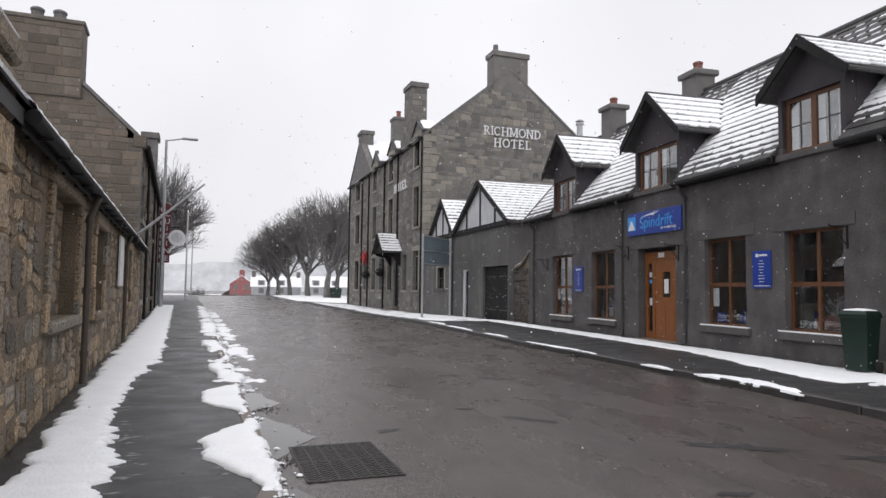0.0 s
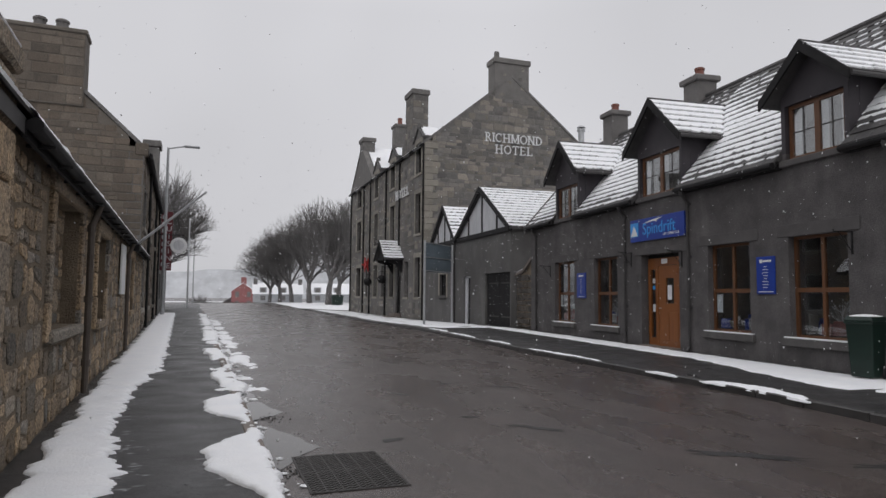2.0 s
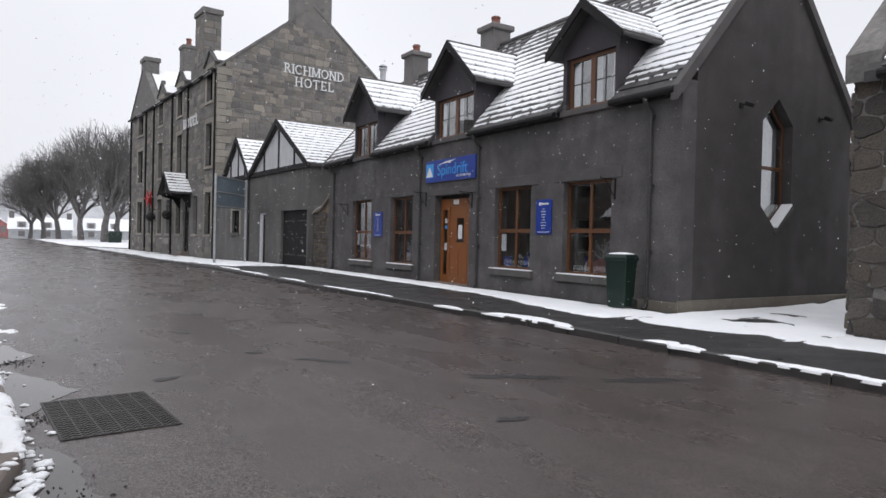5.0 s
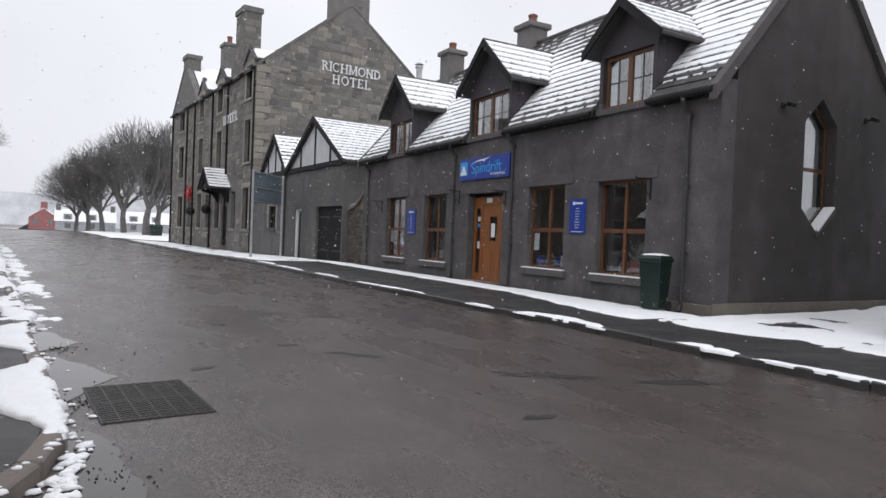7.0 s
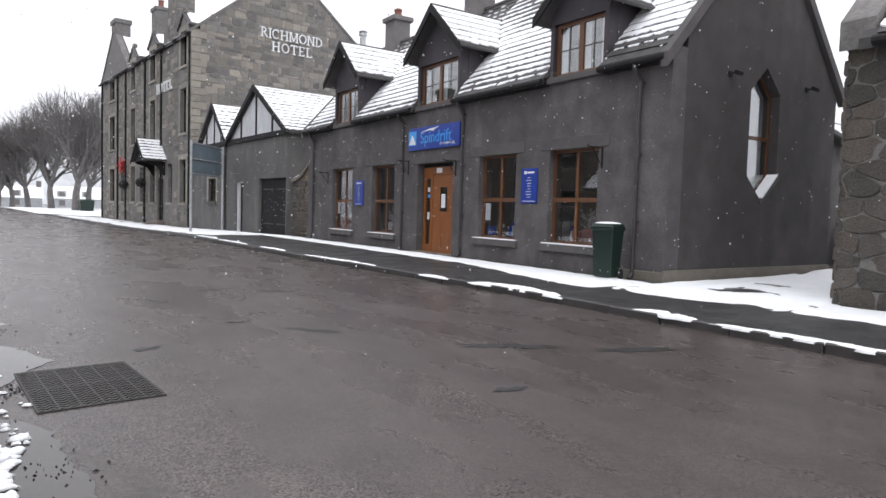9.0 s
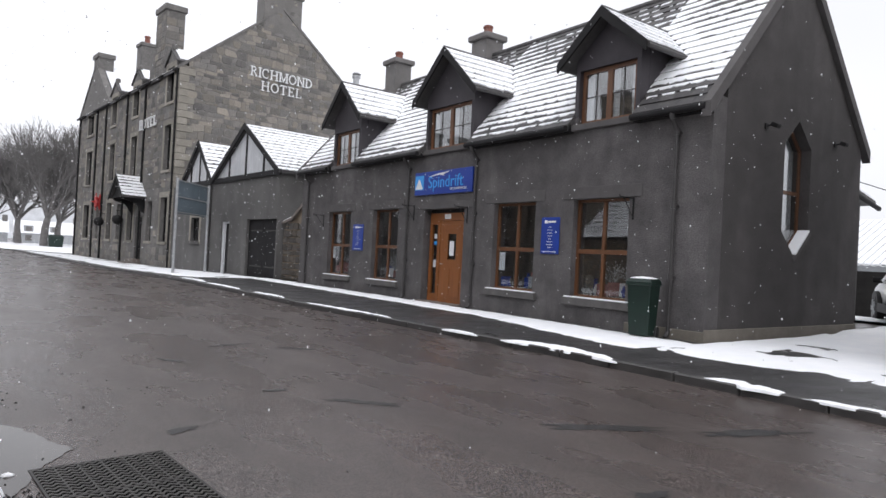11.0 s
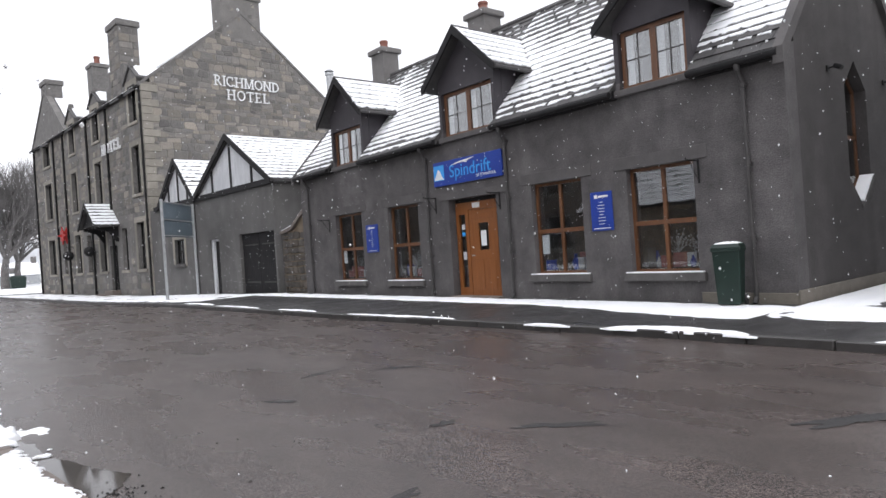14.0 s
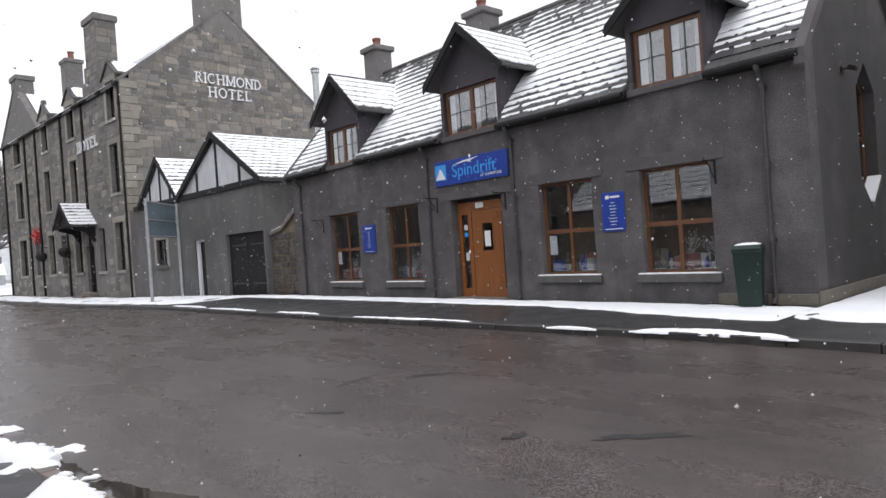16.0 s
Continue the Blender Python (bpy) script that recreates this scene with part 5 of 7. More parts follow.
nd = base("side_door", pose(10.05, 26.0, -0.05, 0, 0, 2.8), "narrow doorway in a pale frame, its dark opening painted as a black leaf", "door")
part("frame", wall(5.05, 5.95, -0.02, 2.38, [(5.13, 5.72, -0.1, 2.3)], 0.1, 0.05), M_PANEL, nd)
# Black leaf fills the doorway; the opening's darkness is in its colour.
part("leaf", B(0.14, 0.18, 5.14, 5.71, 0.0, 2.28), M_BLACK, nd)
gwin = window(garage, 9.0, 10.2, 1.42, 2.6, 0.12, 2, 2, mat=M_BLACK, sillmat=M_STONEPALE)
for a, b, z0, z1 in ((8.75, 8.98, 1.3, 2.85), (10.22, 10.45, 1.3, 2.85), (8.98, 10.22, 2.62, 2.85)):
    part("window_margin", B(-0.025, -0.001, a, b, z0, z1, bevel=0.006), M_QUOIN, garage)
# Dark board added behind the openings; it paints the unlit garage.
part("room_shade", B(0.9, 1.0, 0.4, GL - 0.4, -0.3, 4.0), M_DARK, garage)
bm = bmesh.new()
rod(bm, (-0.06, 7.45, 4.2), (-0.06, 7.45, 0.0), 0.05)
part("downpipe", bm, M_PIPE, garage)
# rough boundary wall between shop and garage
rs = random.Random(14)
bw = base("boundary_wall", pose(10.3, 23.8, 0), "rough stone boundary wall with sloping snowy coping", "wall")
part("core", prism(bmesh.new(), [(0, 0.05, -0.2), (0, 2.1, -0.2), (0, 2.1, 2.2), (0, 1.2, 2.35), (0, 0.05, 3.0)], (0.4, 0, 0)), M_MORTAR, bw)
stone_field(bw, "stone", list(stones(0.05, 2.1, -0.1, 2.25, rs, (0.12, 0.3), (0.15, 0.5), 0.02)), M_BLOCK, rs, 0.04, rough=0.1, warp=0.04)
part("coping", prism(bmesh.new(), [(-0.1, -0.0, 3.0), (-0.1, 1.25, 2.33), (-0.1, 2.15, 2.2), (-0.1, 2.15, 2.3), (-0.1, 1.25, 2.45), (-0.1, 0.0, 3.14)], (0.6, 0, 0)), M_KERB, bw)
part("coping_snow", prism(bmesh.new(), [(-0.06, 0.02, 3.14), (-0.06, 1.25, 2.453), (-0.06, 2.1, 2.303), (-0.06, 2.1, 2.34), (-0.06, 1.25, 2.5), (-0.06, 0.02, 3.19)], (0.5, 0, 0)), M_SNOW, bw)
# metal flue behind
flue = base("flue_pipe", pose(16.4, 32.0, -1.0), "tall galvanised flue pipe with a rain cap", "flue")
bm = bmesh.new()
rod(bm, (0, 0, 0), (0, 0, 11.40), 0.16, n=16)
part("pipe", bm, M_STEEL, flue)
bm = bmesh.new()
rod(bm, (0, 0, 11.40), (0, 0, 11.52), 0.22, n=16)
rod(bm, (0, 0, 11.60), (0, 0, 11.70), 0.24, 0.12, n=16)
rod(bm, (0, 0, 11.50), (0, 0, 11.62), 0.05, n=6)
part("rain_cap", bm, M_STEEL, flue)

# ---------------------------------------------------------------- the hotel
hotel = base("hotel_building", pose(9.4, 39.5, -0.25, 0, 0, 4.5), "three-storey brown stone hotel with tall chimneys and gablets", "hotel")
HL, HD, HE = 23.4, 12.0, 11.3
ridge_h = HE + HD / 2 * 0.81
cols = [(0.85, 2.0), (7.3, 8.5), (12.4, 13.6), (18.6, 20.4)]
hh = []
for a, b in cols:
    hh += [(a, b, 1.5, 4.05), (a, b, 5.6, 8.2), (a, b, 9.5, 20 if a < 18 else 11.1)]
hh += [(3.6, 4.5, 1.5, 3.9), (10.2, 11.1, 1.5, 3.9), (15.8, 16.6, 1.5, 3.9)]
hdoor = (5.4, 6.7, 0.35, 3.0)
part("front_wall", wall(0, HL, -0.5, HE, hh + [hdoor], 0.5), M_HFRONT, hotel)
gpoly = lambda y: [(0.5, y, -0.5), (HD, y, -0.5), (HD, y, HE), (HD / 2, y, ridge_h), (0.5, y, HE + 0.42)]
part("gable_wall", prism(bmesh.new(), gpoly(0), (0, 0.5, 0)), M_HMORT, hotel)
part("gable_wall", prism(bmesh.new(), gpoly(HL - 0.5), (0, 0.5, 0)), M_HFRONT, hotel)
part("back_wall", B(HD - 0.5, HD, 0.5, HL - 0.5, -0.5, HE), M_HFRONT, hotel)
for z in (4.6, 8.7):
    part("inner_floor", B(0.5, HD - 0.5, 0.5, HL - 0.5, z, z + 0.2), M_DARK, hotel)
# Added dark board close behind the windows, standing for unlit rooms.
part("inner_shade_board", B(1.4, 1.5, 0.5, HL - 0.5, 0, 12), M_DARK, hotel)
for s in (0, 1):
    X = (lambda x: x) if s == 0 else (lambda x: HD - x)
    rf = part("roof", prism(bmesh.new(), [(X(-0.15), 0.25, HE - 0.1), (X(HD / 2), 0.25, ridge_h - 0.02), (X(HD / 2), 0.25, ridge_h - 0.15), (X(-0.15), 0.25, HE - 0.25)], (0, HL - 0.5, 0)), M_TILE, hotel, "dark slate roof")
    if s == 0:
        up = Vector((HD / 2 + 0.15, 0, ridge_h - HE + 0.1))
        sl = up.length
        n = round(sl / 0.32)
        tiles, V, F, fr = courses((-0.15, 0.25, HE - 0.085), (0, 1, 0), up, lambda q: 0, lambda q: HL - 0.5, n, sl / n, rt, tile=0.5, cover=lambda f, u: 0.8)
        lay_tiles(rf, tiles, fr)
        mesh_part("roof_snow", V, F, M_SNOW, rf, "", "stuff")
for y in (-0.06, HL - 0.34):
    for s in (0, 1):
        X = (lambda x: x) if s == 0 else (lambda x: HD - x)
        part("skew", prism(bmesh.new(), [(X(-0.1), y, HE - 0.12), (X(HD / 2), y, ridge_h - 0.03), (X(HD / 2), y, ridge_h + 0.14), (X(-0.1), y, HE + 0.06)], (0, 0.4, 0)), M_HFRONT, hotel)


def stack(parent, x0, x1, y0, y1, z0, z1, mat, label, pots=0, cope=0.35, lip=0.1):
    ch = part("chimney", B(x0, x1, y0, y1, z0, z1 - cope, bevel=0.02), mat, parent, label)
    part("cope", B(x0 - lip, x1 + lip, y0 - lip, y1 + lip, z1 - cope, z1, bevel=0.03), mat, ch)
    for k in range(pots):
        px = x0 + (x1 - x0) * (k + 0.5) / pots
        bm = bmesh.new()
        rod(bm, (px, (y0 + y1) / 2, z1), (px, (y0 + y1) / 2, z1 + 0.6), 0.2, 0.16, n=14)
        rod(bm, (px, (y0 + y1) / 2, z1 + 0.5), (px, (y0 + y1) / 2, z1 + 0.58), 0.21, n=14)
        part("chimney_pot", bm, M_POT, ch)
    return ch


gch = stack(hotel, HD / 2 - 1.25, HD / 2 + 1.25, -0.02, 1.1, 14.6, 17.4, M_HMORT, "big stone gable chimney", 0)
bm = bmesh.new()
rod(bm, (HD / 2 - 0.9, 0.5, 17.4), (HD / 2 - 0.9, 0.5, 17.95), 0.2, 0.17, n=14)
part("chimney_pot", bm, M_HSTONE, gch)
wing_g = part("wing_gable", prism(bmesh.new(), [(0.0, 14.6, HE), (0.0, HL, HE), (0.0, 19.0, 14.9)], (0.5, 0, 0)), M_HFRONT, hotel, "street-facing gable of the far wing")
for s, e in ((-1, 14.4), (1, HL + 0.1)):
    part("wing_roof", prism(bmesh.new(), [(0.3, 19.0, 14.95), (HD / 2 - 1.0, 19.0, 14.95), (0.6, e, HE + 0.05), (0.3, e, HE + 0.05)], (0, 0, -0.1)), M_TILE, wing_g)
    part("wing_snow", prism(bmesh.new(), [(0.5, 19.0, 15.0), (HD / 2 - 1.0, 19.0, 15.0), (0.75, e, HE + 0.12), (0.5, e, HE + 0.12)], (0, 0, -0.04)), M_SNOW, wing_g)
    part("wing_skew", prism(bmesh.new(), [(-0.06, 19.0, 14.85), (-0.06, e, HE - 0.1), (-0.06, e, HE + 0.1), (-0.06, 19.0, 15.1)], (0.4, 0, 0)), M_HFRONT, wing_g)
stack(hotel, -0.02, 1.05, 18.3, 19.75, 13.4, 15.75, M_HFRONT, "stone gable chimney", 0)
stack(hotel, 1.1, 2.1, 11.4, 12.5, 11.6, 15.4, M_HFRONT, "slim stone chimney with a red pot", 1, 0.25, 0.08)
# wall-head chimney on the front, stepped
whc = stack(hotel, 0.0, 1.1, 2.9, 4.6, HE - 0.5, 15.6, M_HFRONT, "stepped wall-head chimney of stone", 0)
part("shoulder", B(0.0, 0.9, 2.5, 2.9, HE - 0.5, 13.0, bevel=0.02), M_HFRONT, whc)
part("shoulder", B(0.0, 0.9, 4.6, 5.0, HE - 0.5, 13.0, bevel=0.02), M_HFRONT, whc)
part("shoulder", B(0.0, 0.9, 2.0, 2.5, HE - 0.5, 12.2, bevel=0.02), M_HFRONT, whc)
part("shoulder", B(0.0, 0.9, 5.0, 5.5, HE - 0.5, 12.2, bevel=0.02), M_HFRONT, whc)
for i, (a, b) in enumerate(cols):
    for z0, z1 in ((1.5, 4.05), (5.6, 8.2), (9.5, 11.5 if i < 3 else 11.1)):
        wd = window(hotel, a, b, z0, z1, 0.22, 2 if i == 3 else 1, 2, mat=M_BLACK, sillmat=M_QUOIN, frame=0.07)
        for (p, q, r0, r1) in ((a - 0.28, a - 0.002, z0, z1), (b + 0.002, b + 0.28, z0, z1), (a - 0.28, b + 0.28, z1 + 0.002, z1 + 0.3)):
            part("margin", B(-0.03, -0.001, p, q, r0, r1, bevel=0.01), M_QUOIN, wd)
    c = (a + b) / 2
    if i == 3:
        continue
    # gablet over the top window
    gb = part("gablet", prism(bmesh.new(), [(0.0, a - 0.35, 11.8), (0.0, c, 12.5), (0.0, b + 0.35, 11.8)], (0.3, 0, 0)), M_HFRONT, hotel)
    for p, q in ((a - 0.35, a - 0.002), (b + 0.002, b + 0.35)):
        part("jamb", B(0.0, 0.4, p, q, HE, 11.8), M_HFRONT, gb)
    part("lintel", B(0.0, 0.4, a - 0.002, b + 0.002, 11.5, 11.8), M_HFRONT, gb)
    for s in (-1, 1):
        e = c + s * ((b - a) / 2 + 0.5)
        part("gablet_roof", prism(bmesh.new(), [(-0.1, c, 12.6), (2.0, c, 12.6), (0.9, e, 11.75), (-0.1, e, 11.75)], (0, 0, -0.09)), M_TILE, gb)
        m_ = c + (e - c) * 0.9
        part("gablet_snow", prism(bmesh.new(), [(0.12, c, 12.65), (1.95, c, 12.65), (1.0, m_, 11.885), (0.12, m_, 11.885)], (0, 0, -0.03)), M_SNOW, gb)
    part("finial", B(-0.05, 0.25, c - 0.14, c + 0.14, 12.5, 12.85, bevel=0.05), M_HFRONT, gb)
for a, b in ((3.6, 4.5), (10.2, 11.1), (15.8, 16.6)):
    window(hotel, a, b, 1.5, 3.9, 0.22, 1, 2, mat=M_BLACK, sillmat=M_QUOIN)
for y in (0.12, 3.15 + 2.6, 9.6, 14.9, 17.4, 22.9):
    bm = bmesh.new()
    rod(bm, (-0.08, y, HE - 0.1), (-0.08, y, 0.0), 0.065)
    for z in (1, 4, 7, 10):
        rod(bm, (-0.08, y, z), (-0.08, y, z + 0.14), 0.085)
    part("downpipe", bm, M_BLACK, hotel)
for a, b in ((0.0, 0.5), (2.35, 2.9), (4.6, 6.95), (8.85, 12.05), (13.95, 18.25), (20.75, HL)):
    bm = bmesh.new()
    rod(bm, (-0.2, a, HE - 0.16), (-0.2, b, HE - 0.16), 0.08)
    part("gutter", bm, M_BLACK, hotel)
def arc(cx, cz, rx, rz, a0, a1, n):
    P = [(cx + rx * math.cos(radians(a0 + (a1 - a0) * i / n)), cz + rz * math.sin(radians(a0 + (a1 - a0) * i / n))) for i in range(n + 1)]
    return list(zip(P, P[1:]))


def roman(name, text, height, width, m, parent, label):
    """A word in cut roman capitals with slab serifs; width over all, centred; strokes stand proud of the wall."""
    stem = lambda x: [((x, 0.0), (x, 1.0), 0.125), ((x - 0.17, 0.035), (x + 0.17, 0.035), 0.07), ((x - 0.17, 0.965), (x + 0.17, 0.965), 0.07)]
    ring = lambda segs, t=0.11: [(p, q, t) for p, q in segs]
    glyph = {
        "R": (0.86, stem(0.18) + ring(arc(0.32, 0.74, 0.27, 0.22, 95, -95, 8)) + [((0.36, 0.52), (0.74, 0.02), 0.12)]),
        "I": (0.4, stem(0.2)),
        "C": (0.9, ring(arc(0.46, 0.5, 0.37, 0.45, 48, 312, 14)) + [((0.72, 0.7), (0.72, 0.95), 0.06)]),
        "H": (0.98, stem(0.19) + stem(0.79) + [((0.19, 0.52), (0.79, 0.52), 0.09)]),
        "M": (1.16, stem(0.19) + stem(0.97) + [((0.22, 0.96), (0.58, 0.06), 0.11), ((0.58, 0.06), (0.94, 0.96), 0.09)]),
        "O": (0.96, ring(arc(0.48, 0.5, 0.38, 0.45, 0, 360, 20))),
        "N": (1.0, stem(0.18) + stem(0.8) + [((0.2, 0.96), (0.78, 0.04), 0.12)]),
        "D": (0.94, stem(0.18) + ring(arc(0.34, 0.5, 0.44, 0.44, 95, -95, 12))),
        "T": (0.84, stem(0.42) + [((0.06, 0.95), (0.78, 0.95), 0.09), ((0.07, 0.8), (0.07, 0.95), 0.06), ((0.77, 0.8), (0.77, 0.95), 0.06)]),
        "E": (0.8, stem(0.18) + [((0.18, 0.95), (0.66, 0.95), 0.09), ((0.18, 0.51), (0.56, 0.51), 0.08), ((0.18, 0.05), (0.68, 0.05), 0.09), ((0.66, 0.8), (0.66, 0.95), 0.06), ((0.68, 0.05), (0.68, 0.22), 0.06)]),
        "L": (0.78, stem(0.18) + [((0.18, 0.05), (0.68, 0.05), 0.09), ((0.68, 0.05), (0.68, 0.24), 0.06)])}
    total = sum(glyph[c][0] for c in text)
    gap = (width / height - total) / max(1, len(text) - 1)
    x = -width / height / 2
    bm = bmesh.new()
    k = 0
    for c in text:
        for (a, b), (p, q), t in glyph[c][1]:
            ln, ang = math.hypot(p - a, q - b), math.atan2(q - b, p - a)
            k += 1
            box(bm, -0.02 * height, (ln + 0.02) * height, -t / 2 * height, t / 2 * height, -0.06, 0.03 + 0.0011 * (k % 7), m=pose((x + a) * height, (b - 0.5) * height, 0, 0, 0, math.degrees(ang)))
        x += glyph[c][0] + gap
    ob = part(name, bm, M_WHITE, parent, label)
    ob.matrix_basis = m
    return ob


roman("wall_lettering", "HOTEL", 0.62, 3.3, facing(-0.06, 5.2, 8.75), hotel, "white raised roman capitals")
gable_text = lambda x, z: Matrix.Translation((x, -0.1, z)) @ Matrix(((1, 0, 0, 0), (0, 0, -1, 0), (0, 1, 0, 0), (0, 0, 0, 1)))
roman("gable_lettering", "RICHMOND", 0.58, 4.2, gable_text(6.12, 11.98), hotel, "white raised roman capitals")
roman("gable_lettering", "HOTEL", 0.58, 2.75, gable_text(6.12, 11.22), hotel, "white raised roman capitals")
# door and porch
hd = part("front_door", B(0.3, 0.36, 5.4, 6.7, 0.35, 3.0), M_BLACK, hotel, "dark hotel entrance door")
part("door_step", B(-0.9, 0.3, 5.2, 6.9, -0.2, 0.17, bevel=0.015), M_KERB, hotel)
part("door_step", B(-0.45, 0.3, 5.3, 6.8, 0.17, 0.35, bevel=0.015), M_KERB, hotel)
pc, pw, pz0, pz1, pp = 6.2, 1.5, 4.15, 5.5, 1.2
porch = part("porch_gable", prism(bmesh.new(), [(-pp, pc - pw + 0.3, pz0), (-pp, pc + pw - 0.3, pz0), (-pp, pc, pz1 - 0.2)], (0.1, 0, 0)), M_BLACK, hotel, "dark timber porch with snowy slates")
for s in (-1, 1):
    e = pc + s * pw
    sl_ = part("porch_roof", prism(bmesh.new(), [(-pp - 0.2, pc, pz1), (0, pc, pz1), (0, e, pz0), (-pp - 0.2, e, pz0)], (0, 0, -0.1)), M_TILE, porch)
    up = Vector((0, pc - e, pz1 - pz0))
    tiles, V, F, fr = courses((-pp - 0.2, e, pz0 - 0.015), (1, 0, 0), up, lambda q: 0, lambda q: pp + 0.2, 7, up.length / 7, rt, cover=lambda f, u: 0.8)
    lay_tiles(sl_, tiles, fr)
    mesh_part("porch_snow", V, F, M_SNOW, sl_, "", "stuff")
    part("bargeboard", prism(bmesh.new(), [(-pp - 0.24, pc, pz1 + 0.02), (-pp - 0.24, e, pz0), (-pp - 0.24, e, pz0 - 0.22), (-pp - 0.24, pc, pz1 - 0.22)], (0.05, 0, 0)), M_BLACK, porch)
    part("bracket", prism(bmesh.new(), [(-0.0, e - s * 0.3, pz0 - 0.05), (-pp, e - s * 0.3, pz0 - 0.05), (-pp, e - s * 0.3, pz0 - 0.2), (-0.5, e - s * 0.3, 3.75), (-0.12, e - s * 0.3, 3.2), (0, e - s * 0.3, 3.2)], (0, -s * 0.12, 0)), M_BLACK, porch)
for y, z in ((9.3, 3.1), (14.0, 3.0)):
    bk = base("hanging_basket", pose(9.4, 39.5, -0.25, 0, 0, 4.5) @ pose(0, y, z), "dark round hanging basket on the hotel wall", "hanging basket", "hotel baskets")
    bm = bmesh.new()
    bmesh.ops.create_icosphere(bm, subdivisions=3, radius=0.32, matrix=pose(-0.4, 0, -0.3))
    for v in bm.verts:
        v.co += v.normal * 0.05 * noise.noise(v.co * 9)
    part("plants", bm, M_BLACK, bk)
    bm = bmesh.new()
    rod(bm, (0, 0, 0.3), (-0.5, 0, 0.3), 0.02)
    rod(bm, (-0.4, 0, 0.3), (-0.4, 0, 0), 0.01)
    part("bracket", bm, M_BLACK, bk)
star = base("red_star_sign", pose(9.4, 39.5, -0.25, 0, 0, 4.5) @ pose(-0.12, 15.2, 4.15), "bright red leaf-shaped sign fixed to the hotel wall", "sign")
bm = bmesh.new()
pts = []
for i in range(16):
    r = (0.62, 0.4, 0.5, 0.4)[i % 4] if i % 2 == 0 else 0.3
    pts.append((-0.3, r * math.sin(i * math.pi / 8), r * math.cos(i * math.pi / 8)))
prism(bm, pts, (0.08, 0, 0))
prism(bm, [(p[1], -0.04, p[2]) for p in pts], (0, 0.08, 0))
part("leaf", bm, M_RED, star)
bm = bmesh.new()
rod(bm, (0.2, 0, 0), (-0.3, 0, 0), 0.03)
part("bracket", bm, M_BLACK, star)

# ---------------------------------------------------------------- road sign seen from behind
rsign = base("direction_sign", pose(7.2, 30.0, PAVE + lie(7.2, 30)), "grey back of a road direction sign on two posts", "road sign")
pv = Vector((2.0, 2.3, 0))
for q in (Vector((0, 0, 0)), pv):
    bm = bmesh.new()
    rod(bm, q + Vector((0, 0, -0.1)), q + Vector((0, 0, 4.0)), 0.06, n=12)
    part("post", bm, M_STEEL, rsign, "galvanised post")
pn_ = pv.normalized()
nn_ = Vector((-pn_.y, pn_.x, 0))
mm = Matrix(((pn_.x, nn_.x, 0, 0), (pn_.y, nn_.y, 0, 0), (0, 0, 1, 0), (0, 0, 0, 1)))
for z0, z1 in ((2.52, 3.2), (3.22, 3.95)):
    bm = box(bmesh.new(), 0.05, pv.length - 0.05, 0.06, 0.085, z0, z1, bevel=0.004)
    bmesh.ops.transform(bm, matrix=mm, verts=bm.verts)
    part("panel", bm, M_SIGNBACK, rsign)
for z in (2.55, 3.2, 3.9):
    bm = box(bmesh.new(), 0.0, pv.length, 0.03, 0.06, z, z + 0.05)
    bmesh.ops.transform(bm, matrix=mm, verts=bm.verts)
    part("rail", bm, M_STEEL, rsign)

rq = random.Random(61)
above = lambda c, z, a, b, p, q: q > HE + 0.3 + 0.81 * min(a, HD - b) and not (HD / 2 - 1.25 <= a and b <= HD / 2 + 1.25 and q < 17.05)
stone_field(hotel, "gable_stone", list(stones(0.05, HD, 0.0, 17.0, rq, (0.16, 0.46), (0.2, 0.8), 0.012, above)), M_HSTONE, rq, 0.014, axis="x", sign=-1.0, at=-0.004, rough=0.11, warp=0.12)
z, k = 0.1, 0
while z < HE - 0.3:
    w = 0.85 if k % 2 else 0.5
    part("quoin", B(-0.05, w, -0.065, 0.5 if k % 2 == 0 else 0.3, z, z + 0.38, bevel=0.02), M_QUOIN, hotel)
    z += 0.4
    k += 1
hitems = stones(0.6, HL, 0.0, HE - 0.2, rq, (0.2, 0.44), (0.28, 0.85), 0.016, lambda c, z, a, b, p, q: any(a < h[1] + 0.3 and b > h[0] - 0.3 and q > h[2] - 0.2 and p < h[3] + 0.3 for h in hh + [hdoor]))
stone_field(hotel, "front_stone", list(hitems), M_HSTONE, rq, 0.014, at=-0.002, rough=0.1, warp=0.08)

stone_field(whc, "stack_stone", list(stones(2.92, 4.58, HE, 15.2, rq, (0.3, 0.5), (0.4, 0.9), 0.02)), M_HSTONE, rq, 0.02, at=-0.004, rough=0.05)
V0 = list(stones(0.02, 1.08, 12.4, 15.2, rq, (0.3, 0.5), (0.4, 0.9), 0.02))
stone_field(whc, "stack_stone", V0, M_HSTONE, rq, 0.02, axis="x", sign=-1.0, at=2.896, rough=0.05)


# ---------------------------------------------------------------- stone cottage beside the pavement
LEFT = pose(-1.155, 0, 0, 0, 0, 186.956)
FAR_LEFT = pose(-1.35, 0, 0, 0, 0, 185.71)
cottage = base("stone_cottage", LEFT, "low rubble stone cottage with snow along its eaves", "cottage")
CA, CB, CE = -23.3, 6.0, 2.51
recess = [(-8.45, -6.6, 0.95, 2.3), (-11.6, -10.3, 0.9, 2.2), (-18.3, -17.2, 0.9, 2.2)]
part("front_wall", wall(CA, CB, -0.3, CE, recess, 0.5, 0.03), M_MORTAR, cottage)
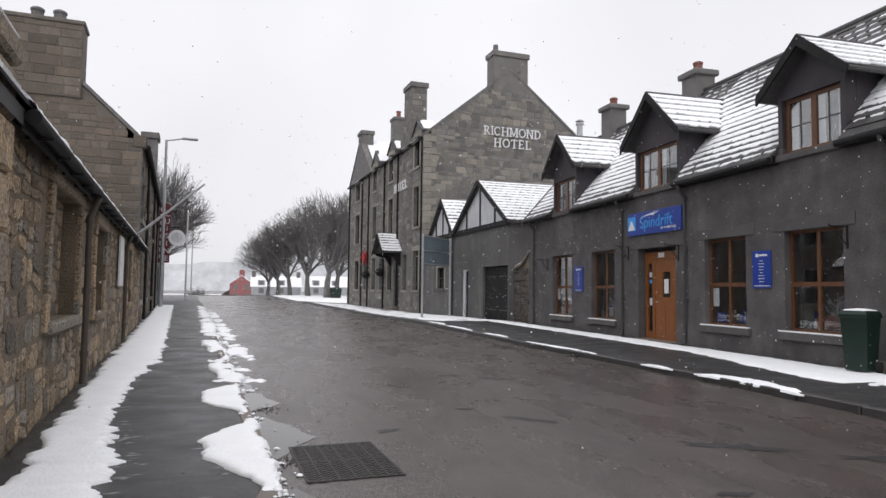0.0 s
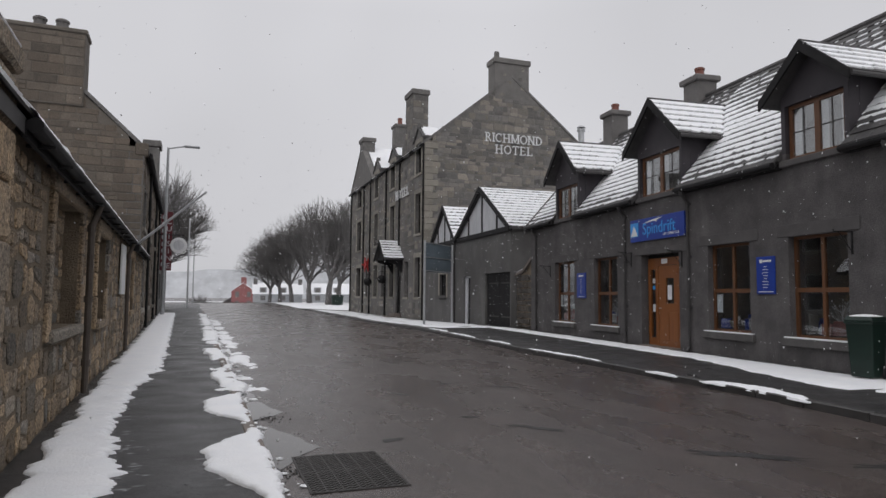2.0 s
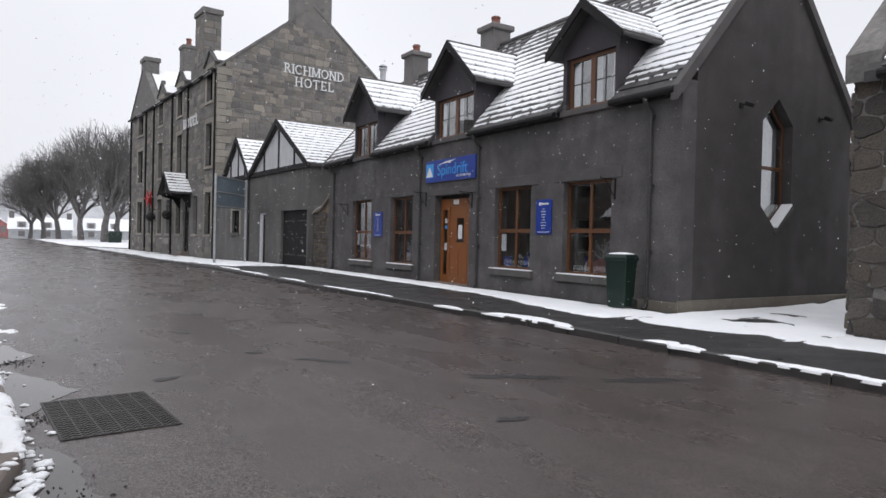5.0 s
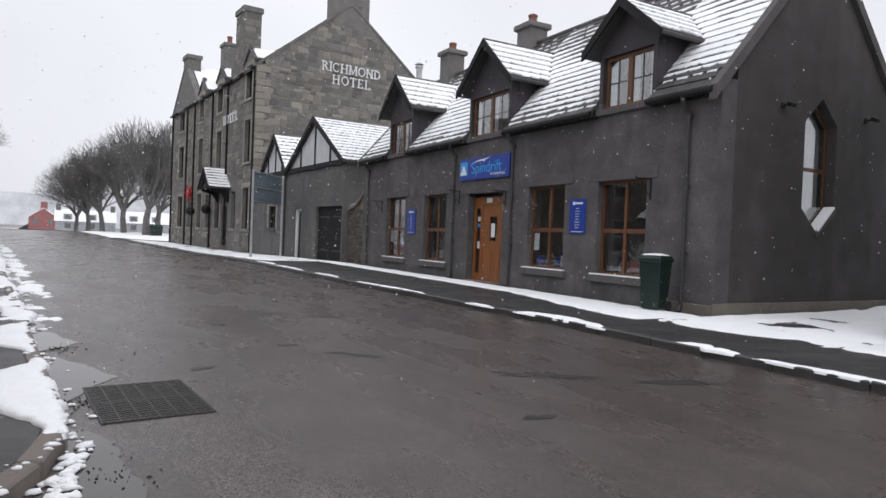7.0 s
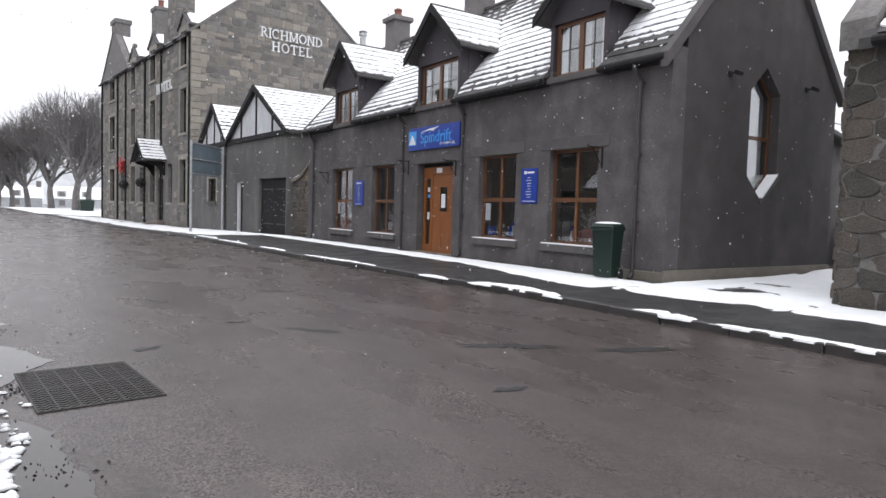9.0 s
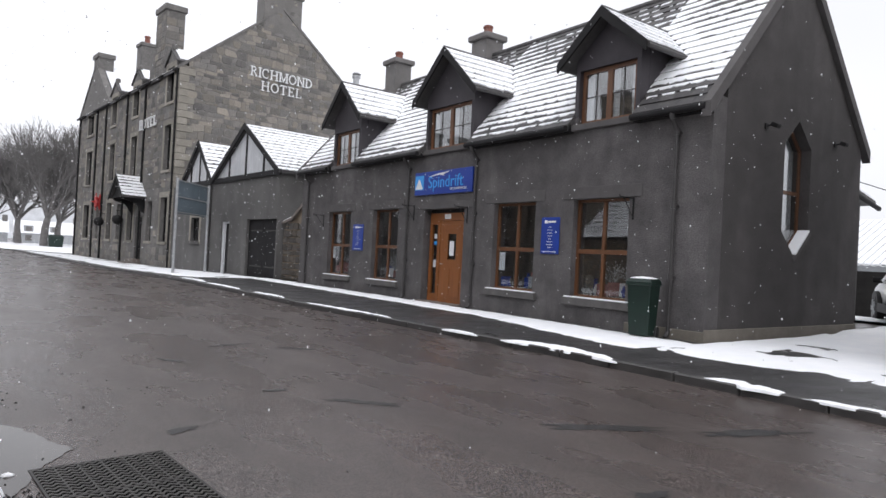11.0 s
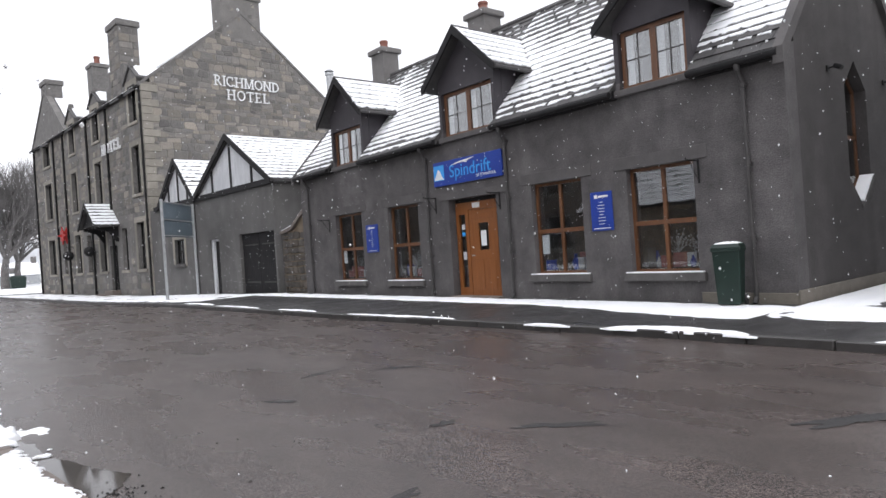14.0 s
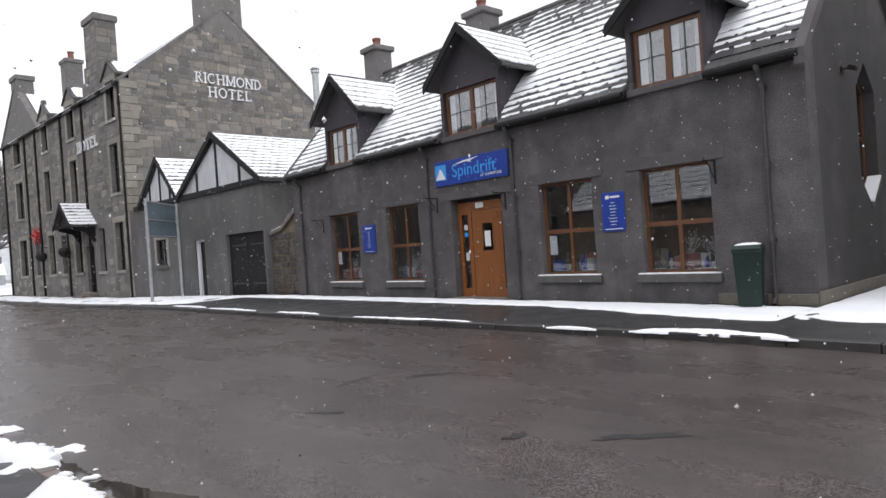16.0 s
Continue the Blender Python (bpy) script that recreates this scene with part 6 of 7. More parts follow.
for a, b, z0, z1 in recess:
    part("blocked_opening", B(0.2, 0.45, a, b, z0, z1), M_MORTAR, cottage)
    part("sill", B(-0.06, 0.2, a - 0.12, b + 0.12, z0 - 0.12, z0 - 0.002, bevel=0.02), M_STONE, cottage)
    part("lintel", B(-0.035, 0.2, a - 0.2, b + 0.2, z1 + 0.002, z1 + 0.22, bevel=0.02), M_STONE, cottage)
for y in (CA, CB - 0.4):
    part("gable_wall", prism(bmesh.new(), [(0.53, y, -0.3), (6.0, y, -0.3), (6.0, y, CE), (3.0, y, 5.4), (0.53, y, CE + 0.4)], (0, 0.4, 0)), M_MORTAR, cottage)
part("back_wall", B(5.6, 6.0, CA + 0.4, CB - 0.4, -0.3, CE), M_MORTAR, cottage)
for s in (0, 1):
    X = (lambda x: x) if s == 0 else (lambda x: 6.0 - x)
    rf = part("roof", prism(bmesh.new(), [(X(-0.1), CA - 0.05, CE + 0.02), (X(3.0), CA - 0.05, 5.6), (X(3.0), CA - 0.05, 5.48), (X(-0.1), CA - 0.05, CE - 0.1)], (0, CB - CA + 0.1, 0)), M_TILE, cottage)
    if s == 0:
        up = Vector((3.1, 0, 5.6 - CE - 0.02))
        sl = up.length
        tiles, V, F, fr = courses((-0.12, CA - 0.05, CE + 0.035), (0, 1, 0), up, lambda q: 0, lambda q: CB - CA + 0.1, 14, sl / 14, rt, cover=lambda f, u: 0.85, thick=0.035)
        lay_tiles(rf, tiles, fr)
        mesh_part("roof_snow", V, F, M_SNOW, rf, "", "stuff")
V, F = [], []
for i in range(330):
    y = CA + (-4.6 - CA) * i / 329
    t = 0.03 + 0.02 * noise.noise(Vector((y * 2.1, 0, 4))) + 0.012 * noise.noise(Vector((y * 9, 0, 4)))
    V += [(-0.17 - t * 0.4, y, CE + 0.03), (-0.16 - t * 0.3, y, CE + 0.035 + t), (-0.02, y, CE + 0.14 + t)]
    if i:
        a = 3 * i - 3
        F += [(a, a + 3, a + 4, a + 1), (a + 1, a + 4, a + 5, a + 2)]
mesh_part("eaves_snow", V, F, M_SNOW, cottage, "thin lip of snow over the gutter", "stuff")
bm = bmesh.new()
rod(bm, (-0.16, CA, CE - 0.03), (-0.16, -4.6, CE - 0.03), 0.055, n=12)
box(bm, -0.11, -0.08, CA, -4.6, CE - 0.12, CE - 0.0)
part("gutter", bm, M_BLACK, cottage, "black cast iron gutter")
y = CA + 0.4
while y < -4.7:
    part("gutter_bracket", B(-0.225, -0.03, y, y + 0.03, CE - 0.11, CE - 0.085), M_BLACK, cottage)
    y += 0.85
for y in (-8.85, -15.6):
    bm = bmesh.new()
    rod(bm, (-0.16, y, CE - 0.06), (-0.06, y, CE - 0.34), 0.04)
    rod(bm, (-0.06, y, CE - 0.3), (-0.06, y, 0.06), 0.04)
    for z in (2.1, 1.2, 0.4):
        rod(bm, (-0.06, y, z), (-0.06, y, z + 0.08), 0.052)
    part("downpipe", bm, M_OLDPIPE, cottage, "rusty brown iron downpipe")
rs2 = random.Random(31)
gaps_ = [(a - 0.2, b + 0.2, z0 - 0.12, z1 + 0.22) for a, b, z0, z1 in recess]
clear = lambda c, z, a, b, p, q: any(a < g[1] and b > g[0] and q > g[2] and p < g[3] for g in gaps_)
items = list(stones(CA, 1.0, -0.08, CE - 0.08, rs2, (0.1, 0.28), (0.12, 0.42), 0.026, clear))
stone_field(cottage, "stone", items, M_STONE, rs2, 0.013, near=lambda it: -8.0 < it[0] < -4.4, limit=300, at=0.03, rough=0.16, warp=0.1)
for a, b, z0, z1 in recess:
    stone_field(cottage, "infill_stone", list(stones(a, b, z0, z1, rs2, (0.1, 0.26), (0.14, 0.4), 0.014)), M_STONE, rs2, 0.012, at=0.2, rough=0.15, warp=0.04)
    for e in (a - 0.2, b):
        z = z0 - 0.1
        while z < z1 + 0.1:
            k = rs2.uniform(0.26, 0.5)
            part("jamb_stone", B(-0.012 - rs2.uniform(0, 0.014), 0.19, e + rs2.uniform(0, 0.03), e + 0.2 - rs2.uniform(0, 0.02), z, min(z + k, z1 + 0.2) - 0.015, bevel=0.014), M_STONE, cottage)
            z += k
# dressed pier with a sloping skew where the near gable meets the street front
pier = part("gable_pier", B(-0.02, 0.5, -4.5, -3.9, -0.2, 2.78), M_MORTAR, cottage, "tall pier of dressed stones at the near gable")
z = -0.05
while z < 2.7:
    k = rs2.uniform(0.24, 0.4)
    part("pier_stone", B(-0.06 - rs2.uniform(0, 0.015), 0.5, -4.52 + rs2.uniform(0, 0.04), -3.9, z + 0.008, min(z + k, 2.8) - 0.008, bevel=0.022), M_STONE, pier)
    z += k
part("pier_cap", B(-0.09, 0.5, -4.56, -3.9, 2.8, 2.98, bevel=0.03), M_STONE, pier)
part("cap_snow", B(-0.07, 0.45, -4.54, -3.92, 2.981, 3.02, bevel=0.015), M_SNOW, pier, "snow on the pier cap")
board = tagged(part("white_board", B(-0.05, -0.006, -15.0, -14.1, 1.3, 2.32, bevel=0.008), M_WHITE), "white painted board fixed to the cottage wall", "board")
board.matrix_world = LEFT
pole = base("flag_pole", pose(-2.93, 16.0, 2.45), "bare pale flagpole slanting out from the cottage wall", "flagpole")
bm = bmesh.new()
rod(bm, (-0.06, 0.05, -0.05), (1.63, -1.6, 1.06), 0.032, 0.022, n=10)
part("pole", bm, M_STEEL, pole)
part("bracket", B(-0.1, 0.08, -0.08, 0.1, -0.15, 0.02, bevel=0.01), M_BLACK, pole)

# ---------------------------------------------------------------- tall house beyond the cottage
house = base("stone_house", LEFT @ pose(0.12, 0, 0), "two-storey brown stone house with a broad gable chimney", "house")
HA, HB, HEv = -41.0, -23.45, 6.15
hwin = [(-26.0, -24.1, 0.8, 2.5), (-26.0, -24.1, 3.6, 5.0), (-30.5, -29.4, 0.8, 2.5), (-30.5, -29.4, 3.6, 5.0), (-35.5, -34.4, 0.8, 2.5), (-35.5, -34.4, 3.6, 5.0)]
part("front_wall", wall(HA, HB, -0.3, HEv, hwin, 0.5), M_HFRONT, house)
gp = lambda y: [(0.5, y, -0.3), (6.0, y, -0.3), (6.0, y, HEv), (3.0, y, 8.95), (0.5, y, HEv + 0.46)]
part("gable_wall", prism(bmesh.new(), gp(HB), (0, -0.5, 0)), M_WMORT, house)
part("gable_wall", prism(bmesh.new(), gp(HA + 0.5), (0, -0.5, 0)), M_HFRONT, house)
part("back_wall", B(4.7, 6.0, HA + 0.5, HB - 0.5, -0.3, HEv), M_HFRONT, house)
# Added dark board: the house's unlit rooms are painted on it.
part("inner_shade_board", B(1.5, 1.6, HA + 0.5, HB - 0.5, 0, 7), M_DARK, house)
for a, b, z0, z1 in hwin:
    window(house, a, b, z0, z1, 0.2, 1, 2, mat=M_PANEL, sillmat=M_QUOIN)
for s in (0, 1):
    X = (lambda x: x) if s == 0 else (lambda x: 6.0 - x)
    part("roof", prism(bmesh.new(), [(X(-0.15), HA + 0.1, HEv + 0.0), (X(3.0), HA + 0.1, 8.98), (X(3.0), HA + 0.1, 8.83), (X(-0.15), HA + 0.1, HEv - 0.14)], (0, HB - HA - 0.1, 0)), M_TILE, house)
    part("skew", prism(bmesh.new(), [(X(-0.05), HB + 0.06, HEv - 0.05), (X(3.0), HB + 0.06, 8.93), (X(3.0), HB + 0.06, 9.08), (X(-0.05), HB + 0.06, HEv + 0.1)], (0, -0.42, 0)), M_HFRONT, house)
part("skewputt", B(-0.12, 0.28, HB - 0.4, HB + 0.07, HEv - 0.2, HEv + 0.22, bevel=0.03), M_WSTONE, house)
HCX0, HCX1, HCZ = 1.88, 4.15, 9.95
hc = stack(house, HCX0, HCX1, HB - 0.9, HB + 0.1, 7.4, HCZ, M_WMORT, "broad stone gable chimney", 0, 0.14, 0.05)
for x in (2.65, 3.3):
    bm = bmesh.new()
    rod(bm, (x, HB - 0.4, HCZ), (x, HB - 0.4, HCZ + 0.4), 0.2, 0.17, n=14)
    rod(bm, (x, HB - 0.4, HCZ + 0.3), (x, HB - 0.4, HCZ + 0.37), 0.21, n=14)
    part("chimney_pot", bm, M_CHIM, hc)
stack(house, 2.4, 3.6, HA, HA + 0.9, 8.0, 10.0, M_HFRONT, "stone gable chimney", 0)
bm = bmesh.new()
rod(bm, (-0.18, HA, HEv - 0.12), (-0.18, HB - 0.3, HEv - 0.12), 0.075)
part("gutter", bm, M_BLACK, house)
for y in (HB - 4.2, HA + 6.0, HA + 0.6):
    bm = bmesh.new()
    rod(bm, (-0.07, y, HEv - 0.1), (-0.07, y, 0.0), 0.055)
    part("downpipe", bm, M_BLACK, house)
rs3 = random.Random(77)
off_gable = lambda c, z, a, b, p, q: q > HEv + 0.03 + 0.92 * max(0.0, min(a, 6.0 - b))
stone_field(house, "gable_stone", list(stones(0.02, 6.0, 0, 9.0, rs3, (0.16, 0.34), (0.22, 0.7), 0.012, off_gable)), M_WSTONE, rs3, 0.014, axis="x", sign=1.0, at=HB + 0.004, rough=0.06, warp=0.04)
stone_field(hc, "chimney_stone", list(stones(HCX0 + 0.02, HCX1 - 0.02, 7.45, HCZ - 0.16, rs3, (0.22, 0.46), (0.35, 0.95), 0.008)), M_WSTONE, rs3, 0.014, axis="x", sign=1.0, at=HB + 0.104, rough=0.04, warp=0.01)
rubble_field(house, "front_stone", rubble(HA, HB, 0, HEv - 0.15, rs3, 0.46, 0.26, [(a - 0.15, b + 0.15, c - 0.15, d + 0.05) for a, b, c, d in hwin]), M_WSTONE, rs3, 0.022)

far_house = base("far_cottage", FAR_LEFT @ pose(0.9, 0, 0), "grey stone house with a wall-head chimney further along", "house")
part("wall", B(0.0, 6.0, -56, -38.55, -0.3, 4.9), M_HFRONT, far_house)
part("roof", prism(bmesh.new(), [(-0.1, -56, 4.9), (3.0, -56, 7.6), (6.1, -56, 4.9)], (0, 17.4, 0)), M_TILE, far_house)
stack(far_house, -0.05, 0.7, -40.4, -39.2, 4.6, 9.9, M_HFRONT, "wall-head chimney", 0)
for a in (-43, -47, -51):
    part("window", B(-0.02, 0.05, a, a + 1.1, 1.0, 2.6), M_BLACK, far_house)
# lamp post, projecting signs
lamp = base("street_lamp", FAR_LEFT @ pose(0.45, -41.0, 0.02), "tall grey steel street lamp with a single arm", "street lamp")
bm = bmesh.new()
rod(bm, (0, 0, -0.1), (0, 0, 9.9), 0.12, 0.07, n=14)
part("column", bm, M_STEEL, lamp)
bm = bmesh.new()
rod(bm, (0, 0, 9.85), (-0.9, 0.1, 10.02), 0.045, n=10)
part("arm", bm, M_STEEL, lamp)
part("lantern", box(bmesh.new(), -1.75, -0.85, 0.0, 0.24, 9.96, 10.1, bevel=0.05), M_STEEL, lamp)
for i, (u, h, off) in enumerate(((66, 8.5, -0.6), (90, 9.0, -1.0))):
    l2 = base("far_street_lamp", FAR_LEFT @ pose(off, -u, 0.0), "distant grey street lamp column", "street lamp")
    bm = bmesh.new()
    rod(bm, (0, 0, -0.1), (0, 0, h), 0.1, 0.06, n=10)
    part("column", bm, M_STEEL, l2)
disc = base("round_hanging_sign", FAR_LEFT @ pose(-0.3, -41.6, 4.2), "round white hanging sign on an iron bracket", "sign")
bm = bmesh.new()
rod(bm, (0, 0.06, 0), (0, 0.0, 0), 0.47, n=32)
part("disc", bm, M_WHITE, disc)
bm = bmesh.new()
rod(bm, (0, 0.075, 0.02), (0, 0.061, 0.02), 0.3, n=24)
part("emblem", bm, M_PANEL, disc)
bm = bmesh.new()
rod(bm, (0, 0.03, 0.46), (0, 0.03, 0.62), 0.02)
rod(bm, (1.25, 0.03, 0.62), (-0.3, 0.03, 0.62), 0.025)
part("bracket", bm, M_BLACK, disc)
vs_ = base("vertical_sign", FAR_LEFT @ pose(0.4, -41.7, 3.0), "narrow maroon vertical wall sign with pale lettering", "sign")
M_MAROON = material("maroon_sign_paint", (0.1, 0.012, 0.018), (0.14, 0.018, 0.024), 0.5, 3, 40, 0.05, 0.001)
part("board", B(-0.32, 0.32, -0.04, 0.04, -0.3, 3.2, bevel=0.01), M_MAROON, vs_)
for k, c in enumerate("CUISINE"):
    words("letter", c, 0.44, Matrix(((-1, 0, 0, -0.14), (0, 0, 1, 0.046), (0, 1, 0, 2.6 - k * 0.44), (0, 0, 0, 1))), M_PANEL, vs_, "", 0.004)
for k in range(8):
    part("letter_bar", B(0.06, 0.25, 0.041, 0.05, 2.75 - k * 0.4, 2.98 - k * 0.4), M_PANEL, vs_)
part("wall_arm", B(0.25, 0.55, -0.03, 0.03, 2.9, 2.96), M_BLACK, vs_)

# ---------------------------------------------------------------- stone building on the shop's other side
neigh = base("stone_building", pose(10.0, 4.45, 0), "brown squared-stone building with snowy roof beside the yard", "building")
part("front_wall", B(0.03, 0.5, -14, 0, -0.3, 3.85), M_HMORT, neigh)
for y in (-14, -0.5):
    part("gable_wall", prism(bmesh.new(), [(0.5, y, -0.3), (7, y, -0.3), (7, y, 3.85), (3.5, y, 7.3), (0.5, y, 4.35)], (0, 0.5, 0)), M_HMORT, neigh)
part("back_wall", B(6.5, 7, -13.5, -0.5, -1.2, 3.85), M_HMORT, neigh)
for s in (0, 1):
    X = (lambda x: x) if s == 0 else (lambda x: 7 - x)
    rf = part("roof", prism(bmesh.new(), [(X(-0.25), -14, 3.65), (X(3.5), -14, 7.35), (X(3.5), -14, 7.2), (X(-0.25), -14, 3.5)], (0, 13.75, 0)), M_TILE, neigh)
    part("skew", prism(bmesh.new(), [(X(-0.12), -0.4, 3.55), (X(3.5), -0.4, 7.2), (X(3.5), -0.4, 7.5), (X(-0.12), -0.4, 3.95)], (0, 0.46, 0)), M_HFRONT, neigh)
    if s == 0:
        up = Vector((3.75, 0, 3.7))
        tiles, V, F, fr = courses((-0.25, -14, 3.665), (0, 1, 0), up, lambda q: 0, lambda q: 13.55, 16, up.length / 16, rt, cover=lambda f, u: 0.8)
        lay_tiles(rf, tiles, fr)
        mesh_part("roof_snow", V, F, M_SNOW, rf, "", "stuff")
bm = bmesh.new()
rod(bm, (-0.3, -14, 3.58), (-0.3, -0.45, 3.58), 0.07)
part("gutter", bm, M_BLACK, neigh)
rs4 = random.Random(55)
rubble_field(neigh, "stone", rubble(-6, 0.0, 0, 3.6, rs4, 0.44, 0.26, jit=0.22), M_BLOCK, rs4, 0.02, 0.004, at=0.03, near=lambda u: u > -4, limit=200)
rubble_field(neigh, "gable_block", rubble(0.0, 7, -0.2, 3.8, rs4, 0.44, 0.26, jit=0.3), M_BLOCK, rs4, 0.03, 0.006, axis="x", sign=1.0)
vent = tagged(part("wall_box", B(9.9, 9.985, 2.8, 2.95, 1.95, 2.2, bevel=0.015), M_STEEL), "small grey metal box on the stone wall", "box")

wire = bmesh.new()
for i in range(24):
    P = lambda t: (16.4 + 40 * t, 8.7 - 3 * t, 3.9 + 2.6 * t - 1.6 * math.sin(math.pi * t))
    rod(wire, P(i / 24), P((i + 1) / 24), 0.012, n=5)
tagged(part("overhead_cable", wire, M_RUBBER), "thin black cable strung from the rear wing", "cable")

# ---------------------------------------------------------------- yard: white shed and parked car
shed = base("white_shed", pose(30.5, 2.0, lie(30, 8)), "low white shed with snowy corrugated roof", "shed")
part("wall", wall(-4, 14, -0.4, 2.35, [(8.0, 12.0, -0.5, 2.1)], 0.3, 0), M_FARWHITE, shed)
# Dark board behind the shed opening, with the bay's shade in its colour.
part("bay_shade_board", B(1.6, 1.7, 7.5, 12.5, -0.4, 2.35), M_DARK, shed)
V, F = [], []
nr = 120
for i in range(nr + 1):
    y = -4.4 + 18.8 * i / nr
    z = 0.05 * (i % 2)
    V += [(-0.4, y, 2.3 + z), (5.0, y, 4.6 + z)]
    if i:
        F.append((2 * i - 2, 2 * i, 2 * i + 1, 2 * i - 1))
mesh_part("roof", V, F, M_CORR, shed, "corrugated sheet roof with snow")
bm = bmesh.new()
for i in range(0, nr, 2):
    y = -4.4 + 18.8 * i / nr
    prism(bm, [(-0.3, y - 0.115, 2.38), (4.95, y - 0.115, 4.62), (4.95, y + 0.12, 4.62), (-0.3, y + 0.12, 2.38)], (0, 0, 0.05))
part("roof_snow", bm, M_SNOW, shed)["kind"] = "stuff"

car = base("parked_car", pose(19.3, 7.04, lie(19.3, 7.04) - 0.02, 0, 0, -60), "white five-door family car with black lower cladding parked on snow", "car")
M_TAIL = material("tail_light_red", (0.12, 0.006, 0.008), (0.17, 0.01, 0.012), 0.25, 4, 40, 0.02, 0.001)
M_CARGLASS = material("dark_car_glass", (0.05, 0.055, 0.06), (0.075, 0.08, 0.085), 0.08, 2, 30, 0.02, 0.001)
LOWER = [(-2.16, 0.42), (-2.24, 0.62), (-2.24, 0.92), (-2.16, 1.06), (1.0, 1.02), (1.75, 0.95), (2.1, 0.82), (2.22, 0.6), (2.18, 0.4)]
bm = prism(bmesh.new(), [(-0.92, y, z) for y, z in LOWER], (1.84, 0, 0))
for v in bm.verts:
    v.co.x *= 1.0 - 0.03 * smooth01(0.75, 1.1, v.co.z) - 0.12 * smooth01(1.5, 2.3, abs(v.co.y))
bmesh.ops.bevel(bm, geom=bm.edges[:], offset=0.06, segments=3, affect="EDGES")
part("body", bm, M_CARPAINT, car, "", True)
UPPER = [(-2.1, 1.05), (-2.0, 1.32), (-1.72, 1.58), (-1.2, 1.67), (-0.2, 1.68), (0.35, 1.56), (1.15, 1.03)]
bm = prism(bmesh.new(), [(-0.86, y, z) for y, z in UPPER], (1.72, 0, 0))
for v in bm.verts:
    v.co.x *= 1.0 - 0.2 * smooth01(1.0, 1.62, v.co.z)
bmesh.ops.bevel(bm, geom=bm.edges[:], offset=0.05, segments=3, affect="EDGES")
part("cabin", bm, M_CARPAINT, car, "", True)
part("roof_snow", B(-0.62, 0.62, -1.25, 0.0, 1.672, 1.7, bevel=0.012), M_SNOW, car, "thin snow on the roof")
for s in (-1, 1):
    side = lambda y, z: (s * (0.868 - 0.172 * smooth01(1.0, 1.62, z)), y, z)
    for ys in (((-1.0, 1.1), (-0.1, 1.1), (-0.1, 1.54), (-0.95, 1.55)), ((-0.02, 1.1), (0.95, 1.1), (0.38, 1.46), (-0.02, 1.54)), ((-1.65, 1.2), (-1.08, 1.1), (-1.03, 1.54), (-1.45, 1.5))):
        part("side_window", prism(bmesh.new(), [side(y, z) for y, z in ys], (s * 0.012, 0, 0)), M_CARGLASS, car, "dark side glass")
    part("mirror", B(s * 1.0 - 0.1, s * 1.0 + 0.1, 0.72, 0.84, 1.04, 1.2, bevel=0.035), M_BLACK, car)
    part("roof_rail", B(s * 0.66 - 0.02, s * 0.66 + 0.02, -1.4, 0.1, 1.68, 1.71, bevel=0.008), M_STEEL, car)
    part("tail_light", B(s * 0.66 - 0.2, s * 0.66 + 0.2, -2.24, -1.98, 0.99, 1.11, bevel=0.02), M_TAIL, car)
    part("sill_cladding", B(s * 0.91 - 0.035, s * 0.91 + 0.035, -0.95, 1.0, 0.26, 0.5, bevel=0.02), M_RUBBER, car, "black lower cladding")
    part("door_handle", B(s * 0.925 - 0.012, s * 0.925 + 0.012, -0.75, -0.58, 0.93, 0.96, bevel=0.006), M_CARPAINT, car)
    for y in (-1.35, 1.38):
        bm = bmesh.new()
        rod(bm, (s * 0.7, y, 0.38), (s * 0.93, y, 0.38), 0.43, n=32)
        part("wheel_arch", bm, M_RUBBER, car)
        bm = bmesh.new()
        rod(bm, (s * 0.74, y, 0.34), (s * 0.945, y, 0.34), 0.345, n=32)
        wh = part("wheel", bm, M_RUBBER, car)
        bm = bmesh.new()
        rod(bm, (s * 0.946, y, 0.34), (s * 0.962, y, 0.34), 0.07, n=14)
        for k in range(5):
            for w in (-0.16, 0.16):
                a = k * 2 * math.pi / 5 + w
                rod(bm, (s * 0.954, y, 0.34), (s * 0.954, y + 0.24 * math.cos(a), 0.34 + 0.24 * math.sin(a)), 0.018, n=6)
        part("rim", bm, M_STEEL, wh, "spoked alloy rim")
part("rear_window", prism(bmesh.new(), [(-0.66, -2.085, 1.2), (0.66, -2.085, 1.2), (0.58, -1.83, 1.55), (-0.58, -1.83, 1.55)], (0, -0.02, 0.015)), M_CARGLASS, car)
part("tail_band", B(-0.46, 0.46, -2.238, -2.02, 1.01, 1.09, bevel=0.012), M_BLACK, car)
part("rear_bumper", B(-0.86, 0.86, -2.27, -2.05, 0.3, 0.62, bevel=0.05), M_RUBBER, car, "black plastic bumper")
plate = part("number_plate", B(-0.26, 0.26, -2.262, -2.235, 0.7, 0.81, bevel=0.004), M_BRASS, car, "yellow plate")
part("plate_bar", B(-0.2, 0.2, -2.2645, -2.2625, 0.735, 0.775), M_BLACK, plate)
part("windscreen", prism(bmesh.new(), [(-0.66, 0.42, 1.53), (0.66, 0.42, 1.53), (0.78, 1.1, 1.08), (-0.78, 1.1, 1.08)], (0, 0.012, 0.02)), M_CARGLASS, car)


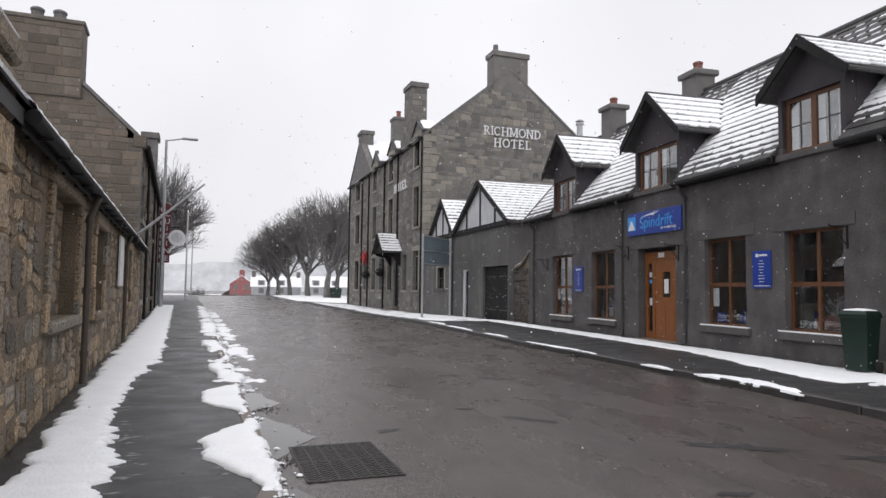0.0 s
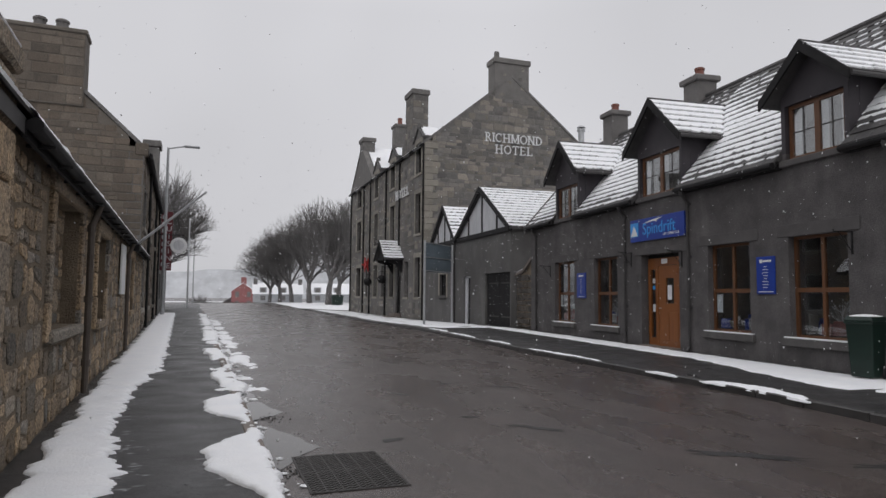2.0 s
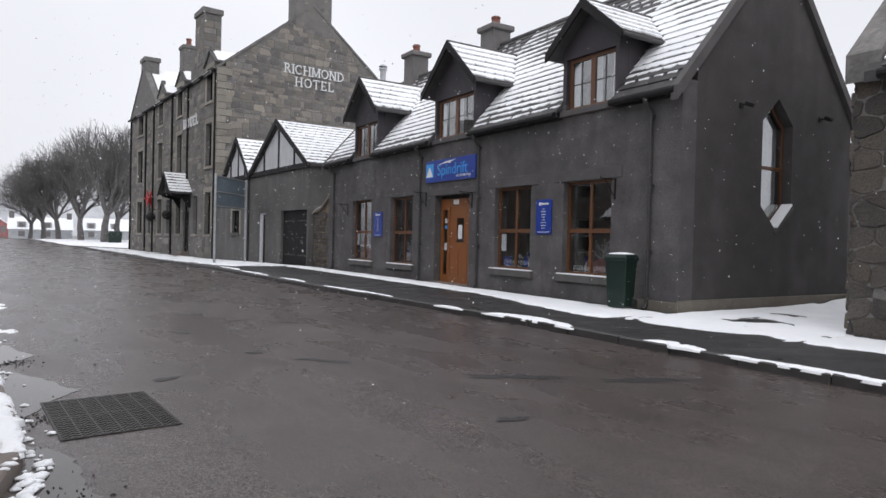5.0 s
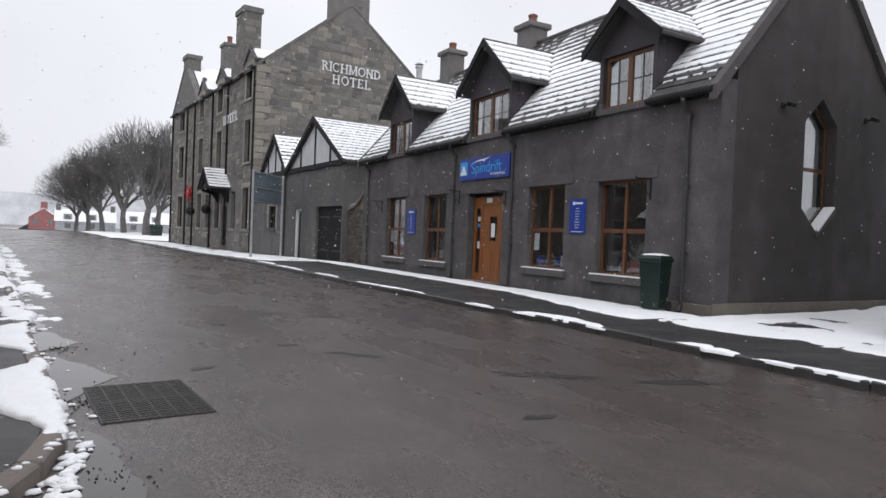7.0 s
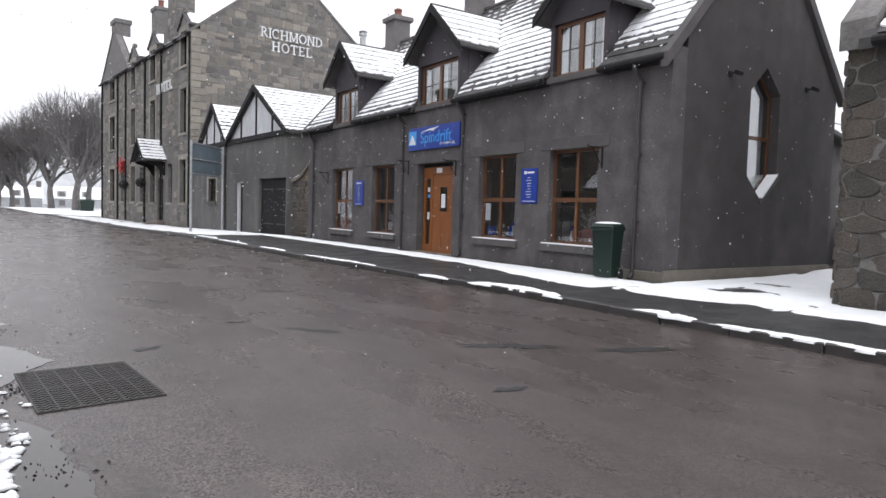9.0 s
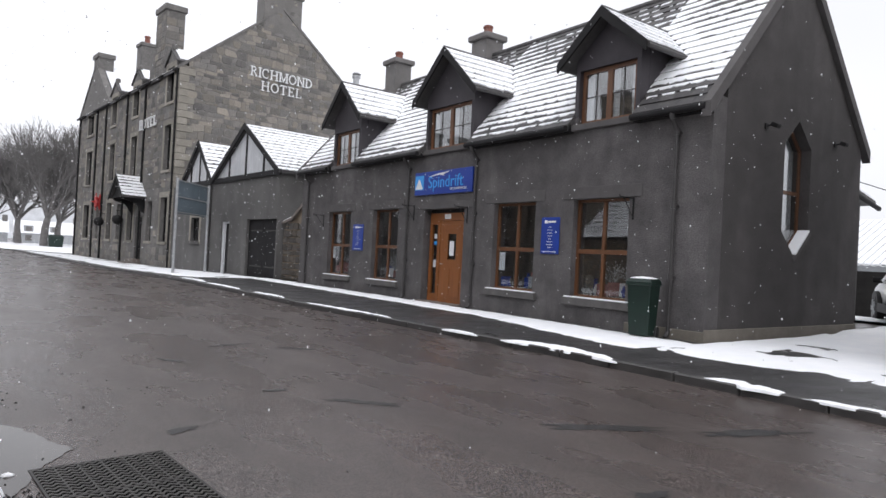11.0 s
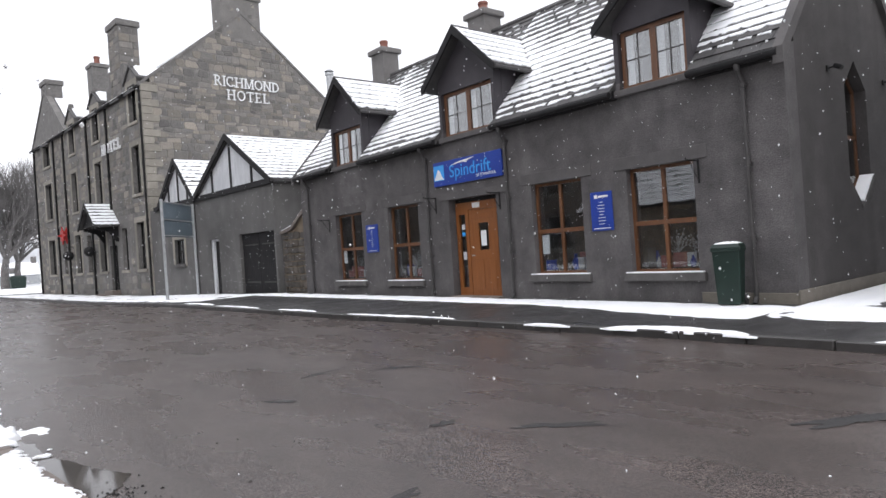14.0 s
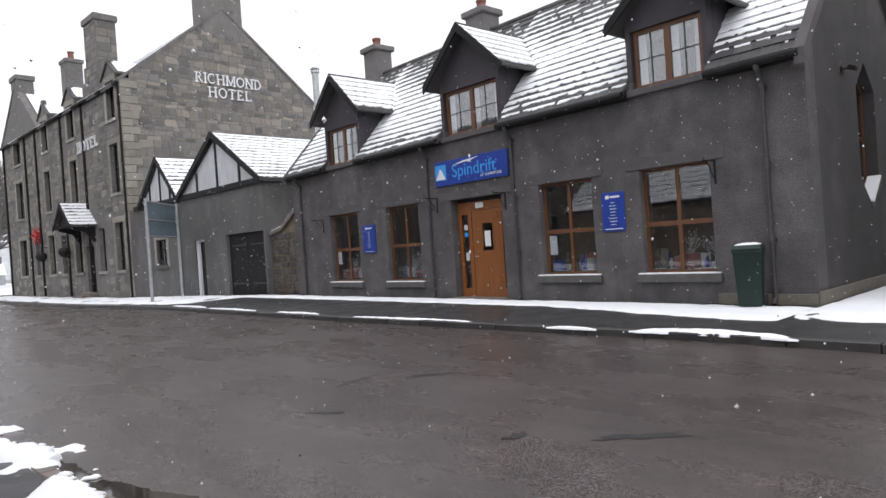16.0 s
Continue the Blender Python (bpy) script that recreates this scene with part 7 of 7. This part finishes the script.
# ---------------------------------------------------------------- snow on the ground
def snow_sheet(name, f0, f1, y0, y1, h, label, step=0.1, n=10, rag=0.12, z=PAVE, seed=0.0, freq=1.6, holes=0.0):
    """Snow between two ragged edges, thin at its rims and uneven on top."""
    V, F = [], []
    k, y, m = 0, y0, n + 1
    while y <= y1 + 1e-6:
        w = max(0.0, f1(y) - f0(y))
        amp = min(rag, 0.45 * w)
        a = f0(y) + amp * (noise.noise(Vector((y * freq, seed, 1))) + 0.6 * noise.noise(Vector((y * freq * 3.7, seed, 5))))
        b = f1(y) + amp * (noise.noise(Vector((y * freq, seed, 9))) + 0.6 * noise.noise(Vector((y * freq * 3.7, seed, 13))) + 0.5 * noise.noise(Vector((y * freq * 9, seed, 2))) + 0.42 * noise.noise(Vector((y * freq * 19, seed, 6))) + 0.3 * noise.noise(Vector((y * freq * 41, seed, 8))))
        end = smooth01(y0 - step, y0 + 0.25, y) * (1 - smooth01(y1 - 0.25, y1 + step, y))
        if b < a:
            b = a
        for i in range(m):
            t = i / n
            t = t * t * (3 - 2 * t)
            x = a + (b - a) * t
            e = min(1.0, 4.2 * min(t, 1 - t) * max(w, 0.02) / max(w, 0.25) * 2.0)
            g = noise.noise(Vector((x * 2.3, y * 2.3, seed))) * 0.35 + noise.noise(Vector((x * 8, y * 8, seed + 4))) * 0.18
            q = 1.0 if not holes else smooth01(-0.62 + holes, -0.3 + holes, noise.noise(Vector((x * 1.3 + seed, y * 0.9, seed))) + 0.3 * noise.noise(Vector((x * 6, y * 5, seed))))
            up = h * end * math.sqrt(max(e, 0)) * (1 + g) * q - 0.03 * (1 - q)
            V.append((x, y, z + lie(x, y) - 0.004 + (up if 0 < i < n else -0.02)))
        k += 1
        y += step
    for j in range(k - 1):
        for i in range(n):
            q = (j * m + i, j * m + i + 1, (j + 1) * m + i + 1, (j + 1) * m + i)
            F.append(q)
    ob = mesh_part(name, V, F, M_SNOW, None, label, "stuff", True)
    ob["category"] = "snow"
    return ob


snow_sheet("snow_drift", lambda y: wall_left(y) + 0.05 + 0.08 * (1 - smooth01(7, 12, y)), lambda y: wall_left(y) + 0.74 - 0.16 * smooth01(5, 6.5, y) + 0.32 * smooth01(8, 13, y), 1.6, 45, 0.035, "soft snow lying along the cottage wall", 0.02, rag=0.15)
snow_sheet("kerb_snow", lambda y: kerb_left(y) - 0.1 - 0.42 * smooth01(3.7, 5.1, y) * (1 - smooth01(5.3, 6.2, y)), lambda y: kerb_left(y) - 0.01, 3.75, 6.35, 0.035, "melting snow bank on the kerb", 0.02, rag=0.08, seed=3.3, freq=2.6)
snow_sheet("kerb_snow", lambda y: kerb_left(y) - 0.1 - 0.38 * smooth01(6.6, 7.4, y) * (1 - smooth01(8.0, 8.7, y)), lambda y: kerb_left(y) - 0.03, 6.55, 8.7, 0.03, "melting snow bank on the kerb", 0.02, rag=0.09, seed=5.1, freq=2.4)
snow_sheet("kerb_snow", lambda y: kerb_left(y) - 0.32, lambda y: kerb_left(y) + 0.02, 8.9, 44, 0.05, "broken line of snow along the kerb", 0.08, rag=0.28, seed=8.7, freq=1.1, holes=0.33)
snow_sheet("gutter_slush", lambda y: kerb_left(y) + 0.12, lambda y: kerb_left(y) + 0.5, 9.5, 40, 0.03, "scraps of slush in the gutter", 0.08, rag=0.25, seed=2.2, z=ROAD, freq=1.3, holes=0.5)


def clumps(name, spots, label):
    V, F = [], []
    for (x, y, z, r, sd) in spots:
        bm = bmesh.new()
        bmesh.ops.create_icosphere(bm, subdivisions=2, radius=1)
        k = len(V)
        bm.verts.index_update()
        for v in bm.verts:
            d = 1 + 0.55 * noise.noise(v.co * 1.7 + Vector((sd, 0, 0))) + 0.35 * noise.noise(v.co * 4 + Vector((sd, 3, 0)))
            V.append((x + v.co.x * r * d * 1.2, y + v.co.y * r * d, z + max(-0.25, v.co.z) * r * 0.6 * d))
        F += [tuple(v.index + k for v in f.verts) for f in bm.faces]
        bm.free()
    ob = mesh_part(name, V, F, M_SNOW, None, label, "stuff", True)
    ob["category"] = "snow"


rl = random.Random(61)
V, F = [], []
for i in range(230):
    y = 2.0 + 22 * rl.random() ** 1.5
    edge = wall_left(y) + 0.74 - 0.16 * smooth01(5, 6.5, y) + 0.32 * smooth01(8, 13, y) if rl.random() < 0.8 else kerb_left(y) - 0.3
    x = edge + rl.gauss(0.06 if edge < kerb_left(y) - 0.5 else -0.08, 0.09)
    if not wall_left(y) + 0.3 < x < kerb_left(y) - 0.12:
        continue
    ra, rb, k = rl.uniform(0.012, 0.06), rl.uniform(0.006, 0.018), len(V)
    ring = [(math.cos(j * math.pi / 6), math.sin(j * math.pi / 6), rl.uniform(0.6, 1.25)) for j in range(12)]
    V += [(x + c * ra * q, y + d * rb * q + c * ra * 0.1, PAVE + lie(x, y) + 0.001) for c, d, q in ring] + [(x, y, PAVE + lie(x, y) + 0.006)]
    F += [(k + j, k + (j + 1) % 12, k + 12) for j in range(12)]
mesh_part("slush_streaks", V, F, M_SLUSH, None, "thin streaks of grey slush on the pavement", "stuff")["category"] = "slush"
jl = [tuple((x, y, PAVE + lie(x, y) + dz) for x, y, dz in ((wall_left(yy) + 0.6, yy, 0.0015), (kerb_left(yy) - 0.13, yy + 0.05, 0.0015), (kerb_left(yy) - 0.13, yy + 0.062, 0.0015), (wall_left(yy) + 0.6, yy + 0.014, 0.0015))) for yy in (4.25, 9.4)]
for q in jl:
    mesh_part("pavement_joint", q, [(0, 1, 2, 3)], M_PATCH, None, "dark open joint across the tarmac pavement", "structure")["category"] = "joint"

rc = random.Random(12)
spots = []
for i in range(300):
    y = 2.2 + 30 * rc.random() ** 1.6
    x = kerb_left(y) + rc.gauss(0.01, 0.07) * (1 + 0.02 * y) + (0.06 if y > 8 else 0)
    on = x < kerb_left(y)
    spots.append((x, y, (PAVE if on else ROAD) + lie(x, y) + 0.005, rc.uniform(0.008, 0.03) * (1.0 if y < 8 else 1.4), rc.uniform(0, 99)))
for i in range(60):
    t_ = rc.random()
    spots.append((0.13 + 0.15 * t_ + rc.gauss(0, 0.025), 2.95 + 0.95 * t_, ROAD + 0.01, rc.uniform(0.012, 0.04), rc.uniform(0, 99)))
clumps("snow_lumps", spots, "small lumps of half-melted snow along the kerb")
outer_r = lambda y: 8.45 - 0.35 * smooth01(5, 7.5, y) + 0.85 * smooth01(7.5, 12.5, y) + 0.1 * smooth01(12, 20, y)
snow_sheet("shop_front_snow", lambda y: outer_r(y), lambda y: 9.78, 7.3, 26, 0.035, "snow lying in front of the shop wall", 0.1, rag=0.12, seed=11)
snow_sheet("yard_snow", lambda y: 8.6, lambda y: 9.95, -6, 4.4, 0.035, "snow on the pavement before the stone building", 0.12, rag=0.15, seed=13)
snow_sheet("yard_snow", lambda y: 8.45 - 0.3 * smooth01(5, 7.5, y), lambda y: 27.0, 4.35, 7.33, 0.05, "thin snow covering the yard with wet bare streaks", 0.07, n=90, rag=0.15, seed=17, holes=0.22)
snow_sheet("yard_snow", lambda y: 19.2, lambda y: 30.4, 7.3, 22, 0.05, "untouched snow covering the yard", 0.2, n=30, rag=0.15, seed=18)
for y0, y1, w, off, sd in ((6.5, 8.7, 0.34, 0.02, 1), (4.35, 5.4, 0.2, 0.05, 2), (0.5, 4.25, 0.14, 0.03, 3), (11.6, 15.2, 0.16, 0.1, 4), (9.2, 10.1, 0.08, 0.0, 5), (16.5, 18.5, 0.14, 0.2, 6), (19.5, 22.5, 0.16, 0.2, 7), (22.8, 25.5, 0.2, 0.3, 8)):
    snow_sheet("kerb_snow", lambda y, w=w, off=off, a=y0, b=y1: kerb_right(y) + off - 0.03, lambda y, w=w, off=off, a=y0, b=y1: kerb_right(y) + off + w * math.sin(math.pi * min(1, max(0, (y - a) / (b - a)))) ** 0.7, y0, y1, 0.022, "patch of melting snow on the kerb", 0.04, rag=0.11, seed=20.0 + sd)
snow_sheet("hotel_front_snow", lambda y: kerb_right(y) + 0.5, lambda y: min(9.9, 9.4 - (y - 39.5) * 0.0787) - 0.1, 26, 62.5, 0.03, "patchy snow on the pavement before the hotel", 0.2, n=14, rag=0.35, seed=31, holes=0.12)
snow_sheet("green_snow", lambda y: 3.2 - 0.05 * (y - 66), lambda y: 120.0, 66.5, 130, 0.06, "snow covered green below the trees", 0.8, n=60, rag=0.4, seed=41)
snow_sheet("field_snow", lambda y: -160, lambda y: wall_left(y) - 8, 57, 130, 0.06, "snow covered ground behind the houses", 1.5, n=40, rag=0.5, seed=43)
snow_sheet("field_snow", lambda y: -400, lambda y: 500, 131, 700, 0.08, "snow covered land in the distance", 6.0, n=60, rag=0.5, seed=47)
snow_sheet("field_snow", lambda y: 32, lambda y: 200, -30, 66, 0.06, "snow covered land behind the buildings", 1.5, n=40, rag=0.5, seed=49)
snow_sheet("field_snow", lambda y: -200, lambda y: wall_left(y) - 9, -30, 56, 0.06, "snow covered land behind the cottage", 1.5, n=40, rag=0.5, seed=51)


# ---------------------------------------------------------------- bare trees
def tree_mesh(seed, height, levels=6):
    r = random.Random(seed)
    trunk, twigs = ([], []), ([], [])

    def tube(dst, p, q, ra, rb, n):
        V, F = dst
        d = (q - p).normalized()
        s = d.orthogonal().normalized()
        t = d.cross(s)
        k = len(V)
        for c, rr in ((p, ra), (q, rb)):
            for i in range(n):
                a = 2 * math.pi * i / n
                V.append(tuple(c + (s * math.cos(a) + t * math.sin(a)) * rr))
        for i in range(n):
            F.append((k + i, k + (i + 1) % n, k + n + (i + 1) % n, k + n + i))

    def grow(p, d, ln, rad, lv):
        q = p
        seg = 3 if lv < 3 else 2
        for i in range(seg):
            d = (d + Vector((r.gauss(0, 0.1), r.gauss(0, 0.1), r.gauss(0.06, 0.06)))).normalized()
            q2 = q + d * ln / seg
            ra, rb = rad * (1 - 0.3 * i / seg), rad * (1 - 0.3 * (i + 1) / seg)
            tube(trunk if lv == 0 else twigs, q, q2, ra, rb, 9 if lv == 0 else (5 if lv < 3 else 3))
            q = q2
            if lv > 0 and lv < levels and i < seg - 1:
                side = (d + Vector((r.gauss(0, 0.7), r.gauss(0, 0.7), r.uniform(0, 0.4)))).normalized()
                grow(q, side, ln * r.uniform(0.5, 0.75), rb * 0.5, lv + 1 if lv < levels - 1 else levels)
        if lv < levels:
            kids = 7 if lv == 0 else (3 if lv < 5 else 2)
            for k in range(kids):
                a = 2 * math.pi * (k + r.random() * 0.6) / kids
                spread = r.uniform(0.35, 0.85) if lv == 0 else r.uniform(0.3, 0.7)
                s = d.orthogonal().normalized()
                t = d.cross(s)
                nd = (d + (s * math.cos(a) + t * math.sin(a)) * spread + Vector((0, 0, 0.1))).normalized()
                grow(q, nd, ln * (r.uniform(0.8, 1.15) if lv == 0 else r.uniform(0.62, 0.82)), rad * (0.5 if lv == 0 else 0.58), lv + 1)
    grow(Vector((0, 0, -0.2)), Vector((0, 0, 1)), height * 0.24, height * 0.032, 0)
    return trunk, twigs


def tree(seed, height, label):
    (tv, tf), (bv, bf) = tree_mesh(seed, height)
    t = base("bare_tree", pose(0, 0, 0), label, "tree", "trees on the green")
    mesh_part("trunk", tv, tf, M_BARK, t, "", "", True)
    cr = mesh_part("crown", bv, bf, M_BARK, t, "dense bare winter twigs")
    return t


TREES = ((8.4, 95, 1.14, 0), (6.4, 106, 1.04, 70), (3.9, 114, 0.95, 140), (2.1, 123, 0.92, 200), (0.3, 132, 0.86, 260), (11.0, 106, 1.05, 30))
t0 = tree(4, 14.0, "tall bare winter tree with dense grey twigs")
first = True
for x, y, s, a in TREES:
    m = pose(x, y, lie(x, y) - 0.1, 0, 0, a) @ Matrix.Diagonal((s, s, s, 1))
    if first:
        t0.matrix_world = m
        first = False
    else:
        ob = copy_thing(t0, pose(x, y, lie(x, y) - 0.1, 0, 0, a))
        ob.scale = (s, s, s)
t9 = tree(9, 12.5, "bare winter tree beside the road bend")
t9.matrix_world = pose(-10.9, 70, lie(-10.9, 70) - 0.1) @ Matrix.Diagonal((0.98, 0.98, 1.08, 1))

# ---------------------------------------------------------------- far things
def far_cottage(x, y, w, name_label):
    h = base("far_white_cottage", pose(x, y, lie(x, y)), name_label, "cottage", "cottages beyond the green")
    part("wall", B(-w / 2, w / 2, 0, 6, -0.3, 2.2), M_FARWHITE, h)
    part("roof", prism(bmesh.new(), [(-w / 2 - 0.2, -0.3, 2.1), (-w / 2 - 0.2, 3, 4.4), (-w / 2 - 0.2, 6.3, 2.1)], (w + 0.4, 0, 0)), M_SNOW, h, "snow covered roof")
    for k in range(int(w / 4)):
        cx = -w / 2 + 2 + k * 4
        d = part("dormer", B(cx - 0.7, cx + 0.7, 0.2, 2.4, 2.2, 3.5), M_FARWHITE, h)
        # Mid-grey windows instead of dark ones: distance haze is painted into them.
        part("dormer_window", B(cx - 0.45, cx + 0.45, 0.15, 0.198, 2.5, 3.3), M_CHIM, d)
        part("window", B(cx - 0.5, cx + 0.5, -0.04, -0.002, 0.8, 1.8), M_CHIM, h)
    for s in (-1, 1):
        part("chimney", B(s * (w / 2 - 0.4) - 0.4, s * (w / 2 - 0.4) + 0.4, 2.6, 3.4, 3.8, 5.3), M_CHIM, h)


far_cottage(2.0, 141, 10, "low white cottage with snow on its roof")
far_cottage(13.0, 139, 10, "low white cottage with snow on its roof")
far_cottage(25.0, 138, 11, "low white cottage with snow on its roof")
redh = base("red_house", pose(-6.5, 185, lie(-6.5, 185)), "distant red painted house with snowy roof", "house")
part("wall", prism(bmesh.new(), [(-3.0, 0, -0.3), (3.0, 0, -0.3), (3.0, 0, 5.2), (0, 0, 7.4), (-3.0, 0, 5.2)], (0, 8, 0)), M_REDWALL, redh)
for s in (-1, 1):
    part("roof", prism(bmesh.new(), [(0, -0.2, 7.55), (s * 3.3, -0.2, 5.1), (s * 3.3, -0.2, 5.0), (0, -0.2, 7.41)], (0, 8.4, 0)), M_SNOW, redh)
for y in (0.1, 6.8):
    part("chimney", B(-0.6, 0.6, y, y + 1.0, 6.6, 9.0, bevel=0.05), M_REDWALL, redh)
for x, z in ((-1.5, 1.2), (1.5, 1.2), (-1.5, 3.6), (1.5, 3.6)):
    part("window", B(x - 0.5, x + 0.5, -0.06, -0.002, z, z + 1.5), M_CHIM, redh)
for x, y, w, hgt in ((-9.6, 192, 4.5, 4.2),):
    h_ = base("far_house", pose(x, y, lie(x, y)), "distant reddish house below the road's crest", "house")
    part("wall", B(-w / 2, w / 2, 0, 7, -0.3, hgt * 0.6), M_REDWALL, h_)
    part("roof", prism(bmesh.new(), [(-w / 2 - 0.2, -0.2, hgt * 0.6), (0, -0.2, hgt), (w / 2 + 0.2, -0.2, hgt * 0.6)], (0, 7.4, 0)), M_TILE, h_)
    part("chimney", B(-0.4, 0.4, 3, 4, hgt - 0.3, hgt + 1.2), M_CHIM, h_)
def shrub(x, y, w, h, seed):
    """A bare bush: many thin stems that fan out from the ground."""
    r = random.Random(seed)
    V, F = [], []
    for i in range(420):
        a, q = r.uniform(0, 6.283), r.random() ** 0.5
        p = Vector((math.cos(a) * q * w * 0.3, math.sin(a) * q * w * 0.3, 0))
        e = Vector((math.cos(a) * q * w * 0.5 + r.gauss(0, 0.1 * w), math.sin(a) * q * w * 0.5, h * (1 - 0.6 * q * q) * r.uniform(0.7, 1.05)))
        k = len(V)
        V += [tuple(p + Vector(d)) for d in ((0.05, 0, 0), (-0.03, 0.04, 0), (-0.03, -0.04, 0))] + [tuple(e)]
        F += [(k, k + 1, k + 3), (k + 1, k + 2, k + 3), (k + 2, k, k + 3)]
    ob = mesh_part("bush", V, F, M_BARK)
    ob.location = (x, y, lie(x, y) - 0.1)
    tagged(ob, "bare grey bush beside the road's crest", "bush", "bushes by the road")


for x, y, w, h, sd in ((-16.5, 172, 7.0, 4.2, 1), (-12.5, 178, 3.0, 2.4, 2)):
    shrub(x, y, w, h, sd)
gbin = base("green_salt_bin", pose(9.4, 93.0, lie(9.4, 93) + 0.05), "dark green bin standing on the snowy green", "bin")
part("body", tapered(bmesh.new(), 0.8, 0.7, 0.9, 0.8, 0, 1.2, 0.05), M_GREEN, gbin)
part("lid", tapered(bmesh.new(), 0.95, 0.85, 0.8, 0.6, 1.2, 1.45, 0.04), M_GREEN, gbin)
# The distance mist is put into the hills' pale base colour.
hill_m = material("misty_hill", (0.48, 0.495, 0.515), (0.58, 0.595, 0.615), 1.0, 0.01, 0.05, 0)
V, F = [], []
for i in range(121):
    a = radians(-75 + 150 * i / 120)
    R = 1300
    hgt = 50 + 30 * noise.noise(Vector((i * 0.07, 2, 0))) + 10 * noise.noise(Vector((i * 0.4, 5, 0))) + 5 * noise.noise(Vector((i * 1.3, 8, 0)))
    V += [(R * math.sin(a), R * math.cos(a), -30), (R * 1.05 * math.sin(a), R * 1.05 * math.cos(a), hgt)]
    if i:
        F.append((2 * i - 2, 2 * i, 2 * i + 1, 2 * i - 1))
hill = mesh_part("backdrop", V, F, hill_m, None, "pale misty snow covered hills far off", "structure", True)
hill["category"] = "hills"

# ---------------------------------------------------------------- snow in the air
rf_ = random.Random(99)
V, F = [], []
for i in range(5200):
    p = Vector((rf_.uniform(-1.5, 13), rf_.uniform(2.5, 28), rf_.uniform(0.1, 4.2)))
    if p.x > 9.6 or p.x < wall_left(p.y) + 0.1 or (p - Vector((-0.3, 1.5, 1.25))).length < 3.0:
        continue
    r = 0.003 + 0.0055 * rf_.random() ** 2
    k = len(V)
    V += [tuple(p + Vector(d) * r) for d in ((1, 0, 0), (-1, 0, 0), (0, 1, 0), (0, -1, 0), (0, 0, 1.2), (0, 0, -1.2))]
    F += [tuple(k + j for j in f) for f in ((0, 2, 4), (2, 1, 4), (1, 3, 4), (3, 0, 4), (2, 0, 5), (1, 2, 5), (3, 1, 5), (0, 3, 5))]
fl_ = mesh_part("falling_snow", V, F, M_SNOW, None, "scattered snowflakes falling through the air", "stuff")
fl_["category"] = "snowflakes"
